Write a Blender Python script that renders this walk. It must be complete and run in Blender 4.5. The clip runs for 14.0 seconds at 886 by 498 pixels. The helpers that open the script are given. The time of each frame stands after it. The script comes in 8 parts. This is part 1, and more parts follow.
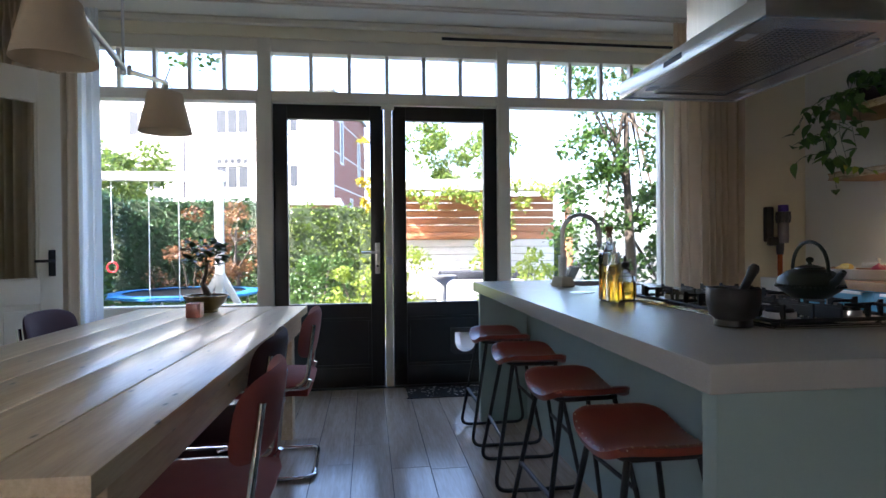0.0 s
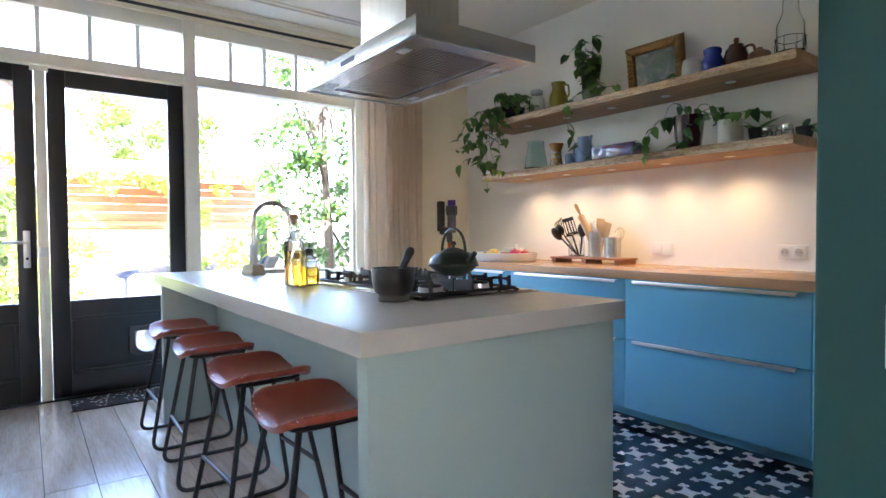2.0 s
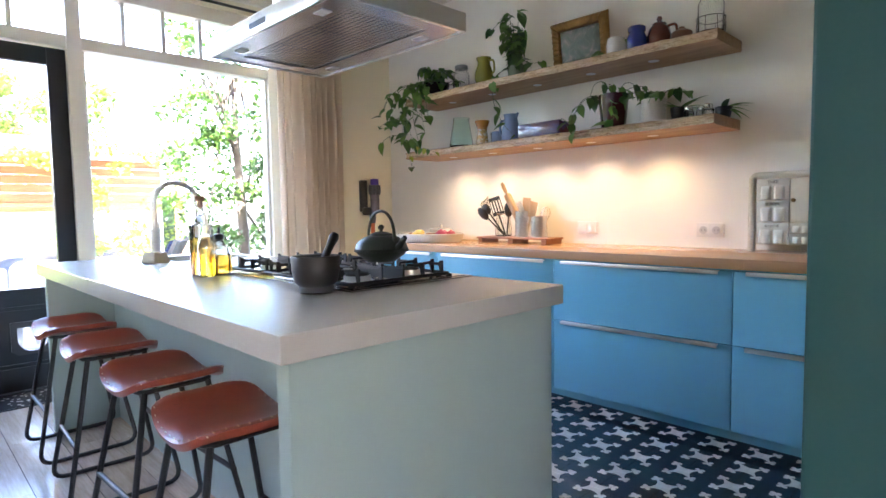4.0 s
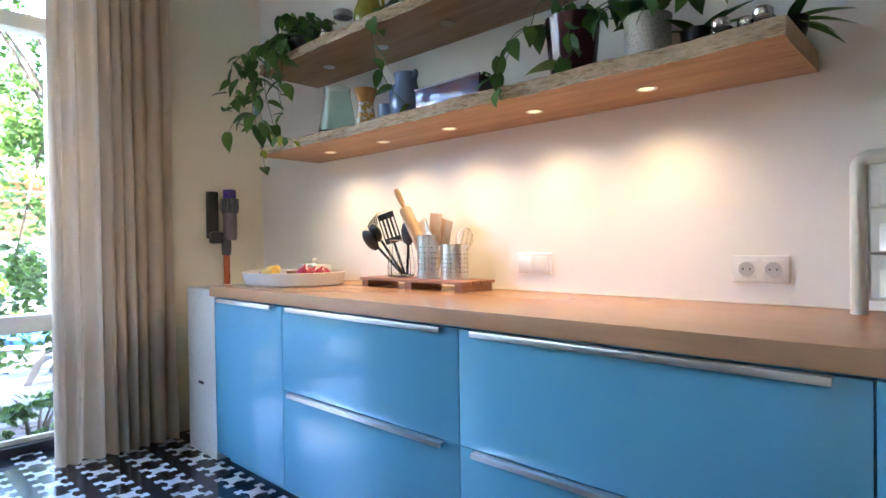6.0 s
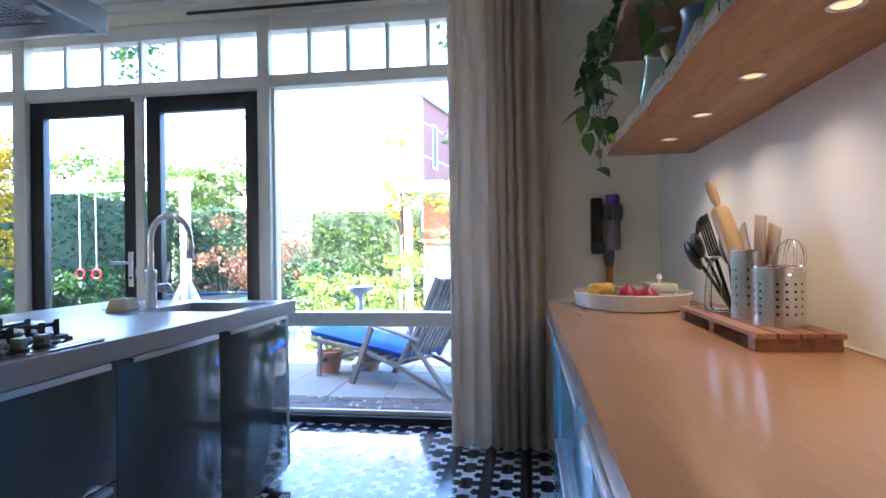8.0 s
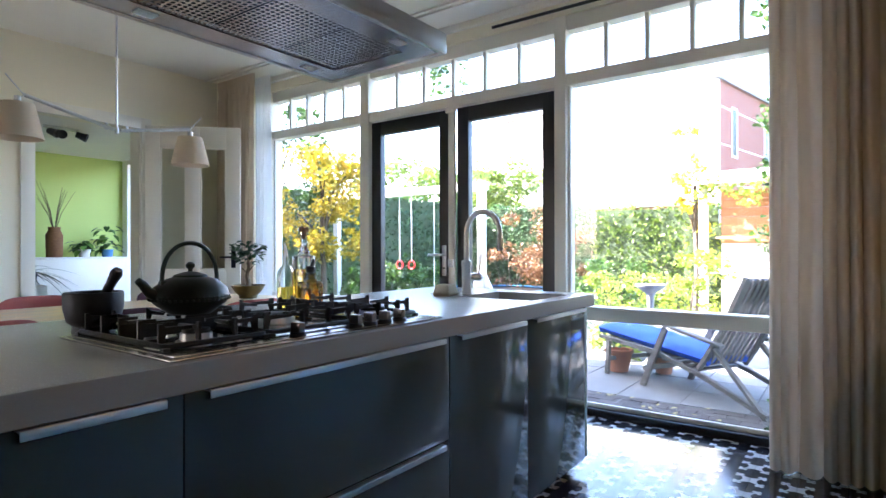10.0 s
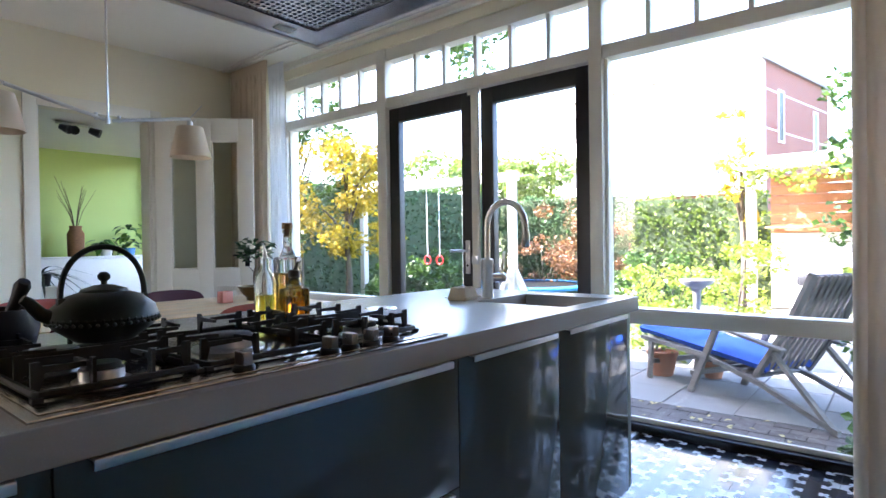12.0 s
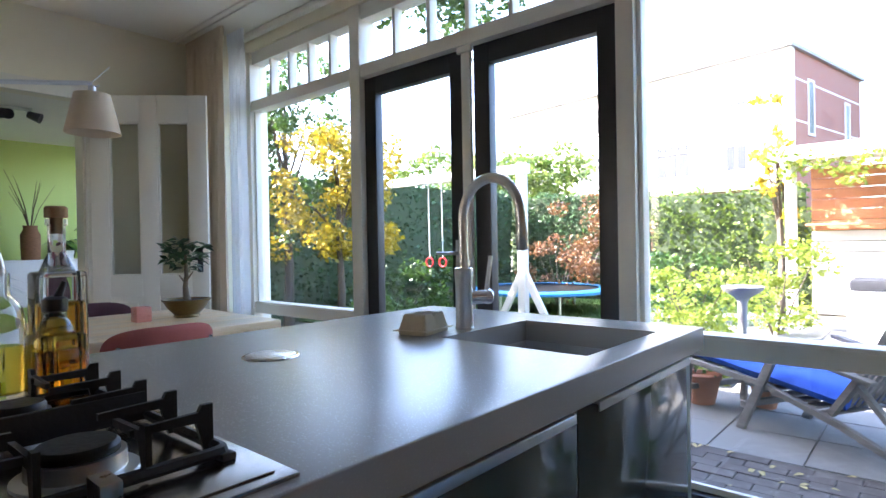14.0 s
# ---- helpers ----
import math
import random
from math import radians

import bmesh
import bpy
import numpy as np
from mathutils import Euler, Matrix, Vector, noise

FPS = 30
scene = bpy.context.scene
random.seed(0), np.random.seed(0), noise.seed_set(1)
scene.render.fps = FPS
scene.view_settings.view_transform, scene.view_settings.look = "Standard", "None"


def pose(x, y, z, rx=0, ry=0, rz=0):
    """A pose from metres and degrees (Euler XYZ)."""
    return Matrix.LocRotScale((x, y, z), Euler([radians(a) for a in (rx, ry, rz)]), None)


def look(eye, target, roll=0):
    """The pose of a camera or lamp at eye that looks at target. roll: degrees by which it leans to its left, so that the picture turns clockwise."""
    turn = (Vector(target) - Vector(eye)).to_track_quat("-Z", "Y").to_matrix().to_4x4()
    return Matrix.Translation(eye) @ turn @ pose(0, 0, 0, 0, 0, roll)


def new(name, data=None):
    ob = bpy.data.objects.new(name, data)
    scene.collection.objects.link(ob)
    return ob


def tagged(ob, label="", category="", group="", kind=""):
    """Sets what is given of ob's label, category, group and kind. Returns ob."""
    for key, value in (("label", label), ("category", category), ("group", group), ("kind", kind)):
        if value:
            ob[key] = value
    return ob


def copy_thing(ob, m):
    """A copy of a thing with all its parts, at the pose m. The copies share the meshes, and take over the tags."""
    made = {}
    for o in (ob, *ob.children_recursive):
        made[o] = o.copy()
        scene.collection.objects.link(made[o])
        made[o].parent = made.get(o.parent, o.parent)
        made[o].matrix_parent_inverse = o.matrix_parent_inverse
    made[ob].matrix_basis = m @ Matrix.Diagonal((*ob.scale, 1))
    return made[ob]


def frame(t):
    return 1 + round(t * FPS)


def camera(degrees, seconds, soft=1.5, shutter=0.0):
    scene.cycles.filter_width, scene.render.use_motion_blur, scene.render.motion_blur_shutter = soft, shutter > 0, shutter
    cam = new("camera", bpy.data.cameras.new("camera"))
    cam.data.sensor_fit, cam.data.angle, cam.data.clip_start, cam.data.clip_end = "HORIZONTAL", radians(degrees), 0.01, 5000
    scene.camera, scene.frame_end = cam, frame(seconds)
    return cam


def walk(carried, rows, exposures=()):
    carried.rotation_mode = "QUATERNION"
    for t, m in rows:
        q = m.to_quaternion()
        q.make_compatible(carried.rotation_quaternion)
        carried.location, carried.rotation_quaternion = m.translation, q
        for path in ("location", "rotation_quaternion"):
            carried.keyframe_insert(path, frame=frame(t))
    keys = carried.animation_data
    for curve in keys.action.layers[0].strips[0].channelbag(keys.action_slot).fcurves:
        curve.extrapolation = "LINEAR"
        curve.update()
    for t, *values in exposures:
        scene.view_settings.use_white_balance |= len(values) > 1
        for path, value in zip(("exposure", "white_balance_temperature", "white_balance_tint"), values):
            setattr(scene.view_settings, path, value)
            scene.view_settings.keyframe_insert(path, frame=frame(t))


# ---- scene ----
cam = camera(76.2, 14.0)
PATH = [
    (0, (-0.007, 0.372, 1.157), (0.255, 2.355, 1.139), -0.5),
    (0.5, (-0.006, 0.342, 1.146), (0.578, 2.255, 1.138), -0.3),
    (1, (-0.004, 0.283, 1.148), (0.859, 2.087, 1.13), -0.4),
    (1.5, (0.036, 0.276, 1.138), (1.095, 1.972, 1.106), -0.4),
    (2, (0.054, 0.274, 1.138), (1.243, 1.881, 1.081), -0.4),
    (2.5, (0.06, 0.261, 1.143), (1.334, 1.8, 1.059), -0.5),
    (3, (0.067, 0.247, 1.145), (1.397, 1.736, 1.04), -0.5),
    (5.5, (0.95, 0.974, 1.163), (2.408, 2.339, 1.046), -0.9),
    (6, (1.636, 1.19, 1.108), (3.095, 2.558, 1.085), -0.8),
    (6.5, (2.269, 1.435, 1.113), (3.629, 2.902, 1.076), -1.0),
    (7, (2.639, 1.492, 1.13), (3.388, 3.347, 1.115), -1.2),
    (7.5, (2.76, 1.332, 1.134), (2.895, 3.327, 1.148), -1.0),
    (8, (2.765, 1.253, 1.152), (2.474, 3.231, 1.156), -0.8),
    (8.5, (2.738, 1.215, 1.157), (2.078, 3.103, 1.157), -0.7),
    (9, (2.712, 1.185, 1.149), (1.786, 2.958, 1.15), -0.5),
    (11.5, (2.589, 1.377, 1.132), (1.33, 2.93, 1.123), -0.4),
    (12, (2.518, 1.548, 1.151), (1.244, 3.09, 1.131), -0.8),
    (12.5, (2.427, 1.697, 1.143), (1.144, 3.231, 1.128), -0.5),
    (13, (2.295, 1.902, 1.149), (0.999, 3.424, 1.13), -0.7),
    (13.5, (2.196, 2.078, 1.153), (0.896, 3.598, 1.13), -0.9),
    (14, (2.097, 2.332, 1.149), (0.783, 3.84, 1.131), -1.0),
]
EXPOSURES = [
    (0.0, 3.35, 5850, 21), (0.5, 3.50, 5850, 21), (1.0, 4.05, 5900, 22), (1.5, 4.65, 5900, 21), (2.0, 5.15, 5950, 22), (3.0, 5.45, 6050, 24),
    (5.5, 5.48, 5950, 24), (6.0, 5.32, 5600, 21), (6.5, 5.07, 5350, 18), (7.0, 4.72, 5150, 18), (8.0, 4.38, 5050, 22), (9.0, 4.42, 5550, 20), (11.5, 4.30, 5950, 23), (12.5, 4.20, 5950, 23), (14.0, 3.90, 5950, 22)]
walk(cam, [(t, look(eye, target, roll)) for t, eye, target, roll in PATH], EXPOSURES)

# ---- world and sun ----
world = bpy.data.worlds.new("sky")
scene.world = world
world.use_nodes = True
_wn = world.node_tree
_sky = _wn.nodes.new("ShaderNodeTexSky")
_sky.sky_type = "NISHITA"
_sky.sun_disc = False
_sky.sun_elevation = radians(38)
_sky.sun_rotation = radians(241)
_sky.air_density, _sky.dust_density, _sky.ozone_density = 1.0, 2.5, 1.0
_wn.links.new(_sky.outputs[0], _wn.nodes["Background"].inputs[0])
_wn.nodes["Background"].inputs[1].default_value = 0.15
sun = new("sun", bpy.data.lights.new("sun", "SUN"))
sun.data.energy = 3.0
sun.data.angle = radians(0.55)
sun.data.color = (1.0, 0.93, 0.82)
sun.matrix_world = look((-10, -5.5, 9.0), (0, 0, 0))

# ---- materials ----


def nodes_of(name):
    m = bpy.data.materials.new(name)
    m.use_nodes = True
    nt = m.node_tree
    return m, nt, nt.nodes["Principled BSDF"]


def val(nt, op, a, b=None, c=None):
    n = nt.nodes.new("ShaderNodeMath")
    n.operation = op
    for i, v in enumerate((a, b, c)):
        if v is None:
            continue
        if isinstance(v, (int, float)):
            n.inputs[i].default_value = v
        else:
            nt.links.new(v, n.inputs[i])
    return n.outputs[0]


def coords(nt, stretch=(1, 1, 1), kind="Object"):
    tc = nt.nodes.new("ShaderNodeTexCoord")
    mp = nt.nodes.new("ShaderNodeMapping")
    mp.inputs["Scale"].default_value = stretch
    nt.links.new(tc.outputs[kind], mp.inputs[0])
    return mp.outputs[0]


def noise_tex(nt, vec, scale, detail=4, rough=0.55, distort=0.0):
    n = nt.nodes.new("ShaderNodeTexNoise")
    n.inputs["Scale"].default_value = scale
    n.inputs["Detail"].default_value = detail
    n.inputs["Roughness"].default_value = rough
    n.inputs["Distortion"].default_value = distort
    nt.links.new(vec, n.inputs["Vector"])
    return n.outputs["Fac"]


def ramp(nt, fac, stops):
    n = nt.nodes.new("ShaderNodeValToRGB")
    els = n.color_ramp.elements
    while len(els) < len(stops):
        els.new(0.5)
    for e, (p, c) in zip(els, stops):
        e.position = p
        e.color = (*c, 1) if len(c) == 3 else c
    nt.links.new(fac, n.inputs[0])
    return n.outputs[0]


def mixc(nt, fac, a, b, mode="MIX"):
    n = nt.nodes.new("ShaderNodeMix")
    n.data_type, n.blend_type = "RGBA", mode
    for sock, v in ((n.inputs[0], fac), (n.inputs[6], a), (n.inputs[7], b)):
        if isinstance(v, (int, float)):
            sock.default_value = v
        elif isinstance(v, tuple):
            sock.default_value = (*v, 1)
        else:
            nt.links.new(v, sock)
    return n.outputs[2]


def bump(nt, bsdf, height, strength=0.2, dist=0.002):
    n = nt.nodes.new("ShaderNodeBump")
    n.inputs["Strength"].default_value = strength
    n.inputs["Distance"].default_value = dist
    nt.links.new(height, n.inputs["Height"])
    nt.links.new(n.outputs[0], bsdf.inputs["Normal"])


def dim(c, k):
    return tuple(min(1, v * k) for v in c)


def paint(name, c, rough=0.5, metal=0.0, spread=0.12, big=3.0, fine=60.0, relief=0.08, coat=0.0, stretch=(1, 1, 1), sheen=0.0, vary=0.0, rvar=0.2):
    """Colour with soft blotches, fine grain and fine relief."""
    m, nt, b = nodes_of(name)
    v = coords(nt, stretch)
    a, f = noise_tex(nt, v, big, 3), noise_tex(nt, v, fine, 5)
    col = ramp(nt, a, [(0.25, dim(c, 1 - spread)), (0.75, dim(c, 1 + spread))])
    col = mixc(nt, 0.35, col, ramp(nt, f, [(0.3, dim(c, 1 - spread)), (0.7, dim(c, 1 + spread))]))
    if vary:
        oi = nt.nodes.new("ShaderNodeObjectInfo")
        k = val(nt, "MULTIPLY_ADD", oi.outputs["Random"], 2 * vary, 1 - vary)
        n = nt.nodes.new("ShaderNodeVectorMath")
        n.operation = "SCALE"
        nt.links.new(col, n.inputs[0])
        nt.links.new(k, n.inputs["Scale"])
        col = n.outputs[0]
    nt.links.new(col, b.inputs["Base Color"])
    nt.links.new(val(nt, "MULTIPLY_ADD", f, rvar, rough - rvar / 2), b.inputs["Roughness"])
    b.inputs["Metallic"].default_value = metal
    b.inputs["Coat Weight"].default_value = coat
    b.inputs["Coat Roughness"].default_value = 0.05
    b.inputs["Sheen Weight"].default_value = sheen
    if relief:
        bump(nt, b, f, relief)
    return m


def timber(name, dark, light, axis="y", rough=0.5, scale=1.0, knots=0.0, relief=0.15, vary=0.1, coat=0.0, rvar=0.25):
    """Wood with grain along one axis, varied from board to board."""
    m, nt, b = nodes_of(name)
    st = {"x": (1.2, 14, 14), "y": (14, 1.2, 14), "z": (14, 14, 1.2)}[axis]
    tc = nt.nodes.new("ShaderNodeTexCoord")
    oi = nt.nodes.new("ShaderNodeObjectInfo")
    off = nt.nodes.new("ShaderNodeVectorMath")
    off.operation = "ADD"
    cb = nt.nodes.new("ShaderNodeCombineXYZ")
    shift = val(nt, "MULTIPLY", oi.outputs["Random"], 37.0)
    for i in range(3):
        nt.links.new(shift, cb.inputs[i])
    nt.links.new(tc.outputs["Object"], off.inputs[0])
    nt.links.new(cb.outputs[0], off.inputs[1])
    mp = nt.nodes.new("ShaderNodeMapping")
    mp.inputs["Scale"].default_value = tuple(s * scale for s in st)
    nt.links.new(off.outputs[0], mp.inputs[0])
    g = noise_tex(nt, mp.outputs[0], 1.6, 6, 0.62, 0.6)
    f = noise_tex(nt, mp.outputs[0], 9.0, 4, 0.6)
    mid = tuple((p + q) / 2 for p, q in zip(dark, light))
    col = ramp(nt, g, [(0.3, dark), (0.5, mid), (0.7, light)])
    col = mixc(nt, 0.35, col, ramp(nt, f, [(0.35, dark), (0.65, light)]))
    if knots:
        vo = nt.nodes.new("ShaderNodeTexVoronoi")
        mp2 = nt.nodes.new("ShaderNodeMapping")
        mp2.inputs["Scale"].default_value = tuple(2.6 * (0.55 if s < 5 else 1.3) for s in st)
        nt.links.new(off.outputs[0], mp2.inputs[0])
        nt.links.new(mp2.outputs[0], vo.inputs["Vector"])
        k = ramp(nt, vo.outputs["Distance"], [(0.03, (1, 1, 1)), (0.13, (0, 0, 0))])
        col = mixc(nt, val(nt, "MULTIPLY", k, knots), col, dim(dark, 0.35))
    k = val(nt, "MULTIPLY_ADD", oi.outputs["Random"], 2 * vary, 1 - vary)
    n = nt.nodes.new("ShaderNodeVectorMath")
    n.operation = "SCALE"
    nt.links.new(col, n.inputs[0])
    nt.links.new(k, n.inputs["Scale"])
    nt.links.new(n.outputs[0], b.inputs["Base Color"])
    nt.links.new(val(nt, "MULTIPLY_ADD", f, rvar, rough - rvar / 2), b.inputs["Roughness"])
    b.inputs["Coat Weight"].default_value = coat
    b.inputs["Coat Roughness"].default_value = 0.12
    bump(nt, b, g, relief, 0.003)
    return m


def clear(name, tint=(1, 1, 1), rough=0.0, ior=1.45):
    m, nt, b = nodes_of(name)
    b.inputs["Base Color"].default_value = (*tint, 1)
    b.inputs["Transmission Weight"].default_value = 1.0
    b.inputs["Roughness"].default_value = rough
    b.inputs["IOR"].default_value = ior
    return m


def pane_glass(name):
    """Thin window glass: a clear sheet with a gloss that grows at a slant."""
    m, nt, b = nodes_of(name)
    tr = nt.nodes.new("ShaderNodeBsdfTransparent")
    tr.inputs[0].default_value = (0.96, 0.98, 0.97, 1)
    gl = nt.nodes.new("ShaderNodeBsdfGlossy")
    gl.inputs["Roughness"].default_value = 0.02
    lw = nt.nodes.new("ShaderNodeLayerWeight")
    lw.inputs[0].default_value = 0.5
    gloss = val(nt, "MULTIPLY_ADD", val(nt, "POWER", lw.outputs["Facing"], 5.0), 0.85, 0.03)
    mx = nt.nodes.new("ShaderNodeMixShader")
    nt.links.new(gloss, mx.inputs[0])
    nt.links.new(tr.outputs[0], mx.inputs[1])
    nt.links.new(gl.outputs[0], mx.inputs[2])
    nt.links.new(mx.outputs[0], nt.nodes["Material Output"].inputs[0])
    return m


def glow(name, c, strength):
    m, nt, b = nodes_of(name)
    b.inputs["Emission Color"].default_value = (*c, 1)
    b.inputs["Emission Strength"].default_value = strength
    return m


def tile_material():
    """Black cement tile with a quarter of a white lobed cross in every corner; the arms run along the diagonals."""
    m, nt, b = nodes_of("patterned_cement_tile")
    tc = nt.nodes.new("ShaderNodeTexCoord")
    sp = nt.nodes.new("ShaderNodeSeparateXYZ")
    nt.links.new(tc.outputs["Object"], sp.inputs[0])
    px = val(nt, "SUBTRACT", 0.1, val(nt, "ABSOLUTE", sp.outputs[0]))
    py = val(nt, "SUBTRACT", 0.1, val(nt, "ABSOLUTE", sp.outputs[1]))
    s = val(nt, "MULTIPLY", val(nt, "ADD", px, py), 0.70711)
    d = val(nt, "ABSOLUTE", val(nt, "MULTIPLY", val(nt, "SUBTRACT", px, py), 0.70711))
    # concave star that thins into an arm
    w = val(nt, "MAXIMUM", val(nt, "SUBTRACT", 1.0, val(nt, "DIVIDE", s, 0.066)), 0.0)
    w = val(nt, "MULTIPLY_ADD", val(nt, "MULTIPLY", w, w), 0.036, 0.0055)
    arm = val(nt, "MULTIPLY", val(nt, "LESS_THAN", d, w), val(nt, "LESS_THAN", s, 0.082))

    def disc(s0, d0, r):
        a = val(nt, "SUBTRACT", s, s0)
        c = val(nt, "SUBTRACT", d, d0)
        q = val(nt, "ADD", val(nt, "MULTIPLY", a, a), val(nt, "MULTIPLY", c, c))
        return val(nt, "LESS_THAN", q, r * r)
    white = val(nt, "MAXIMUM", arm, disc(0.085, 0.0, 0.0105))
    white = val(nt, "MAXIMUM", white, disc(0.070, 0.0145, 0.0105))
    v = coords(nt)
    n1, n2 = noise_tex(nt, v, 9, 4), noise_tex(nt, v, 90, 4)
    dark = ramp(nt, n1, [(0.3, (0.010, 0.011, 0.016)), (0.7, (0.022, 0.023, 0.030))])
    light = ramp(nt, n1, [(0.3, (0.52, 0.53, 0.53)), (0.7, (0.68, 0.68, 0.66))])
    nt.links.new(mixc(nt, white, dark, light), b.inputs["Base Color"])
    nt.links.new(val(nt, "MULTIPLY_ADD", n1, 0.14, 0.05), b.inputs["Roughness"])
    bump(nt, b, n2, 0.05, 0.001)
    return m


def laminate_material():
    """Smooth oak print: soft cloudy tone, fine faint grain along y and a few short dark marks."""
    m, nt, b = nodes_of("oak_laminate_worktop")
    cloud = noise_tex(nt, coords(nt, (1.6, 0.7, 1.6)), 2.2, 4, 0.55, 0.4)
    grain = noise_tex(nt, coords(nt, (34, 2.2, 34)), 2.0, 5, 0.6, 0.5)
    mark = noise_tex(nt, coords(nt, (30, 8, 30)), 1.5, 4, 0.6, 0.6)
    col = ramp(nt, cloud, [(0.25, (0.45, 0.245, 0.125)), (0.75, (0.53, 0.305, 0.165))])
    col = mixc(nt, 0.30, col, ramp(nt, grain, [(0.30, (0.43, 0.235, 0.12)), (0.70, (0.55, 0.32, 0.175))]))
    spot = ramp(nt, mark, [(0.64, (0, 0, 0)), (0.86, (1, 1, 1))])
    col = mixc(nt, val(nt, "MULTIPLY", spot, 0.5), col, (0.24, 0.14, 0.085))
    nt.links.new(col, b.inputs["Base Color"])
    b.inputs["Roughness"].default_value = 0.23
    return m


WALL = paint("wall_paint", (0.88, 0.85, 0.78), 0.75, spread=0.025, fine=180, relief=0.05)
CREAM = paint("cream_wall_paint", (0.92, 0.85, 0.65), 0.75, spread=0.025, fine=180, relief=0.05)
CEIL = paint("ceiling_paint", (0.91, 0.87, 0.75), 0.85, spread=0.02, fine=150, relief=0.04)
GREEN_WALL = paint("dark_teal_wall", (0.004, 0.047, 0.048), 0.6, spread=0.06, fine=160, relief=0.06)
LIME_WALL = paint("lime_wall", (0.54, 0.66, 0.20), 0.75, spread=0.03, fine=120)
WHITE_WOOD = paint("white_gloss_woodwork", (0.85, 0.80, 0.68), 0.35, spread=0.03, fine=40, relief=0.04)
BLACK_WOOD = paint("black_door_paint", (0.016, 0.015, 0.016), 0.38, spread=0.15, fine=50, relief=0.06)
FLOORWOOD = timber("oak_laminate", (0.36, 0.28, 0.21), (0.58, 0.49, 0.41), "y", 0.20, 0.8, vary=0.14, relief=0.04, rvar=0.08)
JOINT = paint("dark_joint", (0.07, 0.06, 0.055), 0.9)
GROUT = paint("dark_grout", (0.035, 0.035, 0.04), 0.9)
TILE = tile_material()
TOP_ISLAND = paint("grey_composite_worktop", (0.42, 0.405, 0.375), 0.27, spread=0.02, big=6, fine=320, relief=0.002, rvar=0.03)
TOP_WOOD = laminate_material()
FRONT_BLUE = paint("sea_blue_gloss_front", (0.14, 0.41, 0.585), 0.17, spread=0.03, big=2, fine=300, relief=0, coat=0.12, rvar=0.03)
FRONT_GREY = paint("grey_green_gloss_front", (0.060, 0.082, 0.084), 0.09, spread=0.04, big=2, fine=300, relief=0, coat=0.15, rvar=0.02)
PANEL_SAGE = paint("sage_island_panel", (0.29, 0.375, 0.355), 0.42, spread=0.03, big=2, fine=200, relief=0.02)
ALU = paint("brushed_aluminium", (0.72, 0.72, 0.72), 0.32, 1.0, spread=0.05, fine=200, relief=0.02, stretch=(30, 1, 30))
STEEL = paint("brushed_steel", (0.68, 0.665, 0.63), 0.28, 1.0, spread=0.06, fine=160, relief=0.02, stretch=(1, 30, 30))
CHROME = paint("chrome", (0.80, 0.80, 0.82), 0.08, 1.0, spread=0.02, relief=0)
BLACK_METAL = paint("black_powder_coat", (0.012, 0.012, 0.013), 0.42, 0.0, spread=0.2, relief=0.04)
CAST_IRON = paint("cast_iron", (0.007, 0.007, 0.008), 0.5, 0.0, spread=0.25, fine=140, relief=0.25)
GLASS = pane_glass("window_glass")
LEATHER = paint("tan_red_leather", (0.25, 0.055, 0.028), 0.33, spread=0.25, big=9, fine=160, relief=0.15)
TABLE_WOOD = timber("scaffold_plank", (0.68, 0.45, 0.23), (0.93, 0.72, 0.45), "y", 0.33, 0.9, knots=0.9, relief=0.015, vary=0.05, coat=0.25, rvar=0.04)
VELVET = paint("dusty_red_velvet", (0.36, 0.085, 0.065), 0.85, spread=0.2, big=7, fine=200, relief=0.1, sheen=0.08)
VELVET_DARK = paint("aubergine_velvet", (0.055, 0.014, 0.018), 0.85, spread=0.2, big=7, fine=200, relief=0.1)
PLASTIC_WHITE = paint("white_plastic", (0.80, 0.785, 0.74), 0.3, spread=0.02, relief=0.01)
PLASTIC_BLACK = paint("black_plastic", (0.012, 0.012, 0.013), 0.35, spread=0.1, relief=0.02)

# ---- mesh builders ----


def B(x0, x1, y0, y1, z0, z1, bev=0.0, seg=2):
    bm = bmesh.new()
    bmesh.ops.create_cube(bm, size=1.0)
    for v in bm.verts:
        v.co = ((x0 + x1) / 2 + v.co.x * (x1 - x0), (y0 + y1) / 2 + v.co.y * (y1 - y0), (z0 + z1) / 2 + v.co.z * (z1 - z0))
    if bev:
        bmesh.ops.bevel(bm, geom=bm.edges[:], offset=bev, segments=seg, affect="EDGES", profile=0.6)
    return bm


def lathe(profile, n=28, c=(0, 0), sx=1.0, sy=1.0):
    """Turned shape from (radius, height) pairs."""
    bm = bmesh.new()
    rings = []
    for r, z in profile:
        if r < 1e-5:
            rings.append([bm.verts.new((c[0], c[1], z))])
        else:
            rings.append([bm.verts.new((c[0] + sx * r * math.cos(2 * math.pi * i / n), c[1] + sy * r * math.sin(2 * math.pi * i / n), z)) for i in range(n)])
    for a, b in zip(rings, rings[1:]):
        if len(a) == 1 and len(b) == 1:
            continue
        for i in range(n):
            j = (i + 1) % n
            if len(a) == 1:
                bm.faces.new((a[0], b[j], b[i]))
            elif len(b) == 1:
                bm.faces.new((a[i], a[j], b[0]))
            else:
                bm.faces.new((a[i], a[j], b[j], b[i]))
    bmesh.ops.recalc_face_normals(bm, faces=bm.faces[:])
    return bm


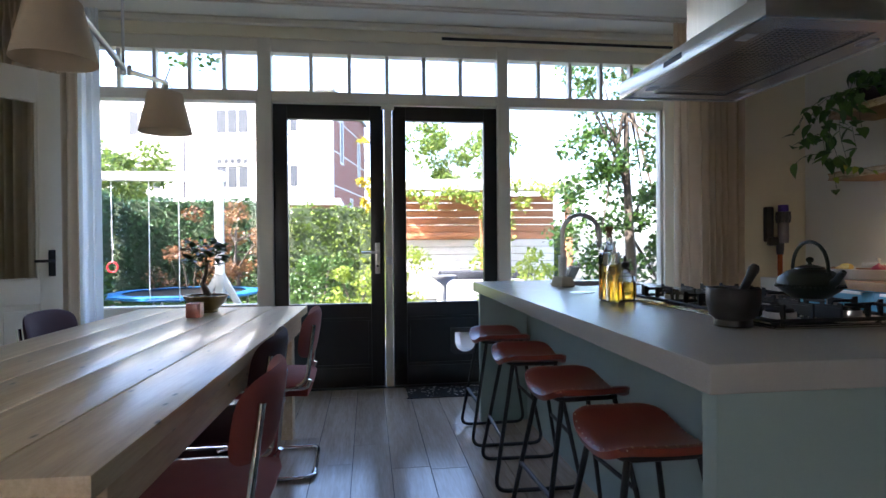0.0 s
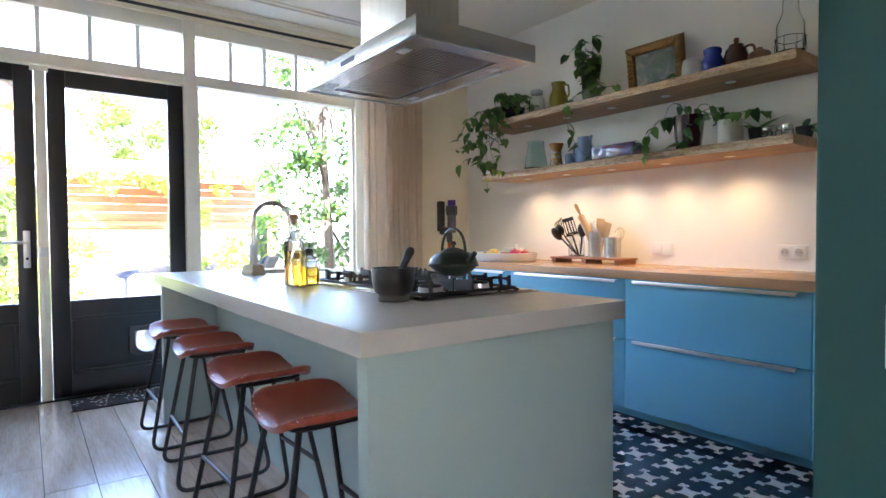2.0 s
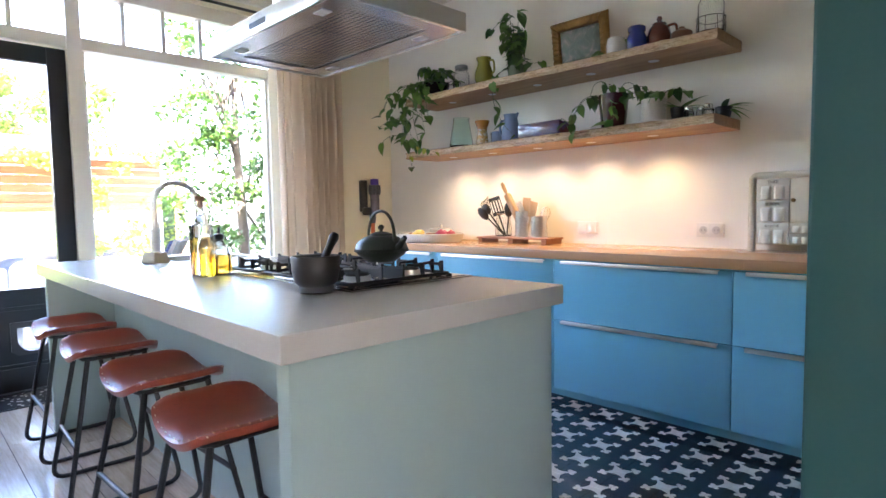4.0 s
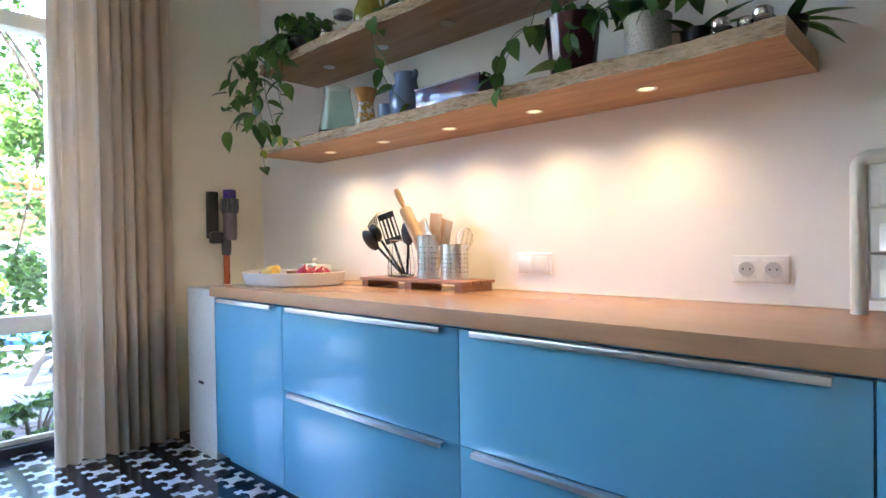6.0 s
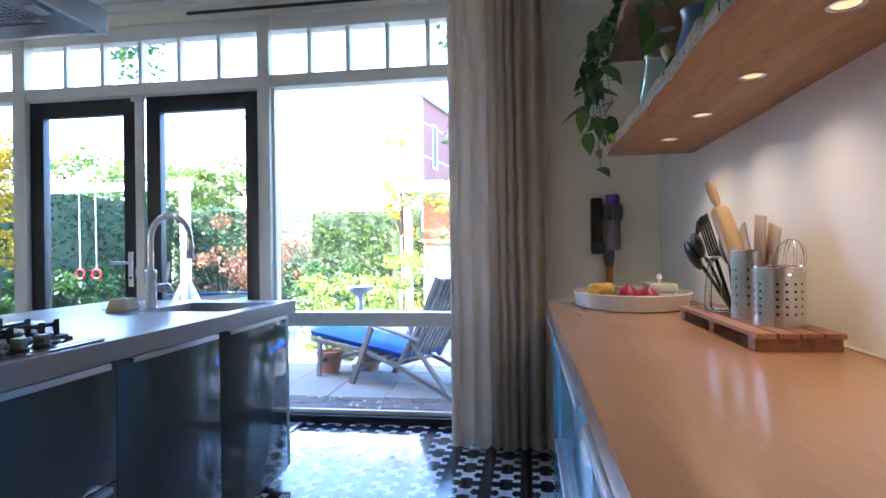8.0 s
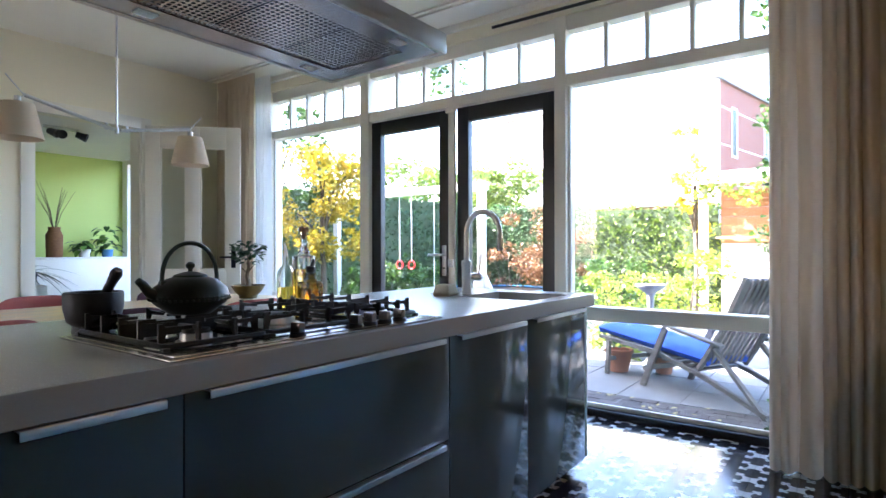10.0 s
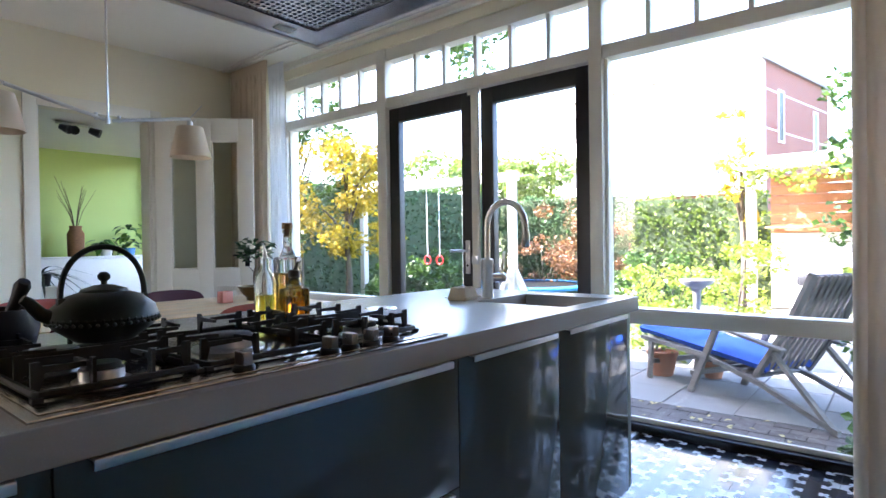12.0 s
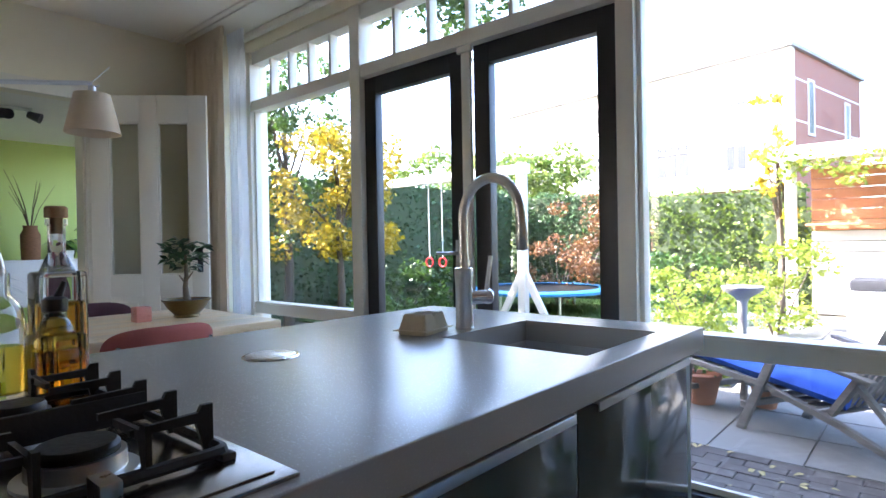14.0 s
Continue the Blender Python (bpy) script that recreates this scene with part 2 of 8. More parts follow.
def rounded(points, r, closed=False, steps=5):
    """Replaces the corners of a line of points with arcs."""
    pts = [Vector(p) for p in points]
    out = []
    n = len(pts)
    for i, p in enumerate(pts):
        if not closed and i in (0, n - 1):
            out.append(p)
            continue
        a, b = pts[i - 1] - p, pts[(i + 1) % n] - p
        k = min(r, a.length * 0.49, b.length * 0.49)
        a, b = p + a.normalized() * k, p + b.normalized() * k
        for s in range(steps + 1):
            t = s / steps
            out.append(a * (1 - t) ** 2 + p * 2 * t * (1 - t) + b * t * t)
    return out


def tube(points, r, n=8, closed=False, taper=None):
    pts = [Vector(p) for p in points]
    bm = bmesh.new()
    m = len(pts)
    rings, ref = [], None
    for i, p in enumerate(pts):
        d = (pts[(i + 1) % m] - pts[i - 1]) if closed or 0 < i < m - 1 else (pts[1] - pts[0] if i == 0 else pts[-1] - pts[-2])
        d.normalize()
        if ref is None:
            ref = d.orthogonal().normalized()
        ref = (ref - d * ref.dot(d)).normalized()
        side = d.cross(ref)
        rr = r if taper is None else r + (taper - r) * i / (m - 1)
        rings.append([bm.verts.new(p + (ref * math.cos(2 * math.pi * k / n) + side * math.sin(2 * math.pi * k / n)) * rr) for k in range(n)])
    pairs = list(zip(rings, rings[1:])) + ([(rings[-1], rings[0])] if closed else [])
    for a, b in pairs:
        if closed and a is rings[-1]:
            sh = min(range(n), key=lambda s: sum((a[k].co - b[(k + s) % n].co).length for k in range(n)))
            b = b[sh:] + b[:sh]
        for k in range(n):
            bm.faces.new((a[k], a[(k + 1) % n], b[(k + 1) % n], b[k]))
    if not closed:
        bm.faces.new(rings[0][::-1])
        bm.faces.new(rings[-1])
    bmesh.ops.recalc_face_normals(bm, faces=bm.faces[:])
    return bm


def join(*bms):
    out = bmesh.new()
    for b in bms:
        me = bpy.data.meshes.new("tmp")
        b.to_mesh(me)
        b.free()
        out.from_mesh(me)
        bpy.data.meshes.remove(me)
    return out


def moved(bm, m):
    bmesh.ops.transform(bm, matrix=m, verts=bm.verts[:])
    return bm


def ball(r, c=(0, 0, 0), sc=(1, 1, 1), sub=2):
    bm = bmesh.new()
    bmesh.ops.create_icosphere(bm, subdivisions=sub, radius=r)
    return moved(bm, Matrix.Translation(c) @ Matrix.Diagonal((*sc, 1)))


def grid_sheet(fn, nu, nv, thick=0.0):
    """A sheet from fn(u, v) -> point, u and v from 0 to 1; thick: gives it a back."""
    bm = bmesh.new()
    vs = [[bm.verts.new(fn(i / nu, j / nv)) for j in range(nv + 1)] for i in range(nu + 1)]
    for i in range(nu):
        for j in range(nv):
            bm.faces.new((vs[i][j], vs[i + 1][j], vs[i + 1][j + 1], vs[i][j + 1]))
    bmesh.ops.recalc_face_normals(bm, faces=bm.faces[:])
    if thick:
        bmesh.ops.solidify(bm, geom=bm.faces[:], thickness=thick)
    return bm


def data_of(name, bm, material, smooth=None):
    me = bpy.data.meshes.new(name)
    bm.normal_update()
    bm.to_mesh(me)
    bm.free()
    me.materials.append(material)
    if smooth:
        me.shade_smooth()
        me.set_sharp_from_angle(angle=radians(smooth))
    return me


def part(name, bm, material, parent=None, label="", smooth=40, at=None):
    ob = new(name, data_of(name, bm, material, smooth))
    if parent is not None:
        ob.parent = parent
    if at is not None:
        ob.matrix_basis = at
    return tagged(ob, label)


def thing(name, m, label, category, group=""):
    e = new(name)
    e.empty_display_size = 0.1
    e.matrix_basis = m
    return tagged(e, label, category, group)


def solo(name, bm, material, m, label, category, group="", smooth=40):
    return tagged(part(name, bm, material, None, label, smooth, m), label, category, group)


def setting(name, bm, material, label, category="", smooth=0):
    return tagged(part(name, bm, material, None, label, smooth), label, category or name.split("_")[0], kind="structure")

# ---- structure ----
Y0, YP, XW, XE, ZC = -2.6, 4.52, -2.62, 3.50, 2.85
FZ = 0.038      # finished floor
setting("wall_north_left", B(XW - 0.16, -2.19, YP, 5.0, 0, ZC), CREAM, "cream plastered pier beside the garden window", "wall")
setting("wall_north_right", B(2.54, XE + 0.2, YP, 5.0, 0, ZC), CREAM, "cream plastered pier beside the kitchen curtain", "wall")
setting("wall_north_top", B(-2.19, 2.54, 4.76, 5.0, 2.72, ZC), CREAM, "cream plastered band above the transom lights", "wall")
setting("wall_east", B(XE, XE + 0.2, Y0, YP, 0, ZC), WALL, "off-white plastered kitchen wall behind the worktop", "wall")
# the opening is out of view, added to let daylight in from behind
south = new("wall_south")
tagged(south, "plain off-white rear wall with an unseen opening added for light", "wall", kind="structure")
for a, b, c, d in ((XW - 0.16, -2.40, 0, ZC), (-1.55, XE + 0.2, 0, ZC), (-2.40, -1.55, 0, 0.9), (-2.40, -1.55, 2.2, ZC)):
    part("plaster", B(a, b, Y0 - 0.2, Y0, c, d), WALL, south, smooth=0)
west = new("wall_west")
tagged(west, "cream plastered wall with a doorway to the next room", "wall", kind="structure")
part("plaster", B(XW - 0.16, XW, Y0, 2.90, 0, ZC), CREAM, west, smooth=0)
part("plaster", B(XW - 0.16, XW, 3.76, YP, 0, ZC), CREAM, west, smooth=0)
part("plaster", B(XW - 0.16, XW, 2.90, 3.76, 2.26, ZC), CREAM, west, smooth=0)
setting("wall_teal", B(0.88, 1.00, Y0, 0.577, 0, ZC, 0.004), GREEN_WALL, "dark teal painted partition wall with a light switch", "wall")
setting("ceiling", B(XW - 0.16, XE + 0.2, Y0 - 0.2, 5.0, ZC, ZC + 0.12), CEIL, "white plastered ceiling", "ceiling")
# unseen mass above the ceiling, added to throw shade on the terrace
setting("house_upper_wall", B(-9.0, 7.0, Y0 - 0.2, 4.98, ZC + 0.13, 3.7), paint("shade_block_brick", (0.30, 0.16, 0.11), 0.9), "unseen block above the room, added to shade the terrace", "wall")

# the next room, seen through the doorway
GX, GZ = -5.75, 2.40
setting("wall_lime", B(GX - 0.15, GX, 0.6, 5.2, 0, GZ), LIME_WALL, "lime green painted wall of the next room", "wall")
setting("wall_next_south", B(GX, XW - 0.16, 0.45, 0.6, 0, GZ), WALL, "white wall of the next room", "wall")
# wide gap that no view reaches, added to brighten this room
nn = new("wall_next_north")
tagged(nn, "white wall of the next room with an unseen opening added for light", "wall", kind="structure")
for a, b, c, d in ((GX, -5.6, 0, GZ), (-3.0, XW - 0.16, 0, GZ), (-5.6, -3.0, 0, 0.35), (-5.6, -3.0, 2.34, GZ)):
    part("plaster", B(a, b, 5.001, 5.15, c, d), WALL, nn, smooth=0)
setting("ceiling_next", B(GX, XW - 0.16, 0.6, 5.0, GZ, GZ + 0.15), CEIL, "white ceiling of the next room", "ceiling")
setting("floor_next", B(GX, XW - 0.16, 0.6, 5.0, -0.06, 0), timber("next_room_boards", (0.20, 0.14, 0.10), (0.38, 0.30, 0.24)), "wooden floor of the next room", "floor")

# doorway trim
trim = new("trim_doorway")
tagged(trim, "white painted architrave round the doorway", "trim", kind="structure")
for y0, y1, z0, z1 in ((2.82, 2.91, 0, 2.35), (3.75, 3.84, 0, 2.35), (2.91, 3.75, 2.25, 2.35)):
    part("architrave", B(XW - 0.004, XW + 0.022, y0, y1, z0, z1, 0.004), WHITE_WOOD, trim)
part("jamb", B(XW - 0.164, XW, 2.897, 2.925, 0, 2.25), WHITE_WOOD, trim, smooth=0)
part("jamb", B(XW - 0.164, XW, 3.735, 3.763, 0, 2.25), WHITE_WOOD, trim, smooth=0)

# curtain rails and the dark slot above the right window
for i, y in enumerate((4.38, 4.44)):
    setting("trim_curtain_rail_%d" % (i + 1), B(XW, XE - 0.5, y, y + 0.012, ZC - 0.014, ZC - 0.001), WHITE_WOOD, "white curtain rail along the ceiling", "curtain rail")
setting("trim_cornice", B(-2.18, 2.53, 4.71, 4.76, ZC - 0.05, ZC - 0.002, 0.012), WHITE_WOOD, "white cornice moulding above the windows", "trim")
solo("curtain_rod", tube([(0.57, 4.70, 2.738), (2.46, 4.70, 2.738)], 0.011, 10), BLACK_METAL, pose(0, 0, 0), "thin black metal rod above the garden window", "rod")


# windows: frames, bars and panes
def window(name, x0, x1, count, label, low=None):
    w = new(name)
    tagged(w, label, "window", kind="structure")
    ya, yb = 4.785, 4.885
    # head and transom rail
    part("head", B(x0, x1, ya, yb, 2.62, 2.72, 0.004), WHITE_WOOD, w)
    part("transom_rail", B(x0, x1, ya - 0.01, yb, 2.245, 2.326, 0.006), WHITE_WOOD, w)
    step = (x1 - x0) / count
    for i in range(1, count):
        part("glazing_bar", B(x0 + i * step - 0.014, x0 + i * step + 0.014, ya + 0.015, yb - 0.02, 2.326, 2.62, 0.003), WHITE_WOOD, w)
    for i in range(count):
        p = part("pane", B(x0 + i * step + 0.012, x0 + (i + 1) * step - 0.012, 4.84, 4.845, 2.322, 2.624), GLASS, w, smooth=0)
        p.visible_shadow = False
    if low:
        m0, m1 = low
        part("bead", B(x0, x0 + 0.022, ya + 0.012, yb - 0.02, m1, 2.245, 0.003), WHITE_WOOD, w)
        part("bead", B(x1 - 0.022, x1, ya + 0.012, yb - 0.02, m1, 2.245, 0.003), WHITE_WOOD, w)
        part("mid_rail", B(x0, x1, ya - 0.012, yb, m0, m1, 0.006), WHITE_WOOD, w)
        part("rail_groove", B(x0 + 0.001, x1 - 0.001, ya - 0.016, ya - 0.011, m1 - 0.020, m1 - 0.012, 0.002), WHITE_WOOD, w)
        part("bottom_rail", B(x0, x1, 4.826, 4.850, 0.086, 0.114, 0.004), WHITE_WOOD, w)
        part("black_base", B(x0, x1, ya, yb, 0.0, 0.085, 0.003), BLACK_WOOD, w)
        for z0, z1 in ((m1 - 0.005, 2.25), (0.11, m0 + 0.005)):
            p = part("pane", B(x0 + 0.015, x1 - 0.015, 4.84, 4.846, z0, z1), GLASS, w, smooth=0)
            p.visible_shadow = False
    return w


window("window_1", -2.058, -0.822, 5, "tall white-framed garden window with five small transom lights", (0.62, 0.712))
window("window_2", -0.72, 1.02, 6, "row of six small white transom lights above the garden doors")
window("window_3", 1.105, 2.426, 5, "tall white-framed kitchen window with five small transom lights", (0.668, 0.758))
for i, (a, b) in enumerate(((-2.19, -2.058), (-0.822, -0.72), (1.02, 1.105), (2.426, 2.54))):
    setting("trim_post_%d" % (i + 1), B(a, b, 4.765, 4.90, 0.0, 2.72, 0.006), WHITE_WOOD, "white painted window post", "post", 40)


def garden_door(name, x0, x1, label, hole=None):
    d = new(name)
    tagged(d, label, "door", kind="structure")
    ya, yb, s = 4.805, 4.865, 0.105
    g0, g1 = x0 + s, x1 - s
    part("stile", B(x0, g0, ya, yb, FZ + 0.016, 2.235, 0.004), BLACK_WOOD, d)
    part("stile", B(g1, x1, ya, yb, FZ + 0.016, 2.235, 0.004), BLACK_WOOD, d)
    part("rail", B(g0, g1, ya, yb, 2.125, 2.235, 0.004), BLACK_WOOD, d)
    part("rail", B(g0, g1, ya, yb, 0.59, 0.70, 0.004), BLACK_WOOD, d)
    part("rail", B(g0, g1, ya, yb, FZ + 0.016, 0.20, 0.004), BLACK_WOOD, d)
    if hole:
        a, b, c, e = hole
        for q in ((g0, a, 0.20, 0.59), (b, g1, 0.20, 0.59), (a, b, 0.20, c), (a, b, e, 0.59)):
            part("panel", B(q[0], q[1], ya + 0.012, yb - 0.012, q[2], q[3]), BLACK_WOOD, d, smooth=0)
    else:
        part("panel", B(g0, g1, ya + 0.012, yb - 0.012, 0.20, 0.59), BLACK_WOOD, d, smooth=0)
    mould = [B(g0, g1, ya + 0.002, ya + 0.016, 0.565, 0.59, 0.004), B(g0, g1, ya + 0.002, ya + 0.016, 0.20, 0.225, 0.004),
             B(g0, g0 + 0.025, ya + 0.002, ya + 0.016, 0.225, 0.565, 0.004), B(g1 - 0.025, g1, ya + 0.002, ya + 0.016, 0.225, 0.565, 0.004)]
    part("moulding", join(*mould), BLACK_WOOD, d)
    p = part("pane", B(g0 - 0.005, g1 + 0.005, 4.832, 4.838, 0.695, 2.13), GLASS, d, smooth=0)
    p.visible_shadow = False
    return d


door_l = garden_door("door_1", -0.718, 0.118, "black wooden garden door with a tall glass pane, closed")
door_r = garden_door("door_2", 0.186, 1.018, "black wooden garden door with a cat flap, closed", (0.665, 0.835, 0.285, 0.46))
setting("trim_door_strip", B(0.122, 0.182, 4.775, 4.80, FZ + 0.014, 2.235, 0.004), WHITE_WOOD, "white strip over the joint of the garden doors", "trim", 40)
setting("trim_threshold", B(-0.72, 1.02, 4.78, 4.95, 0.0, FZ + 0.014, 0.004), BLACK_WOOD, "black door threshold", "threshold", 40)
part("handle_plate", B(0.045, 0.083, 4.795, 4.806, 0.93, 1.17, 0.004), ALU, door_l, "brushed metal handle plate")
part("door_handle", tube(rounded([(0.064, 4.80, 1.095), (0.064, 4.755, 1.095), (-0.06, 4.755, 1.095)], 0.012), 0.0095, 10), ALU, door_l, "brushed metal lever handle")
part("keyhole", lathe([(0, 0), (0.009, 0), (0.009, 0.004), (0, 0.004)], 14), BLACK_METAL, door_l, at=pose(0.064, 4.796, 0.99, 90))
part("latch", B(0.10, 0.20, 4.765, 4.785, 2.20, 2.235, 0.004), WHITE_WOOD, door_l, "white door latch at the head")
part("bolt", B(0.125, 0.178, 4.762, 4.778, 1.00, 1.06, 0.004), ALU, door_l, "small metal bolt on the joint strip")


def flap_ring():
    """Plate with an opening that is flat above and half-round below."""
    bm = bmesh.new()
    inner = [(0.082, 0.095), (-0.082, 0.095), (-0.082, 0.02)] + [(-0.082 * math.cos(a), 0.02 - 0.08 * math.sin(a)) for a in [i * math.pi / 10 for i in range(1, 10)]] + [(0.082, 0.02)]
    outer = [(0.115, 0.13), (-0.115, 0.13), (-0.115, 0.02)] + [(-0.115 * math.cos(a) * min(1.3, 1 / max(abs(math.cos(a)), abs(math.sin(a)))), 0.02 - 0.10 * math.sin(a) * min(1.3, 1 / max(abs(math.cos(a)), abs(math.sin(a))))) for a in [i * math.pi / 10 for i in range(1, 10)]] + [(0.115, 0.02)]
    rings = [[bm.verts.new((0.75 + x, y, 0.36 + z)) for x, z in q] for q, y in ((outer, 4.818), (outer, 4.796), (inner, 4.794), (inner, 4.818))]
    n = len(inner)
    for a, b in zip(rings, rings[1:]):
        for k in range(n):
            bm.faces.new((a[k], a[(k + 1) % n], b[(k + 1) % n], b[k]))
    bmesh.ops.recalc_face_normals(bm, faces=bm.faces[:])
    return bm


flap = part("cat_flap", flap_ring(), paint("brown_flap_frame", (0.045, 0.04, 0.04), 0.4), door_r, "dark plastic cat flap frame")


def milky():
    m, nt, b = nodes_of("milky_flap")
    tl = nt.nodes.new("ShaderNodeBsdfTranslucent")
    tl.inputs[0].default_value = (0.9, 0.91, 0.9, 1)
    b.inputs["Base Color"].default_value = (0.8, 0.8, 0.79, 1)
    mx = nt.nodes.new("ShaderNodeMixShader")
    mx.inputs[0].default_value = 0.7
    nt.links.new(b.outputs[0], mx.inputs[1])
    nt.links.new(tl.outputs[0], mx.inputs[2])
    tr = nt.nodes.new("ShaderNodeBsdfTransparent")
    tr.inputs[0].default_value = (0.93, 0.94, 0.94, 1)
    cl = nt.nodes.new("ShaderNodeMixShader")
    cl.inputs[0].default_value = 0.65
    nt.links.new(mx.outputs[0], cl.inputs[1])
    nt.links.new(tr.outputs[0], cl.inputs[2])
    nt.links.new(cl.outputs[0], nt.nodes["Material Output"].inputs[0])
    return m


def flap_shape():
    bm = bmesh.new()
    pts = [(-0.085, 0.10), (0.085, 0.10), (0.085, 0.02)] + [(0.085 * math.cos(a), 0.02 - 0.075 * math.sin(a)) for a in [i * math.pi / 10 for i in range(1, 10)]] + [(-0.085, 0.02)]
    f = bm.faces.new([bm.verts.new((0.75 + x, 4.80, 0.36 + z)) for x, z in pts])
    bmesh.ops.solidify(bm, geom=[f], thickness=0.006)
    return bm


part("flap", flap_shape(), milky(), flap, "milky white swinging flap")

# floors
wood_floor = setting("floor", B(XW - 0.16, 1.299, Y0, 5.0, -0.06, FZ - 0.004), JOINT, "oak laminate floor in long planks", "floor")
tile_floor = setting("floor_tiles", B(1.301, XE, Y0, 4.90, -0.06, FZ - 0.004), GROUT, "black and white patterned cement tile kitchen floor", "floor")
setting("floor_edge_strip", B(1.28, 1.302, Y0, 4.78, FZ - 0.004, FZ + 0.003), ALU, "metal strip between wood and tiles", "trim")

# ---- kitchen island ----
IX0, IX1, IY0, IY1, IZ = 0.655, 1.628, 1.40, 3.927, 0.915
SX0, SX1, SY0, SY1 = 1.165, 1.56, 3.39, 3.775      # sink cut-out
HX0, HX1, HY0, HY1 = 1.085, 1.61, 1.770, 2.665     # hob


def slab_with_hole(x0, x1, y0, y1, z0, z1, hx0, hx1, hy0, hy1, bev):
    bm = bmesh.new()
    o = [(x0, y0), (x1, y0), (x1, y1), (x0, y1)]
    h = [(hx0, hy0), (hx1, hy0), (hx1, hy1), (hx0, hy1)]
    rings = [[bm.verts.new((x, y, z)) for x, y in q] for q, z in ((o, z1), (h, z1), (h, z0), (o, z0))]
    outer = []
    for a, b in zip(rings, rings[1:] + rings[:1]):
        for i in range(4):
            bm.faces.new((a[i], a[(i + 1) % 4], b[(i + 1) % 4], b[i]))
    bmesh.ops.recalc_face_normals(bm, faces=bm.faces[:])
    edges = [e for e in bm.edges if all(v in rings[0] + rings[3] for v in e.verts)]
    bmesh.ops.bevel(bm, geom=edges, offset=bev, segments=3, affect="EDGES", profile=0.6)
    return bm


island_top = thing("island_worktop", pose(0, 0, 0), "thick matt grey composite island worktop with a sink", "worktop")
part("slab", slab_with_hole(IX0, IX1, IY0, IY1, IZ - 0.06, IZ, SX0, SX1, SY0, SY1, 0.004), TOP_ISLAND, island_top, smooth=30)
island = thing("kitchen_island", pose(0, 0, 0), "sage green kitchen island with gloss grey fronts", "island")
ZT = IZ - 0.0605
part("end_panel", B(0.685, 1.598, 1.425, 1.475, 0.0, ZT, 0.002), PANEL_SAGE, island)
part("end_panel", B(0.685, 1.598, 3.855, 3.905, 0.106, ZT, 0.002), PANEL_SAGE, island)
part("end_foot", B(0.685, 1.505, 3.856, 3.904, 0.0, 0.106), PANEL_SAGE, island, smooth=0)
part("back_panel", B(0.985, 1.003, 1.475, 3.855, 0.0, ZT), PANEL_SAGE, island, smooth=0)
part("plinth", B(1.49, 1.508, 1.475, 3.855, 0.0, 0.105), FRONT_GREY, island, smooth=0)
part("carcass", join(B(1.003, 1.585, 1.476, 3.38, 0.106, 0.12), B(1.003, 1.585, 3.38, 3.854, 0.106, 0.12), B(1.003, 1.585, 3.251, 3.265, 0.12, ZT), B(1.003, 1.585, 2.70, 2.715, 0.12, ZT)), PANEL_SAGE, island, smooth=0)


def handle(y0, y1, x, z, sign):
    """Folded edge pull along y, standing proud of a front at x."""
    return join(B(min(x, x + sign * 0.022), max(x, x + sign * 0.022), y0, y1, z - 0.003, z + 0.001, 0.001),
                B(min(x + sign * 0.019, x + sign * 0.023), max(x + sign * 0.019, x + sign * 0.023), y0, y1, z - 0.016, z, 0.001))


def cabinet_front(name, parent, x, y0, y1, z0, z1, sign, material, pull=True, inset=0.05):
    g = 0.002
    xa, xb = sorted((x, x - sign * 0.019))
    f = part(name, B(xa, xb, y0 + g, y1 - g, z0 + g, z1 - g, 0.0015), material, parent)
    if pull:
        part("handle", handle(y0 + inset, y1 - inset, x, z1 - 0.002, sign), ALU, f, "slim brushed aluminium edge pull")
    return f


FX = 1.606
for y0, y1, splits in ((1.475, 1.80, (0.105, 0.8525)), (1.80, 2.708, (0.105, 0.512, 0.8525)), (2.708, 3.258, (0.105, 0.8525)), (3.258, 3.855, (0.105, 0.8525))):
    for z0, z1 in zip(splits, splits[1:]):
        cabinet_front("drawer_front" if len(splits) > 2 else "door", island, FX, y0, y1, z0, z1, 1, FRONT_GREY, inset=0.045)

# sink bowl
SINK_STEEL = paint("satin_sink_steel", (0.60, 0.60, 0.59), 0.5, 0.15, spread=0.06, fine=200, relief=0.02)
sink = thing("sink", pose(0, 0, 0), "rectangular brushed steel undermount sink", "sink")
t = 0.003
q = 0.003
part("bowl", join(B(SX0 - t - q, SX0 - q, SY0 - t - q, SY1 + t + q, 0.76, IZ - 0.061), B(SX1 + q, SX1 + t + q, SY0 - t - q, SY1 + t + q, 0.76, IZ - 0.061),
                  B(SX0 - q, SX1 + q, SY0 - t - q, SY0 - q, 0.76, IZ - 0.061), B(SX0 - q, SX1 + q, SY1 + q, SY1 + t + q, 0.76, IZ - 0.061), B(SX0 - q, SX1 + q, SY0 - q, SY1 + q, 0.757, 0.76)), SINK_STEEL, sink, smooth=0)
part("drain", lathe([(0, 0.763), (0.035, 0.763), (0.04, 0.762), (0.04, 0.7605)], 24, ((SX0 + SX1) / 2, (SY0 + SY1) / 2)), CHROME, sink)
part("overflow", B(SX0 - 0.002, SX0 + 0.002, 3.52, 3.60, 0.825, 0.84, 0.001), CHROME, sink)

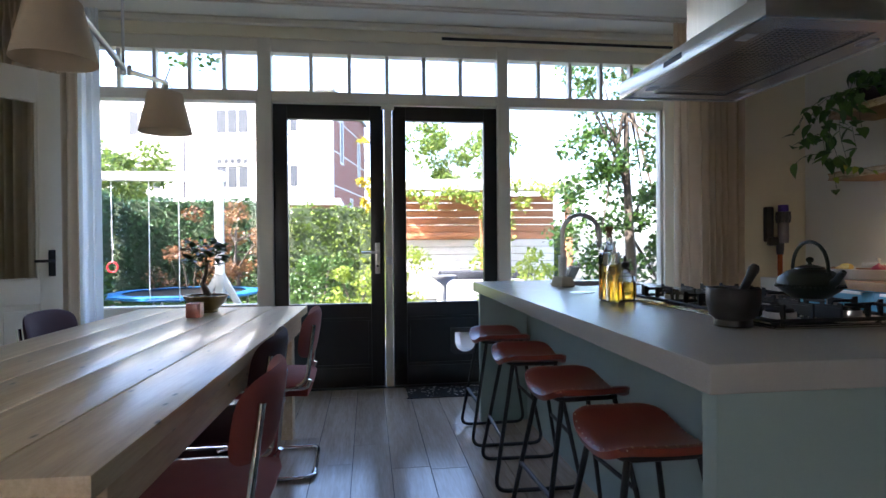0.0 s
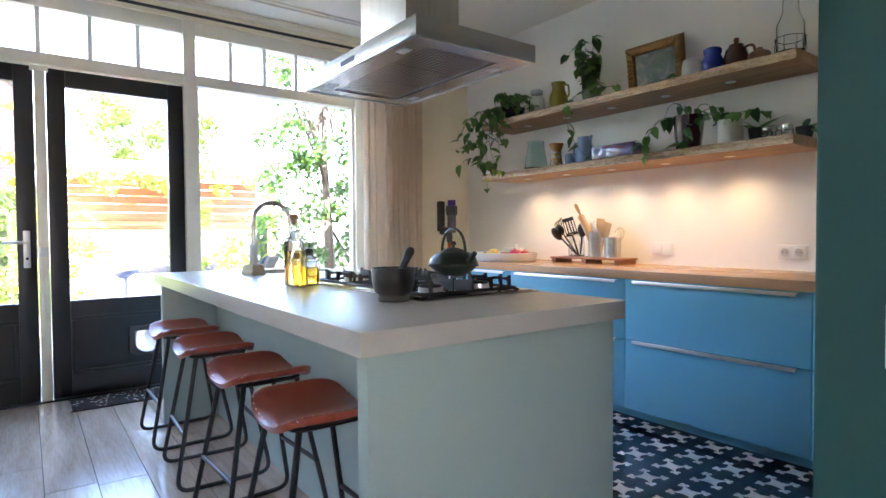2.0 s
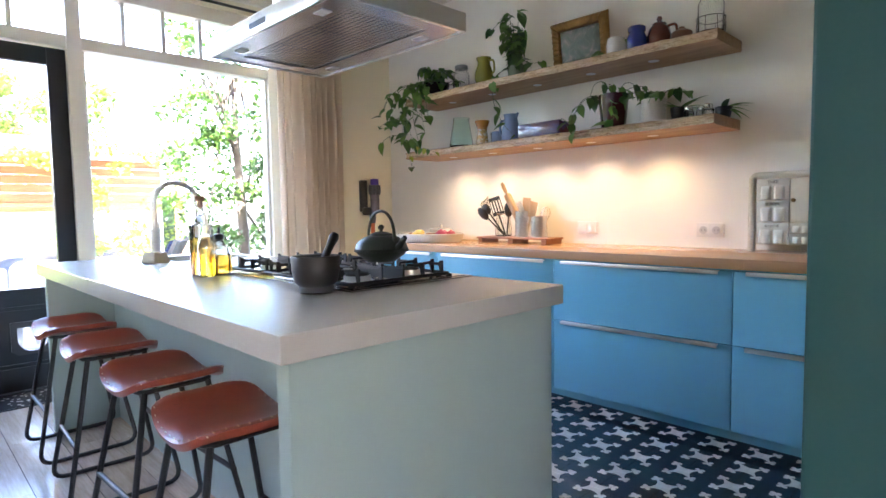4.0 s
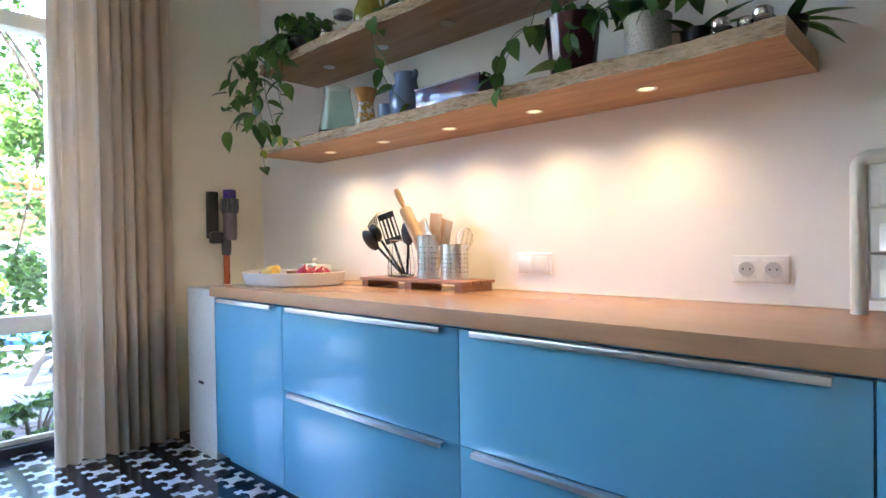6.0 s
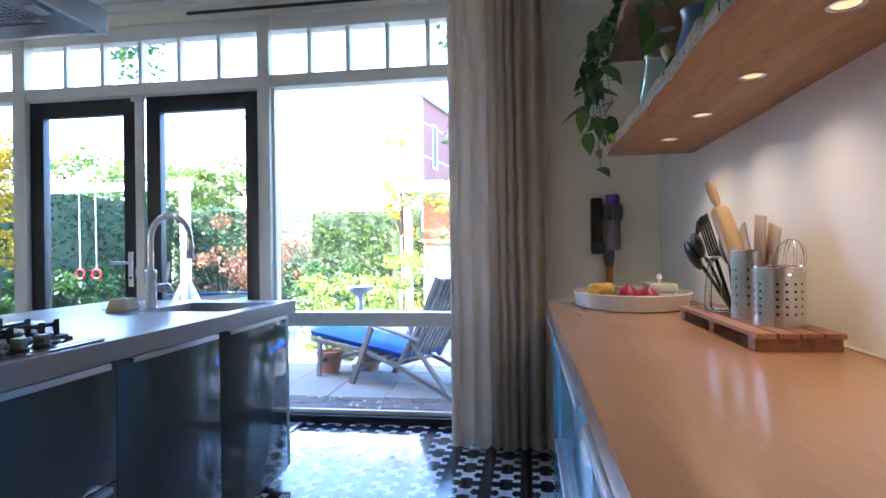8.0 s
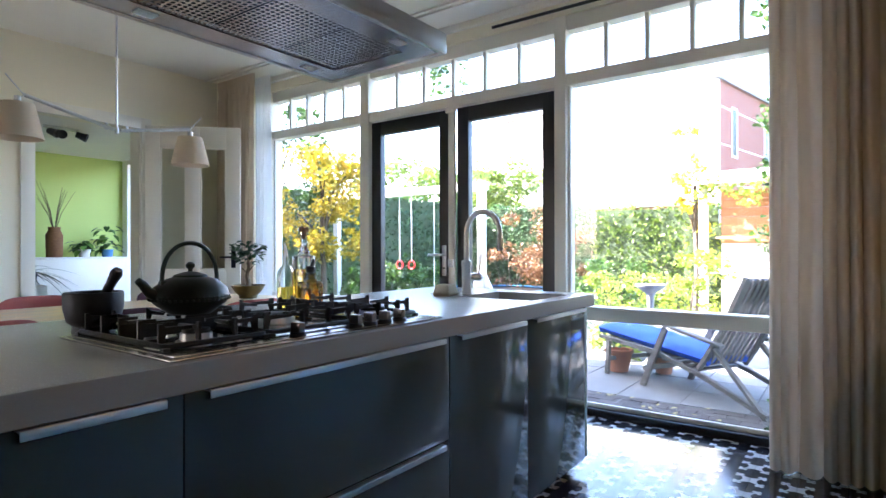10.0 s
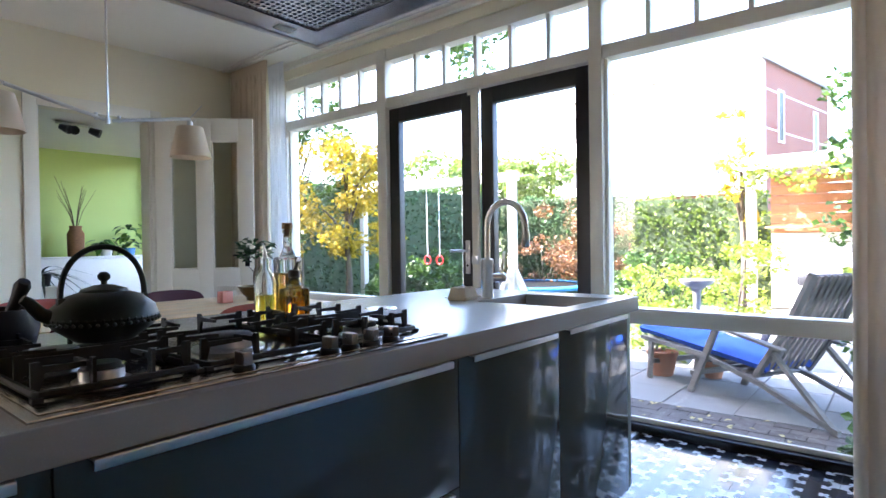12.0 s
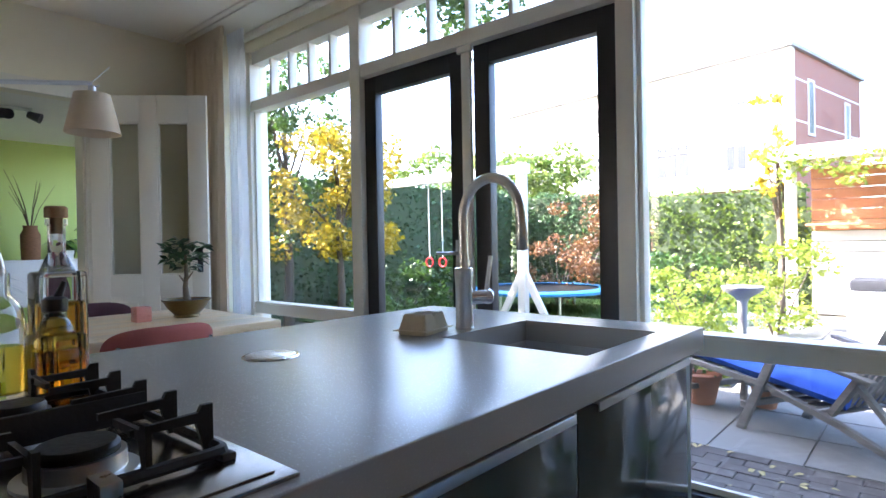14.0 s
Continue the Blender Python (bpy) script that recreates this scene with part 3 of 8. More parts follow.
# tap
TX, TY = 1.115, 3.545
tap = thing("kitchen_tap", pose(TX, TY, IZ), "brushed steel swan-neck kitchen tap", "tap")
part("base", lathe([(0, 0), (0.027, 0), (0.027, 0.004), (0.024, 0.006), (0.024, 0.135), (0.026, 0.138), (0.026, 0.165), (0.02, 0.168), (0, 0.168)], 28), STEEL, tap)
neck = [(0, 0, 0.16), (0, 0, 0.30)] + [(0.105 - 0.105 * math.cos(a), 0.0, 0.30 + 0.105 * math.sin(a)) for a in [i * math.pi / 14 for i in range(1, 14)]] + [(0.21, 0, 0.30), (0.213, 0, 0.235)]
tapneck = part("neck", moved(tube(neck, 0.0135, 14), pose(0, 0, 0, 0, 0, -8)), STEEL, tap)
part("spray_head", moved(lathe([(0, 0.215), (0.012, 0.215), (0.0155, 0.22), (0.0155, 0.275), (0.0138, 0.28)], 20, (0.213, 0)), pose(0, 0, 0, 0, 0, -8)), STEEL, tap)
part("valve", moved(lathe([(0, 0), (0.019, 0), (0.019, 0.045), (0.021, 0.047), (0.021, 0.06), (0.017, 0.066), (0, 0.066)], 22), pose(0.01, 0.012, 0.085, 90, 0, 150)), CHROME, tap)
part("lever", moved(B(-0.006, 0.006, -0.004, 0.004, 0.0, 0.10, 0.003), pose(0.035, 0.055, 0.10, -8, 4, 0)), STEEL, tap)

# hob
# steel darkened: the dark hood's reflection is put into the colour
HOB_STEEL = paint("darkened_hob_steel", (0.40, 0.375, 0.36), 0.20, 1.0, spread=0.06, fine=160, relief=0.01, stretch=(1, 30, 30), rvar=0.06)
CAP = paint("smoky_steel", (0.30, 0.26, 0.23), 0.3, 1.0)
KNOBS = (0.345, 0.547, 0.603, 0.666, 0.73)
hob = thing("gas_hob", pose(HX0, HY0, IZ), "wide stainless steel gas hob with five burners", "hob")
W, L = HX1 - HX0, HY1 - HY0
part("plate", join(B(0, W, 0, L, 0.0005, 0.006, 0.002), B(0.018, W - 0.018, 0.018, L - 0.018, 0.006, 0.0085, 0.001)), HOB_STEEL, hob)
burners = [(0.13, 0.15, 0.045), (0.36, 0.15, 0.036), (0.25, L / 2, 0.062), (0.13, L - 0.15, 0.036), (0.36, L - 0.15, 0.045)]
for x, y, r in burners:
    bn = part("burner", lathe([(0, 0.008), (r * 1.25, 0.008), (r * 1.25, 0.012), (r, 0.014), (r * 0.98, 0.03), (0, 0.03)], 28, (x, y)), ALU, hob, "aluminium burner ring")
    part("burner_cap", lathe([(0, 0.0305), (r * 0.86, 0.0305), (r * 0.86, 0.037), (r * 0.78, 0.041), (0, 0.042)], 28, (x, y)), CAST_IRON, bn, "black enamelled burner cap")


def fin(x, y, dx, dy, length):
    """Upright iron fin: tall at the outer end, lower towards the burner."""
    bm = bmesh.new()
    side = Vector((-dy, dx, 0)) * 0.003
    prof = [(0, 0.014), (0, 0.064), (0.012, 0.064), (0.016, 0.057), (length, 0.055), (length, 0.048), (length * 0.22, 0.046), (length * 0.12, 0.014)]
    a, b = [[bm.verts.new(Vector((x + dx * q, y + dy * q, z)) + side * k) for q, z in prof] for k in (-1, 1)]
    n = len(prof)
    bm.faces.new(a)
    bm.faces.new(b)
    for k in range(n):
        bm.faces.new((a[k], a[(k + 1) % n], b[(k + 1) % n], b[k]))
    bmesh.ops.recalc_face_normals(bm, faces=bm.faces[:])
    return bm


for y0, y1, cs in ((0.03, 0.285, ((0.13, 0.15), (0.36, 0.15))), (0.295, L - 0.295, ((0.25, L / 2),)), (L - 0.285, L - 0.03, ((0.13, L - 0.15), (0.36, L - 0.15)))):
    xa, xb, w = 0.025, W - 0.085, 0.0045
    ym = (y0 + y1) / 2
    ring = rounded([(xa, y0 + w, 0.0185), (xb, y0 + w, 0.0185), (xb, y1 - w, 0.0185), (xa, y1 - w, 0.0185)], 0.012, True, 3)
    grate = part("pan_support", tube(ring, 0.0065, 6, True), CAST_IRON, hob, "black cast iron pan support", smooth=30)
    for x in (xa, xb):
        for y in (y0 + w, y1 - w):
            part("foot", B(x - 0.008, x + 0.008, y - 0.008, y + 0.008, 0.0085, 0.0165, 0.002), CAST_IRON, grate)
    if len(cs) == 2:
        part("bar", B((xa + xb) / 2 - w, (xa + xb) / 2 + w, y0 + 0.006, y1 - 0.006, 0.013, 0.05, 0.002), CAST_IRON, grate)
    for k in range(5):
        fx = xa + 0.03 + (xb - xa - 0.06) * k / 4
        part("finger", fin(fx, y0 + w, 0, 1, 0.085), CAST_IRON, grate, smooth=30)
        part("finger", fin(fx, y1 - w, 0, -1, 0.085), CAST_IRON, grate, smooth=30)
    for yy in (ym - 0.045, ym + 0.045):
        part("finger", fin(xa, yy, 1, 0, 0.085), CAST_IRON, grate, smooth=30)
        part("finger", fin(xb, yy, -1, 0, 0.085), CAST_IRON, grate, smooth=30)
for y in KNOBS:
    k = part("knob", lathe([(0, 0.008), (0.021, 0.008), (0.021, 0.014), (0.017, 0.018), (0, 0.018)], 20, (W - 0.042, y)), PLASTIC_BLACK, hob, "black knob base")
    part("knob_cap", B(W - 0.059, W - 0.025, y - 0.009, y + 0.009, 0.0175, 0.042, 0.002), CAP, k, "metal knob grip")

# cooker hood
# darker than the canopy: the underside's shade is put into this steel
HOOD_STEEL = paint("shaded_brushed_steel", (0.46, 0.45, 0.48), 0.24, 1.0, spread=0.06, fine=160, relief=0.01, stretch=(1, 30, 30), rvar=0.08)
hood = thing("cooker_hood", pose(0, 0, 1.772), "brushed steel island cooker hood hanging from the ceiling", "cooker hood")
hx0, hx1, hy0, hy1 = 1.07, 1.61, 1.785, 2.69
t = 0.014
part("canopy", join(B(hx0, hx0 + t, hy0, hy1, 0, 0.062, 0.001), B(hx1 - t, hx1, hy0, hy1, 0, 0.062, 0.001), B(hx0 + t, hx1 - t, hy0, hy0 + t, 0, 0.062, 0.001),
                    B(hx0 + t, hx1 - t, hy1 - t, hy1, 0, 0.062, 0.001), B(hx0, hx1, hy0, hy1, 0.0625, 0.066, 0.001)), STEEL, hood)
part("underside", join(B(hx0 + t, hx0 + 0.11, hy0 + t, hy1 - t, 0.004, 0.008), B(hx1 - 0.11, hx1 - t, hy0 + t, hy1 - t, 0.004, 0.008),
                       B(hx0 + 0.11, hx1 - 0.11, hy0 + t, hy0 + 0.09, 0.004, 0.008), B(hx0 + 0.11, hx1 - 0.11, hy1 - 0.09, hy1 - t, 0.004, 0.008)), HOOD_STEEL, hood, smooth=0)


def perforated(x0, x1, y0, y1, nx, ny, hole=0.55):
    bm = bmesh.new()
    dx, dy = (x1 - x0) / nx, (y1 - y0) / ny
    for i in range(nx):
        for j in range(ny):
            a, b = x0 + i * dx, y0 + j * dy
            o = [bm.verts.new((a + dx * u, b + dy * v, 0)) for u, v in ((0, 0), (1, 0), (1, 1), (0, 1))]
            k = (1 - hole) / 2
            h = [bm.verts.new((a + dx * u, b + dy * v, 0)) for u, v in ((k, k), (1 - k, k), (1 - k, 1 - k), (k, 1 - k))]
            for q in range(4):
                bm.faces.new((o[q], o[(q + 1) % 4], h[(q + 1) % 4], h[q]))
    return bm


for i in range(3):
    a = hy0 + 0.09 + i * (hy1 - hy0 - 0.18) / 3
    b = hy0 + 0.09 + (i + 1) * (hy1 - hy0 - 0.18) / 3
    part("filter", moved(perforated(hx0 + 0.11, hx1 - 0.11, a + 0.003, b - 0.003, 16, 14), pose(0, 0, 0.009)), HOOD_STEEL, hood, "perforated steel grease filter", smooth=0)
part("filter_backing", B(hx0 + 0.1, hx1 - 0.1, hy0 + 0.08, hy1 - 0.08, 0.026, 0.03), paint("dark_filter_mesh", (0.05, 0.05, 0.055), 0.5, 0.6), hood, smooth=0)
lampw = paint("frosted_lamp", (0.8, 0.8, 0.78), 0.3)
for x in (hx0 + 0.065, hx1 - 0.065):
    for y in (hy0 + 0.17, hy1 - 0.17):
        part("lamp", B(x - 0.018, x + 0.018, y - 0.028, y + 0.028, 0.001, 0.0045, 0.001), lampw, hood, "small square hood lamp, off")
part("chimney", B(1.185, 1.43, 2.02, 2.36, 0.066, ZC - 1.772 - 0.001, 0.002), paint("steel_chimney", (0.62, 0.60, 0.54), 0.35, 1.0, fine=160, stretch=(30, 30, 1), relief=0.02), hood)
part("control_strip", B(hx0 - 0.001, hx0 + 0.002, 2.20, 2.32, 0.02, 0.04), BLACK_METAL, hood, smooth=0)

# ---- back run of units ----
CX0, CZ = 2.862, 0.912
back_top = thing("worktop", pose(0, 0, 0), "oak laminate kitchen worktop against the wall", "worktop")
part("slab", B(CX0 + 0.002, XE - 0.001, -0.4, 3.904, CZ - 0.05, CZ, 0.002), TOP_WOOD, back_top)
part("edge_band", B(CX0, CX0 + 0.0021, -0.4, 3.904, CZ - 0.0495, CZ - 0.001, 0.0008), TOP_WOOD, back_top)
part("edge_band", B(CX0, XE - 0.001, 3.9041, 3.906, CZ - 0.0495, CZ - 0.001, 0.0008), TOP_WOOD, back_top)
part("sealant_strip", B(XE - 0.006, XE - 0.0015, -0.4, 3.904, CZ + 0.0005, CZ + 0.005, 0.0015), WHITE_WOOD, back_top, "white sealant strip along the wall")
JY = [3.885, 3.272, 2.297, 1.316, 0.345, -0.38]
for i, (y1, y0) in enumerate(zip(JY, JY[1:])):
    u = thing("base_cabinet", pose(0, 0, 0), "gloss blue base cabinet with %s" % ("one tall door" if i == 0 else "two wide drawers"), "cabinet", "kitchen base cabinets")
    part("body", B(2.897, XE - 0.005, y0 + 0.001, y1 - 0.001, 0.10, CZ - 0.0505), FRONT_BLUE, u, smooth=0)
    for z0, z1 in (((0.10, 0.855),) if i == 0 else ((0.10, 0.508), (0.508, 0.855))):
        cabinet_front("door" if i == 0 else "drawer_front", u, 2.877, y0, y1, z0, z1, -1, FRONT_BLUE, inset=0.06)
    part("plinth", B(2.945, 2.96, y0, y1, 0.0, 0.099), FRONT_BLUE, u, smooth=0)


# ---- live-edge shelves with spots ----
def plank_shelf(z0, z1, seed):
    """Board with a waney front edge: the front line wanders and is rough, with bark ridges on its face."""
    y0, y1, nu, nv = 1.50, 3.885, 150, 7
    bm = bmesh.new()
    top, bot, face = [], [], []

    def fx(y, k):
        return 3.125 + 0.022 * noise.noise((y * 1.1, seed, 0)) + 0.012 * noise.noise((y * 4.3, seed, 3)) + 0.007 * noise.noise((y * 17, seed + k * 1.7, 5)) + 0.012 * (1 - abs(2 * k - 0.9))
    grid = []
    for i in range(nu + 1):
        y = y0 + (y1 - y0) * i / nu
        row = [bm.verts.new((XE - 0.001, y, z0)), bm.verts.new((fx(y, 0) + 0.03, y, z0))]
        for j in range(nv + 1):
            k = j / nv
            row.append(bm.verts.new((fx(y, k) + (0.022 if j == nv else 0), y, z0 + 0.004 + (z1 - z0 - 0.004) * k + 0.003 * noise.noise((y * 23, k * 5, seed)))))
        row.append(bm.verts.new((XE - 0.001, y, z1)))
        grid.append(row)
    for a, b in zip(grid, grid[1:]):
        for j in range(len(a) - 1):
            bm.faces.new((a[j], b[j], b[j + 1], a[j + 1]))
    bm.faces.new(grid[0])
    bm.faces.new(grid[-1][::-1])
    bmesh.ops.recalc_face_normals(bm, faces=bm.faces[:])
    bm.normal_update()
    for f in bm.faces:
        f.material_index = 1 if f.normal.x < -0.45 else 0
    return bm


SHELF_WOOD = timber("live_edge_oak", (0.30, 0.17, 0.085), (0.52, 0.34, 0.19), "y", 0.6, 0.8, knots=0.5, relief=0.3, vary=0.03)
m_, nt_, b_ = nodes_of("waney_edge")
e1 = noise_tex(nt_, coords(nt_, (1, 5, 26)), 3.0, 5, 0.65, 1.0)
e2 = noise_tex(nt_, coords(nt_, (1, 1, 2)), 55.0, 4, 0.6)
c_ = ramp(nt_, e1, [(0.34, (0.20, 0.10, 0.045)), (0.44, (0.50, 0.36, 0.20)), (0.58, (0.66, 0.52, 0.34)), (0.75, (0.46, 0.31, 0.17))])
nt_.links.new(mixc(nt_, 0.3, c_, ramp(nt_, e2, [(0.35, (0.30, 0.18, 0.09)), (0.65, (0.66, 0.52, 0.36))])), b_.inputs["Base Color"])
b_.inputs["Roughness"].default_value = 0.8
bump(nt_, b_, e1, 0.9, 0.006)
WANEY = m_
LOW_Z, UP_Z = 1.622, 2.045
s_low = thing("wall_shelf", pose(0, 0, 0), "thick live-edge oak wall shelf with lit spotlights", "shelf", "wall shelves")
part("board", plank_shelf(1.566, LOW_Z, 3.1), SHELF_WOOD, s_low, smooth=30).data.materials.append(WANEY)
s_up = thing("wall_shelf", pose(0, 0, 0), "thick live-edge oak wall shelf full of pots and plants", "shelf", "wall shelves")
part("board", plank_shelf(1.988, UP_Z, 8.4), SHELF_WOOD, s_up, smooth=30).data.materials.append(WANEY)
SPOT = glow("warm_spot_glow", (1.0, 0.60, 0.20), 0.06)
for i, y in enumerate((3.522, 3.122, 2.721, 2.314, 1.909)):
    r = part("spot_ring", lathe([(0.024, 1.5655), (0.031, 1.5645), (0.031, 1.5625), (0.024, 1.5622), (0.022, 1.566)], 24, (3.315, y)), ALU, s_low, "round metal spotlight ring")
    part("spot_lens", lathe([(0, 1.5645), (0.022, 1.5645), (0.022, 1.5655), (0, 1.5655)], 20, (3.315, y)), SPOT, r, "glowing warm spotlight lens")
    part("spot_off", lathe([(0, 1.9855), (0.026, 1.9855), (0.029, 1.9865), (0.029, 1.988)], 20, (3.315, y)), ALU, s_up, "small spotlight, off")
    lamp = new("shelf_spot_light", bpy.data.lights.new("shelf_spot_light", "SPOT"))
    lamp.data.energy, lamp.data.color, lamp.data.spot_size, lamp.data.spot_blend, lamp.data.shadow_soft_size = 0.34, (1.0, 0.70, 0.32), radians(150), 1.0, 0.03
    lamp.matrix_world = look((3.315, y, 1.555), (3.24, y, 0.9))

# ---- bar stools ----
def stool_seat(u, v):
    """Saddle: low in the middle, curling up at two ends, with rolled-down sides and rounded corners."""
    x, y = 2 * u - 1, 2 * v - 1
    k = 1 - 0.13 * abs(y) ** 4
    q = 1 - 0.16 * abs(x) ** 4
    z = 0.050 * abs(x) ** 2.2 - 0.008 * (1 - y * y) - 0.020 * abs(y) ** 5 - 0.012 * max(0, abs(x) - 0.9) * 10
    return (x * 0.195 * k, y * 0.160 * q, 0.583 + z)


stool = thing("bar_stool", pose(0.745, 1.86, FZ, 0, 0, 90), "red-brown leather saddle bar stool on black metal legs", "stool", "bar stools")
part("seat", grid_sheet(stool_seat, 22, 18, 0.020), LEATHER, stool, "worn red-brown stitched leather saddle seat")
rim = [stool_seat(u, v) for u, v in [(i / 12, 0.03) for i in range(13)] + [(0.97, i / 10) for i in range(1, 10)] + [(1 - i / 12, 0.97) for i in range(13)] + [(0.03, 1 - i / 10) for i in range(1, 10)]]
tagged(part("stitching", join(*[moved(B(-0.0035, 0.0035, -0.001, 0.001, -0.001, 0.0022), Matrix.Translation(Vector(p) + Vector((0, 0, 0.001)))) for p in rim]), paint("pale_thread", (0.55, 0.40, 0.28), 0.8), stool, "pale stitching round the seat edge", smooth=0), kind="stuff")
for sx in (-1, 1):
    loop = rounded([(sx * 0.12, -0.10, 0.560), (sx * 0.19, -0.20, 0.0105), (sx * 0.19, 0.20, 0.0105), (sx * 0.12, 0.10, 0.560)], 0.06)
    part("leg_frame", tube(loop, 0.0095, 8), BLACK_METAL, stool)
part("seat_frame", tube(rounded([(-0.125, -0.115, 0.563), (0.125, -0.115, 0.563), (0.125, 0.115, 0.563), (-0.125, 0.115, 0.563)], 0.04, True), 0.008, 8, True), BLACK_METAL, stool)
part("foot_rest", tube([(-0.165, -0.160, 0.24), (0.165, -0.160, 0.24)], 0.009, 8), BLACK_METAL, stool)
part("foot_rest", tube([(-0.165, 0.160, 0.24), (0.165, 0.160, 0.24)], 0.009, 8), BLACK_METAL, stool)
for y, a, x in ((2.42, 93, 0.76), (3.02, 88, 0.75), (3.60, 90, 0.745)):
    copy_thing(stool, pose(x, y, FZ, 0, 0, a))

# ---- dining table ----
TX0, TX1, TY0, TY1, TZ = -1.375, -0.395, 1.37, 3.94, 0.785
table = thing("dining_table", pose(-1.437, 1.390, 0, 0, 0, -1.7), "long dining table of pale weathered scaffold planks", "table")
n = 5
pw = (TX1 - TX0) / n
for i in range(n):
    part("plank", B(i * pw + 0.002, (i + 1) * pw - 0.002, random.uniform(-0.004, 0.004), TY1 - TY0 + random.uniform(-0.004, 0.004), TZ - 0.045 - 0.0, TZ - random.uniform(0, 0.002), 0.004), TABLE_WOOD, table)
part("apron", B(0.06, 0.095, 0.1, TY1 - TY0 - 0.1, TZ - 0.14, TZ - 0.047, 0.003), TABLE_WOOD, table)
part("apron", B(TX1 - TX0 - 0.06, TX1 - TX0 - 0.025, 0.1, TY1 - TY0 - 0.1, TZ - 0.14, TZ - 0.047, 0.003), TABLE_WOOD, table)
for x in (0.06, TX1 - TX0 - 0.16):
    for y in (0.12, TY1 - TY0 - 0.24):
        part("leg", B(x, x + 0.10, y, y + 0.10, FZ, TZ - 0.047, 0.004), TABLE_WOOD, table)


# ---- cantilever chairs ----
def cushion_back(x, z0, z1, half, bow, thick):
    """Padded back: a rounded rectangle, bowed round the sitter, swelling towards its middle."""
    bm = bmesh.new()
    rings, n = [], 40
    zc, hh = (z0 + z1) / 2, (z1 - z0) / 2
    for k, (scale, out) in enumerate(((0.0, 1.0), (0.45, 0.97), (0.78, 0.82), (0.93, 0.50), (1.0, 0.0), (0.93, -0.50), (0.78, -0.82), (0.45, -0.97), (0.0, -1.0))):
        ring = []
        for i in range(n if scale else 1):
            a = 2 * math.pi * i / n
            ca, sa = math.cos(a), math.sin(a)
            y = half * scale * math.copysign(abs(ca) ** 0.55, ca)
            z = hh * scale * math.copysign(abs(sa) ** 0.55, sa)
            lean = 0.16 * z
            ring.append(bm.verts.new((x + lean - bow * (y / half) ** 2 + thick * out, y, zc + z)))
        rings.append(ring)
    for p, q in zip(rings, rings[1:]):
        for i in range(n):
            j = (i + 1) % n
            if len(p) == 1:
                bm.faces.new((p[0], q[i], q[j]))
            elif len(q) == 1:
                bm.faces.new((p[i], p[j], q[0]))
            else:
                bm.faces.new((p[i], p[j], q[j], q[i]))
    bmesh.ops.recalc_face_normals(bm, faces=bm.faces[:])
    return bm


def chair(m, material, label):
    c = thing("dining_chair", m, label, "chair", "chairs round the table")
    # local: faces -x, seat centre at the origin
    def seat(u, v):
        x, y = u - 0.5, v - 0.5
        e = 1 - 0.25 * max(0, abs(2 * y) - 0.6) - 0.0
        return (x * 0.44 * e, y * 0.46 * (1 - 0.10 * max(0, abs(2 * x) - 0.5)), 0.455 + 0.028 * (1 - (2 * x) ** 4) * (1 - (2 * y) ** 4))
    part("seat", grid_sheet(seat, 14, 14, 0.055), material, c, "plump upholstered seat")
    part("backrest", cushion_back(0.222, 0.565, 0.798, 0.232, 0.065, 0.020), material, c, "curved upholstered backrest with rounded corners")
    for s in (-1, 1):
        y = s * 0.215
        part("leg_frame", tube(rounded([(0.205, y, 0.48), (0.19, y, 0.44), (-0.20, y, 0.44), (-0.225, y, 0.012), (0.22, y, 0.012), (0.22, 0, 0.012)], 0.06), 0.0115, 10), CHROME, c, "bent chrome tube")
        part("back_tube", tube(rounded([(0.222, y * 0.86, 0.735), (0.205, y * 0.90, 0.60), (0.19, y, 0.46), (0.05, y, 0.425)], 0.05), 0.0105, 10), CHROME, c, "chrome back support")
    return c


red = "dusty red velvet cantilever chair with a chrome frame"
dark = "dark aubergine velvet cantilever chair with a chrome frame"
first = chair(pose(-0.49, 1.98, FZ, 0, 0, 0), VELVET, red)
chair(pose(-0.57, 2.58, FZ, 0, 0, 0), VELVET_DARK, dark)
copy_thing(first, pose(-0.50, 3.32, FZ, 0, 0, 2))
d2 = chair(pose(-1.42, 3.45, FZ, 0, 0, 180), VELVET_DARK, dark)
copy_thing(first, pose(-1.46, 2.62, FZ, 0, 0, 178))
copy_thing(d2, pose(-1.45, 1.95, FZ, 0, 0, 182))

# ---- foliage helpers ----
def leaf_mesh(name, length, width, material, fold=0.25, droop=0.25, n=5):
    """A pointed, slightly folded leaf that starts at the origin and grows along +y."""
    bm = bmesh.new()
    mid, lo, hi = [], [], []
    for i in range(n + 1):
        t = i / n
        w = width / 2 * math.sin(math.pi * min(1, 0.10 + 0.9 * t) ** 0.75) if i < n else 0
        y, z = length * t, -droop * length * t * t
        mid.append(bm.verts.new((0, y, z)))
        if w > 1e-4:
            lo.append(bm.verts.new((-w, y - 0.06 * length * (t < 0.2), z + fold * w)))
            hi.append(bm.verts.new((w, y - 0.06 * length * (t < 0.2), z + fold * w)))
    for side, flip in ((lo, False), (hi, True)):
        for i in range(len(side) - 1):
            q = (mid[i], mid[i + 1], side[i + 1], side[i])
            bm.faces.new(q if flip else q[::-1])
        q = (mid[len(side) - 1], mid[len(side)], side[-1])
        bm.faces.new(q if flip else q[::-1])
    me = data_of(name, bm, material)
    me.shade_smooth()
    return me


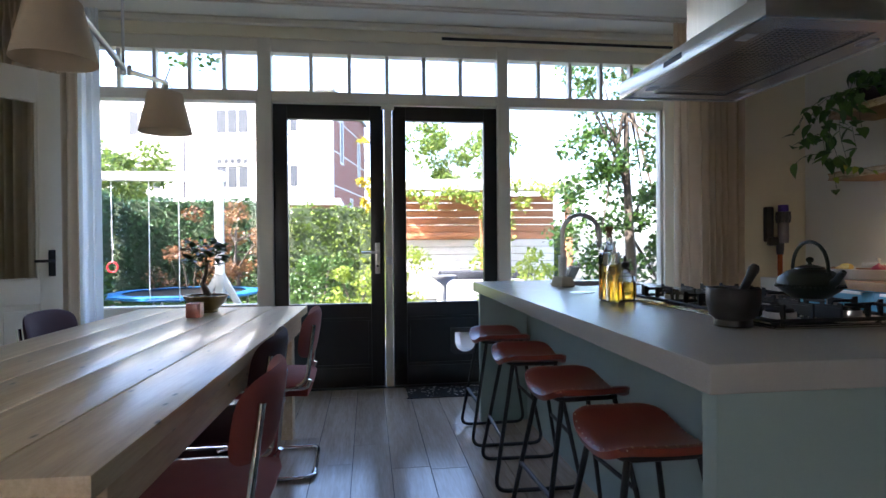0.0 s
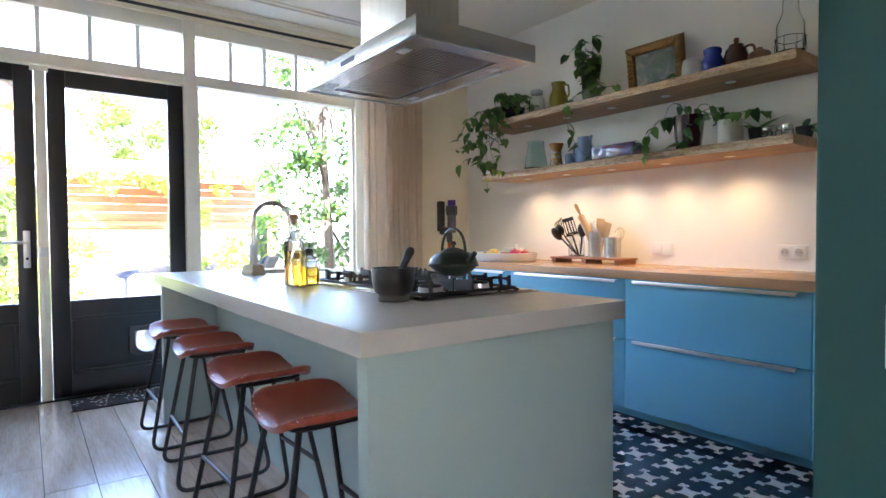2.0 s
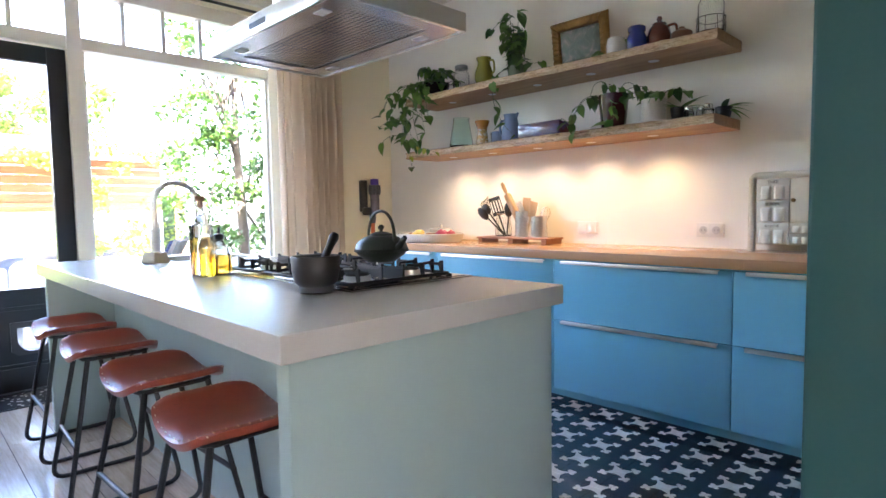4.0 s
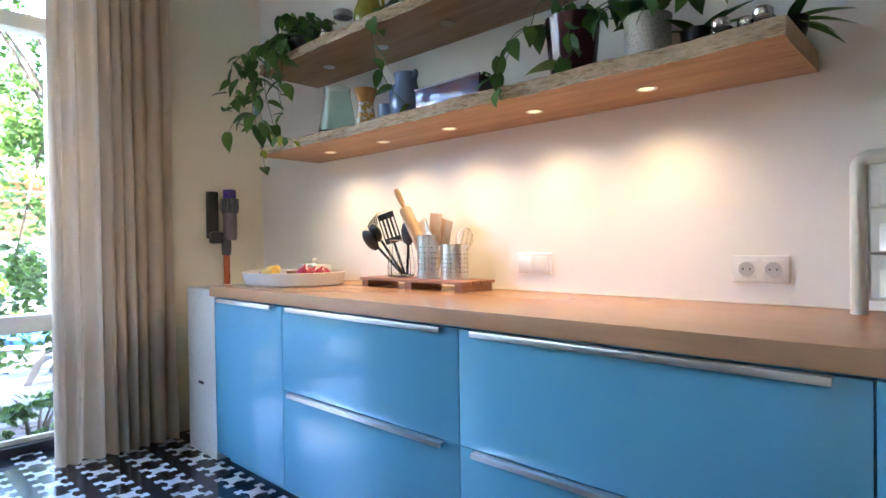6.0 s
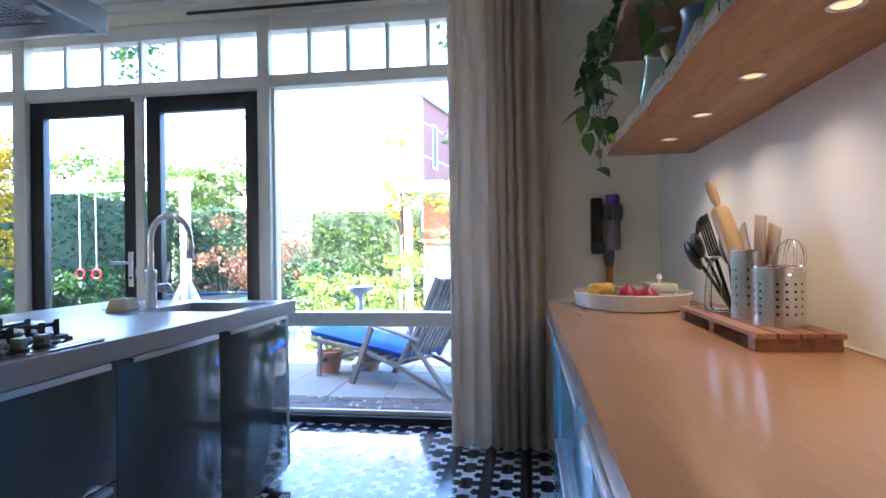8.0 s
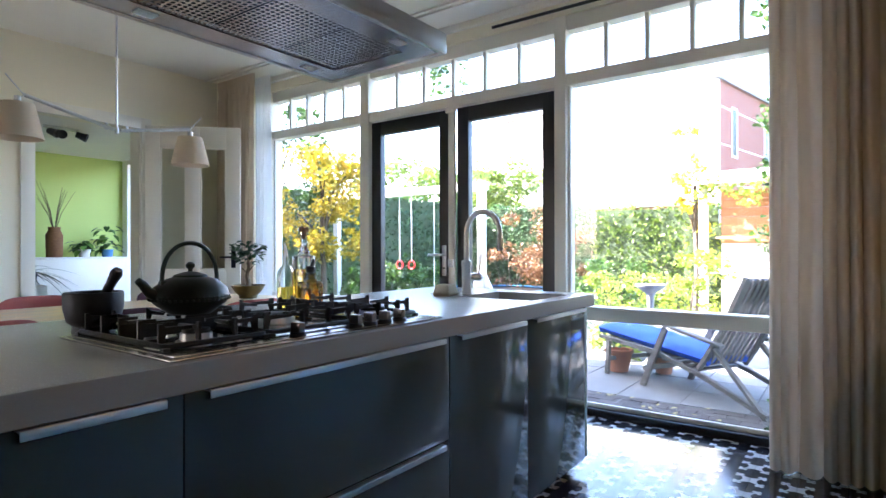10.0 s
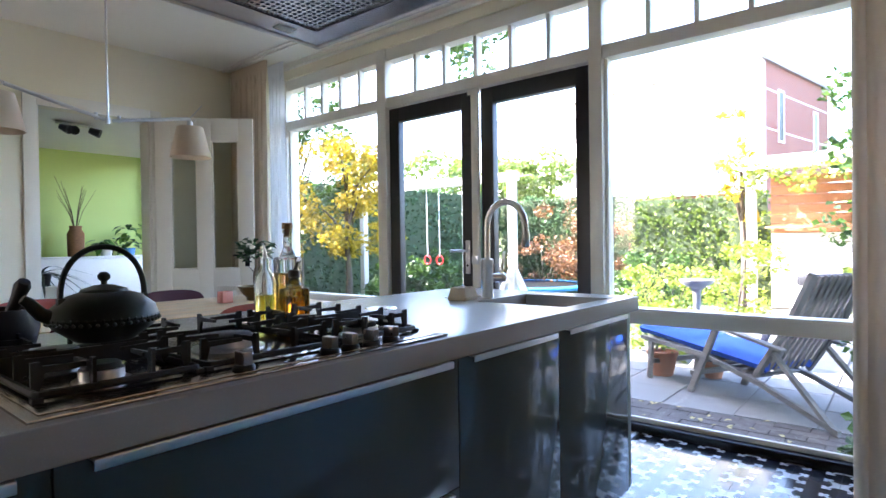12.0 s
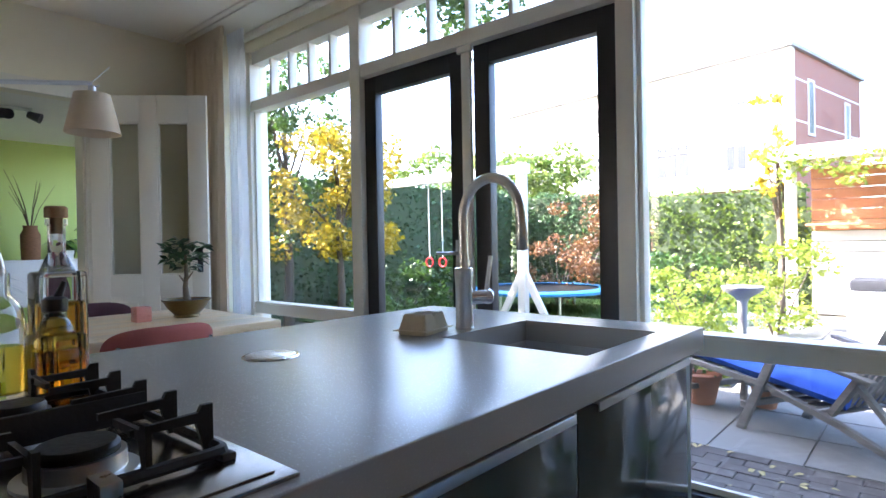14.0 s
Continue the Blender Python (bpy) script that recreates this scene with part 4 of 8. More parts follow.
def leaf_paint(name, dark, light, trans=0.25):
    m, nt, b = nodes_of(name)
    oi = nt.nodes.new("ShaderNodeObjectInfo")
    geo = nt.nodes.new("ShaderNodeNewGeometry")
    k = val(nt, "FRACT", val(nt, "ADD", oi.outputs["Random"], geo.outputs["Random Per Island"]))
    v = coords(nt)
    f = noise_tex(nt, v, 40, 3)
    col = ramp(nt, val(nt, "ADD", val(nt, "MULTIPLY", k, 0.75), val(nt, "MULTIPLY", f, 0.25)), [(0.1, dark), (0.9, light)])
    nt.links.new(col, b.inputs["Base Color"])
    b.inputs["Roughness"].default_value = 0.38
    tl = nt.nodes.new("ShaderNodeBsdfTranslucent")
    nt.links.new(col, tl.inputs[0])
    mx = nt.nodes.new("ShaderNodeMixShader")
    mx.inputs[0].default_value = trans
    nt.links.new(b.outputs[0], mx.inputs[1])
    nt.links.new(tl.outputs[0], mx.inputs[2])
    nt.links.new(mx.outputs[0], nt.nodes["Material Output"].inputs[0])
    return m


POTHOS = leaf_paint("pothos_leaf_green", (0.022, 0.075, 0.018), (0.15, 0.30, 0.055))
YELLOWING = leaf_paint("yellowing_leaf", (0.30, 0.34, 0.03), (0.55, 0.50, 0.06))
STEM = paint("green_stem", (0.07, 0.10, 0.03), 0.6)
LEAF_A = leaf_mesh("leaf", 0.075, 0.052, POTHOS)
LEAF_B = leaf_mesh("leaf", 0.095, 0.064, POTHOS, 0.15, 0.4)
LEAF_Y = leaf_mesh("leaf", 0.060, 0.044, YELLOWING)


def vine(parent, pts, rng, step=0.045, size=(0.7, 1.15), yellow=0.0, r=0.0022):
    """A stem along pts with leaves that hang from it."""
    pts = rounded(pts, 0.06, steps=4)
    part("stem", tube(pts, r, 5, taper=r * 0.6), STEM, parent)
    d = 0.0
    for a, b in zip(pts, pts[1:]):
        d += (b - a).length
        while d > step:
            d -= step * rng.uniform(0.7, 1.4)
            p = b + Vector((rng.gauss(0, 0.006), rng.gauss(0, 0.006), 0))
            ang = rng.uniform(0, 360)
            out = Vector((math.sin(radians(-ang)), math.cos(radians(-ang)), 0))
            if p.x + out.x * 0.12 > XE - 0.02:
                ang = rng.uniform(45, 135)
            ob = new("leaf", LEAF_Y if rng.random() < yellow else (LEAF_A if rng.random() < 0.55 else LEAF_B))
            ob.parent = parent
            s = rng.uniform(*size)
            ob.matrix_basis = Matrix.Translation(p) @ Euler((radians(rng.uniform(-65, 5)), radians(rng.uniform(-25, 25)), radians(ang))).to_matrix().to_4x4() @ Matrix.Scale(s, 4)


def at(x, y, z, rz=0):
    return pose(x, y, z, 0, 0, rz)


def glaze(name, c, rough=0.22, coat=0.5, spread=0.12):
    return paint(name, c, rough, spread=spread, big=12, fine=80, relief=0.03, coat=coat)


rng = random.Random(11)
# ---- upper shelf ----
Z = UP_Z
planter = thing("potted_pothos", at(3.30, 3.69, Z), "trailing green pothos in a dark pot on the upper shelf", "plant")
part("pot", lathe([(0, 0), (0.075, 0), (0.085, 0.01), (0.105, 0.095), (0.108, 0.105), (0.098, 0.105), (0.09, 0.08), (0, 0.08)], 28), glaze("dark_pot", (0.03, 0.02, 0.022)), planter)
part("soil", lathe([(0, 0.09), (0.092, 0.088)], 20), paint("potting_soil", (0.03, 0.02, 0.014), 0.95, fine=60, relief=0.6), planter)
for k in range(15):
    a = rng.uniform(-2.6, 2.6) + math.pi
    vine(planter, [(0.03 * math.cos(a), 0.03 * math.sin(a), 0.09), (0.08 * math.cos(a), 0.09 * math.sin(a), 0.18 + rng.uniform(0, 0.09)), (0.14 * math.cos(a), 0.17 * math.sin(a), 0.13 + rng.uniform(-0.06, 0.09))], rng, 0.028, (0.6, 1.0))
# each trail: how far out, how far along the wall, how low it ends
for dx, dy, drop, sway in ((-0.20, 0.17, 0.33, 0.05), (-0.26, 0.06, 0.30, 0.02), (-0.24, 0.24, 0.22, 0.08), (-0.19, -0.02, 0.30, -0.04), (-0.25, 0.30, 0.12, 0.12),
                          (-0.23, 0.12, 0.34, -0.05), (-0.21, -0.09, 0.18, -0.06), (-0.22, 0.02, 0.35, 0.03)):
    vine(planter, [(-0.04, dy * 0.4, 0.09), (-0.12, dy * 0.8, 0.13), (dx, dy, 0.02), (dx - 0.01, dy + 0.4 * sway, -0.5 * drop), (dx + rng.uniform(-0.03, 0.03), dy + sway + rng.uniform(-0.04, 0.04), -drop)], rng, 0.048, (0.75, 1.2))
vine(planter, [(-0.20, 0.20, -0.15), (-0.22, 0.34, -0.16), (-0.22, 0.47, -0.20)], rng, 0.07, (0.8, 1.1))
vine(planter, [(-0.22, 0.16, -0.30), (-0.24, 0.30, -0.28), (-0.23, 0.42, -0.33)], rng, 0.07, (0.8, 1.1))
# tips that rest on the lower shelf's end, some leaves turning yellow
vine(planter, [(-0.19, 0.04, -0.36), (-0.21, 0.0, -0.41), (-0.20, -0.10, -0.42), (-0.21, -0.20, -0.46)], rng, 0.045, (0.6, 0.9), yellow=0.6)
vine(planter, [(-0.21, 0.10, -0.38), (-0.22, 0.08, -0.47), (-0.21, 0.07, -0.55)], rng, 0.075, (0.7, 1.0), yellow=0.25)

CLEARGLASS = clear("clear_glass", (0.95, 0.97, 0.96))
WIRE = paint("black_wire", (0.02, 0.018, 0.017), 0.4, 0.6)


def wire_stand(parent, r, h, n=6):
    for z in (0.006, h):
        part("wire_ring", tube([(r * math.cos(i * math.pi / 14), r * math.sin(i * math.pi / 14), z) for i in range(28)], 0.0018, 5, True), WIRE, parent)
    for i in range(n):
        a = 2 * math.pi * i / n
        part("wire", tube([(r * math.cos(a), r * math.sin(a), 0.005), (r * 1.06 * math.cos(a), r * 1.06 * math.sin(a), h / 2), (r * math.cos(a), r * math.sin(a), h)], 0.0016, 5), WIRE, parent)


jar = thing("glass_jar", at(3.38, 3.49, Z), "tall clear glass jar with a lid on the upper shelf", "jar")
part("glass", lathe([(0, 0.004), (0.055, 0.004), (0.062, 0.012), (0.062, 0.15), (0.045, 0.185), (0.045, 0.20), (0.042, 0.20), (0.042, 0.185), (0.058, 0.15), (0.058, 0.016), (0, 0.008)], 28), CLEARGLASS, jar)
part("lid", lathe([(0.047, 0.195), (0.05, 0.20), (0.05, 0.222), (0.046, 0.226), (0, 0.226)], 24), paint("grey_lid", (0.35, 0.36, 0.36), 0.4, 0.6), jar)
stand = thing("wire_basket", at(3.27, 3.47, Z), "small black wire basket on the upper shelf", "basket")
wire_stand(stand, 0.055, 0.075, 8)

jug = thing("olive_jug", at(3.28, 3.17, Z), "olive yellow glazed ceramic jug on the upper shelf", "jug")
OLIVE = glaze("olive_glaze", (0.30, 0.27, 0.035))
part("body", lathe([(0, 0), (0.045, 0), (0.052, 0.006), (0.068, 0.06), (0.066, 0.10), (0.048, 0.15), (0.044, 0.175), (0.054, 0.205), (0.049, 0.205), (0.040, 0.175), (0.044, 0.15), (0.06, 0.10), (0, 0.01)], 28), OLIVE, jug)
part("handle", tube(rounded([(0, -0.048, 0.18), (0, -0.095, 0.175), (0, -0.10, 0.09), (0, -0.062, 0.075)], 0.03), 0.007, 8), OLIVE, jug)
part("spout", tube([(0, 0.043, 0.185), (0, 0.062, 0.208)], 0.014, 8, taper=0.009), OLIVE, jug)

climb = thing("climbing_pothos", at(3.36, 2.93, Z), "bushy green pothos climbing from a pot on the upper shelf", "plant")
part("pot", lathe([(0, 0), (0.055, 0), (0.07, 0.10), (0.072, 0.11), (0.064, 0.11), (0.06, 0.09), (0, 0.09)], 24), glaze("sage_pot", (0.20, 0.25, 0.16)), climb)
for k in range(9):
    y, h = rng.uniform(-0.14, 0.16), rng.uniform(0.30, 0.56)
    vine(climb, [(0, 0, 0.09), (-0.03, y * 0.5, h * 0.6), (-0.02 - rng.uniform(0, 0.05), y, h), (-0.06, y + rng.uniform(-0.05, 0.08), h - 0.06)], rng, 0.038)
vine(climb, [(0, 0, 0.1), (-0.02, 0.06, 0.36), (-0.02, 0.10, 0.46), (-0.04, 0.20, 0.40)], rng, 0.05)
vine(climb, [(-0.02, 0, 0.1), (-0.10, -0.10, 0.13), (-0.16, -0.24, 0.06), (-0.17, -0.34, 0.05)], rng, 0.05)
vine(climb, [(-0.03, 0.0, 0.1), (-0.16, 0.02, 0.06), (-0.25, 0.03, -0.03), (-0.25, 0.0, -0.20), (-0.22, -0.05, -0.32), (-0.20, -0.13, -0.40)], rng, 0.075)
vine(climb, [(-0.03, -0.4, 0.05), (-0.04, -0.72, 0.06), (-0.06, -0.86, 0.10)], rng, 0.06)

# gilt picture frame leaning on the wall
GOLD = paint("worn_gilt", (0.30, 0.17, 0.05), 0.38, 0.75, spread=0.35, big=25, fine=120, relief=0.6)
pic = thing("picture_frame", pose(3.445, 2.455, Z + 0.004, 0, -7, 0) @ pose(0, 0, 0, 0, 0, 0), "ornate gilt picture frame with a dark painting, leaning on the wall", "picture frame")
FW, FH, FB = 0.42, 0.34, 0.065


def frame_side(a, b, inner):
    """One mitred, moulded side of the frame between two corners in the y-z plane."""
    (ya, za), (yb, zb) = a, b
    bm = bmesh.new()
    prof = [(0.0, 0.0), (0.012, 0.028), (0.03, 0.034), (0.045, 0.020), (0.056, 0.024), (FB, 0.008), (FB, 0.0)]
    cy, cz = inner
    n = 26
    rows = []
    for i in range(n + 1):
        t = i / n
        row = []
        for q, h in prof:
            k = q / FB
            p0 = (ya + (math.copysign(FB, cy - ya)) * k, za + math.copysign(FB, cz - za) * k)
            p1 = (yb + (math.copysign(FB, cy - yb)) * k, zb + math.copysign(FB, cz - zb) * k)
            y, z = p0[0] + (p1[0] - p0[0]) * t, p0[1] + (p1[1] - p0[1]) * t
            orn = 0.006 * math.sin(t * 60) * (0 < q < FB) + 0.008 * (abs(t - 0.5) > 0.42) * (0 < q < FB)
            row.append(bm.verts.new((-(h + orn if h else 0), y, z)))
        rows.append(row)
    for r0, r1 in zip(rows, rows[1:]):
        for j in range(len(r0) - 1):
            bm.faces.new((r0[j], r0[j + 1], r1[j + 1], r1[j]))
    bmesh.ops.recalc_face_normals(bm, faces=bm.faces[:])
    return bm


cs = [(-FW / 2, 0), (FW / 2, 0), (FW / 2, FH), (-FW / 2, FH)]
for i in range(4):
    part("frame_side", frame_side(cs[i], cs[(i + 1) % 4], (0, FH / 2)), GOLD, pic, smooth=60)
m_, nt_, b_ = nodes_of("dark_painting")
v_ = coords(nt_)
c_ = ramp(nt_, noise_tex(nt_, v_, 14, 5, 0.6, 1.2), [(0.30, (0.015, 0.02, 0.012)), (0.45, (0.04, 0.07, 0.05)), (0.56, (0.10, 0.11, 0.09)), (0.66, (0.25, 0.22, 0.17)), (0.8, (0.12, 0.05, 0.03))])
nt_.links.new(c_, b_.inputs["Base Color"])
b_.inputs["Roughness"].default_value = 0.25
part("painting", B(-0.008, -0.004, -FW / 2 + FB - 0.004, FW / 2 - FB + 0.004, FB - 0.004, FH - FB + 0.004), m_, pic, "dark oil painting", smooth=0)

WHITE_CERAMIC = glaze("white_ceramic", (0.70, 0.69, 0.65), 0.25, 0.4, 0.04)
solo("white_pot", lathe([(0, 0), (0.05, 0), (0.055, 0.005), (0.056, 0.075), (0.05, 0.10), (0.048, 0.11), (0.044, 0.11), (0.045, 0.09), (0, 0.08)], 26), WHITE_CERAMIC, at(3.28, 2.125, Z), "small white ceramic pot on the upper shelf", "pot")
bluejar = thing("blue_glass_jar", at(3.26, 1.985, Z), "cobalt blue glass jar with a lid on the upper shelf", "jar")
COBALT = glaze("cobalt_glass", (0.012, 0.035, 0.30), 0.10, 0.8)
part("body", lathe([(0, 0), (0.048, 0), (0.056, 0.01), (0.058, 0.07), (0.046, 0.10), (0.044, 0.115), (0, 0.115)], 26), COBALT, bluejar)
part("lid", lathe([(0.048, 0.112), (0.05, 0.116), (0.05, 0.135), (0.045, 0.14), (0, 0.14)], 24), COBALT, bluejar)
pot2 = thing("teapot", at(3.31, 1.875, Z), "red-brown glazed teapot with a lid on the upper shelf", "teapot")
BROWN = glaze("red_brown_glaze", (0.14, 0.035, 0.018), 0.15, 0.7)
part("body", lathe([(0, 0), (0.04, 0), (0.06, 0.03), (0.066, 0.07), (0.055, 0.115), (0.038, 0.135), (0, 0.135)], 28), BROWN, pot2)
part("lid", lathe([(0.040, 0.134), (0.038, 0.142), (0.012, 0.155), (0.012, 0.16), (0.016, 0.168), (0.012, 0.18), (0, 0.182)], 24), BROWN, pot2)
part("handle", tube(rounded([(0, -0.05, 0.12), (0, -0.095, 0.125), (0, -0.105, 0.06), (0, -0.058, 0.04)], 0.035), 0.0075, 8), BROWN, pot2)
part("spout", tube([(0, 0.055, 0.05), (0, 0.09, 0.09), (0, 0.11, 0.13)], 0.014, 8, taper=0.008), BROWN, pot2)
solo("lidded_pot", lathe([(0, 0), (0.04, 0), (0.058, 0.025), (0.054, 0.055), (0.04, 0.065), (0.02, 0.072), (0.014, 0.085), (0, 0.088)], 24), glaze("clay_brown", (0.20, 0.10, 0.05), 0.4, 0.1), at(3.28, 1.735, Z), "small clay brown lidded pot on the upper shelf", "pot")
carafe = thing("glass_carafe", at(3.30, 1.59, Z), "clear glass carafe in a black wire stand on the upper shelf", "carafe")
part("glass", lathe([(0, 0.012), (0.06, 0.012), (0.066, 0.03), (0.066, 0.17), (0.04, 0.23), (0.036, 0.32), (0.033, 0.32), (0.037, 0.23), (0.062, 0.17), (0.062, 0.03), (0, 0.016)], 28), CLEARGLASS, carafe)
wire_stand(carafe, 0.072, 0.10, 8)

# ---- lower shelf ----
Z = LOW_Z
TEAL_GLASS = clear("sea_green_glass", (0.76, 0.90, 0.85), 0.03)
prof = [(0, 0.004), (0.088, 0.004), (0.092, 0.012), (0.060, 0.20), (0.064, 0.22), (0.060, 0.22), (0.055, 0.20), (0.086, 0.016), (0, 0.010)]
vase = lathe(prof, 40)
bmesh.ops.subdivide_edges(vase, edges=[e for e in vase.edges if abs(e.verts[0].co.z - e.verts[1].co.z) > 0.1 and math.hypot(*e.verts[0].co.xy) > 0.056], cuts=9, use_grid_fill=True)
for v in vase.verts:
    r = math.hypot(v.co.x, v.co.y)
    if 0.02 < v.co.z < 0.195:
        k = 1 + 0.035 * math.sin(math.atan2(v.co.y, v.co.x) * 20 + round(v.co.z / 0.019) * math.pi)
        v.co.x *= k
        v.co.y *= k
solo("glass_vase", vase, TEAL_GLASS, at(3.26, 3.385, Z), "sea green bubbled glass vase on the lower shelf", "vase")
pv = thing("painted_vase", at(3.26, 3.175, Z), "white and ochre painted ceramic vase on the lower shelf", "vase")
m_, nt_, b_ = nodes_of("ochre_pattern_glaze")
v_ = coords(nt_)
c_ = ramp(nt_, noise_tex(nt_, v_, 38, 2, 0.5, 0.5), [(0.42, (0.62, 0.58, 0.48)), (0.47, (0.50, 0.26, 0.04)), (0.58, (0.30, 0.22, 0.06)), (0.63, (0.62, 0.58, 0.48))])
nt_.links.new(c_, b_.inputs["Base Color"])
b_.inputs["Roughness"].default_value = 0.25
part("body", lathe([(0, 0), (0.045, 0), (0.046, 0.01), (0.035, 0.10), (0.036, 0.115), (0, 0.115)], 24), m_, pv)
part("neck", lathe([(0.036, 0.114), (0.036, 0.125), (0.052, 0.165), (0.054, 0.175), (0.047, 0.175), (0.03, 0.125)], 24), glaze("ochre_band", (0.45, 0.20, 0.04)), pv, "ochre flared neck")
solo("grey_beaker", lathe([(0, 0), (0.028, 0), (0.031, 0.09), (0.028, 0.09), (0.025, 0.008), (0, 0.008)], 22), glaze("slate_glaze", (0.10, 0.11, 0.13)), at(3.33, 3.115, Z), "slate grey ceramic beaker on the lower shelf", "beaker")
BLUEG = glaze("powder_blue_glaze", (0.17, 0.25, 0.40), 0.3)
mug = thing("blue_mug", at(3.27, 3.045, Z), "powder blue ceramic mug on the lower shelf", "mug")
part("body", lathe([(0, 0), (0.035, 0), (0.038, 0.005), (0.037, 0.085), (0.034, 0.085), (0.033, 0.008), (0, 0.008)], 24), BLUEG, mug)
part("handle", tube(rounded([(0, -0.034, 0.07), (0, -0.062, 0.07), (0, -0.06, 0.025), (0, -0.035, 0.02)], 0.02), 0.005, 7), BLUEG, mug)
pj = thing("blue_jug", at(3.25, 2.90, Z), "powder blue ceramic jug on the lower shelf", "jug")
part("body", lathe([(0, 0), (0.062, 0), (0.068, 0.008), (0.064, 0.08), (0.046, 0.145), (0.046, 0.165), (0.052, 0.185), (0.047, 0.185), (0.041, 0.165), (0.041, 0.14), (0, 0.02)], 28), BLUEG, pj)
part("handle", tube(rounded([(0, 0.045, 0.15), (0, 0.095, 0.15), (0, 0.098, 0.06), (0, 0.064, 0.04)], 0.03), 0.0075, 8), BLUEG, pj)
part("spout", tube([(0, -0.042, 0.168), (0, -0.062, 0.19)], 0.014, 8, taper=0.008), BLUEG, pj)
trough = thing("tin_planter", at(3.29, 2.655, Z), "long purple-blue glossy tin planter on the lower shelf", "planter")
m_, nt_, b_ = nodes_of("purple_blue_enamel")
c_ = ramp(nt_, noise_tex(nt_, coords(nt_, (4, 1.2, 5)), 2.2, 3), [(0.3, (0.09, 0.10, 0.28)), (0.5, (0.14, 0.055, 0.07)), (0.7, (0.20, 0.08, 0.06))])
nt_.links.new(c_, b_.inputs["Base Color"])
b_.inputs["Roughness"].default_value, b_.inputs["Coat Weight"].default_value = 0.2, 0.6
part("box", join(B(-0.065, -0.060, -0.165, 0.165, 0, 0.095, 0.002), B(0.06, 0.065, -0.165, 0.165, 0, 0.095, 0.002), B(-0.06, 0.06, -0.165, -0.16, 0, 0.095, 0.002), B(-0.06, 0.06, 0.16, 0.165, 0, 0.095, 0.002), B(-0.06, 0.06, -0.16, 0.16, 0, 0.006)), m_, trough)
part("rim", join(B(-0.069, -0.058, -0.169, 0.169, 0.093, 0.10, 0.002), B(0.058, 0.069, -0.169, 0.169, 0.093, 0.10, 0.002)), m_, trough)
vine(trough, [(0, -0.10, 0.06), (0, -0.14, 0.12), (-0.04, -0.19, 0.09), (-0.05, -0.23, 0.03)], rng, 0.03)
rp = thing("potted_pothos", at(3.28, 2.14, Z), "green pothos in a glossy oxblood pot on the lower shelf", "plant")
OX = glaze("oxblood_glaze", (0.055, 0.010, 0.016), 0.22, 0.3)
flute = lathe([(0, 0), (0.062, 0), (0.068, 0.006), (0.078, 0.10), (0.086, 0.195), (0.088, 0.205), (0.080, 0.205), (0.074, 0.18), (0, 0.175)], 48)
for v in flute.verts:
    if 0.005 < v.co.z < 0.2:
        k = 1 + 0.02 * math.cos(12 * math.atan2(v.co.y, v.co.x))
        v.co.x, v.co.y = v.co.x * k, v.co.y * k
part("pot", flute, OX, rp)
for dx, dy, h in ((-0.02, 0.12, 0.30), (-0.03, 0.20, 0.22), (0.02, -0.12, 0.27), (0.02, 0.05, 0.28), (0.03, -0.20, 0.24)):
    vine(rp, [(0.02, 0, 0.18), (dx * 0.5, dy * 0.5, h), (dx, dy, h - 0.01), (dx - 0.02, dy * 1.15, h - 0.10)], rng, 0.075, (0.6, 0.95))
vine(rp, [(0, 0.03, 0.18), (-0.10, 0.14, 0.20), (-0.16, 0.20, 0.06), (-0.17, 0.18, -0.02), (-0.175, 0.16, -0.06)], rng, 0.06)
vine(rp, [(0, -0.03, 0.18), (-0.05, -0.16, 0.20), (-0.08, -0.30, 0.16), (-0.06, -0.40, 0.17)], rng, 0.05)
vine(rp, [(-0.06, -0.02, 0.17), (-0.11, -0.05, 0.12), (-0.13, -0.08, 0.04), (-0.14, -0.02, 0.02)], rng, 0.03)
m_, nt_, b_ = nodes_of("speckled_stoneware")
c_ = ramp(nt_, noise_tex(nt_, coords(nt_), 220, 2), [(0.35, (0.40, 0.38, 0.33)), (0.45, (0.62, 0.60, 0.54)), (0.7, (0.68, 0.66, 0.60))])
nt_.links.new(c_, b_.inputs["Base Color"])
b_.inputs["Roughness"].default_value = 0.3
wp = thing("stoneware_pot", at(3.28, 1.89, Z), "speckled white stoneware pot on the lower shelf", "pot")
part("body", lathe([(0, 0), (0.064, 0), (0.068, 0.006), (0.066, 0.125), (0.069, 0.13), (0.069, 0.14), (0.061, 0.14), (0.060, 0.10), (0, 0.10)], 30), m_, wp)
for dx, dy, h in ((-0.03, 0.10, 0.20), (0.0, -0.13, 0.19), (-0.06, -0.04, 0.18)):
    vine(wp, [(0, 0, 0.11), (dx, dy * 0.6, h), (dx * 2, dy * 1.4, h - 0.03)], rng, 0.04)
bp = thing("black_pot", at(3.34, 1.765, Z), "small black pot with strappy green leaves on the lower shelf", "plant")
part("pot", lathe([(0, 0), (0.04, 0), (0.052, 0.085), (0.046, 0.085), (0.044, 0.07), (0, 0.07)], 22), PLASTIC_BLACK, bp)
STRAP = leaf_mesh("leaf", 0.15, 0.035, POTHOS, 0.3, 0.35, 7)
for a in range(9):
    o = new("leaf", STRAP)
    o.parent = bp
    o.matrix_basis = pose(0, 0, 0.065, rng.uniform(10, 65), 0, 90 + rng.uniform(-100, 100)) @ Matrix.Scale(rng.uniform(0.7, 1.1), 4)
SILVER = paint("silver_lid", (0.7, 0.69, 0.66), 0.25, 1.0)
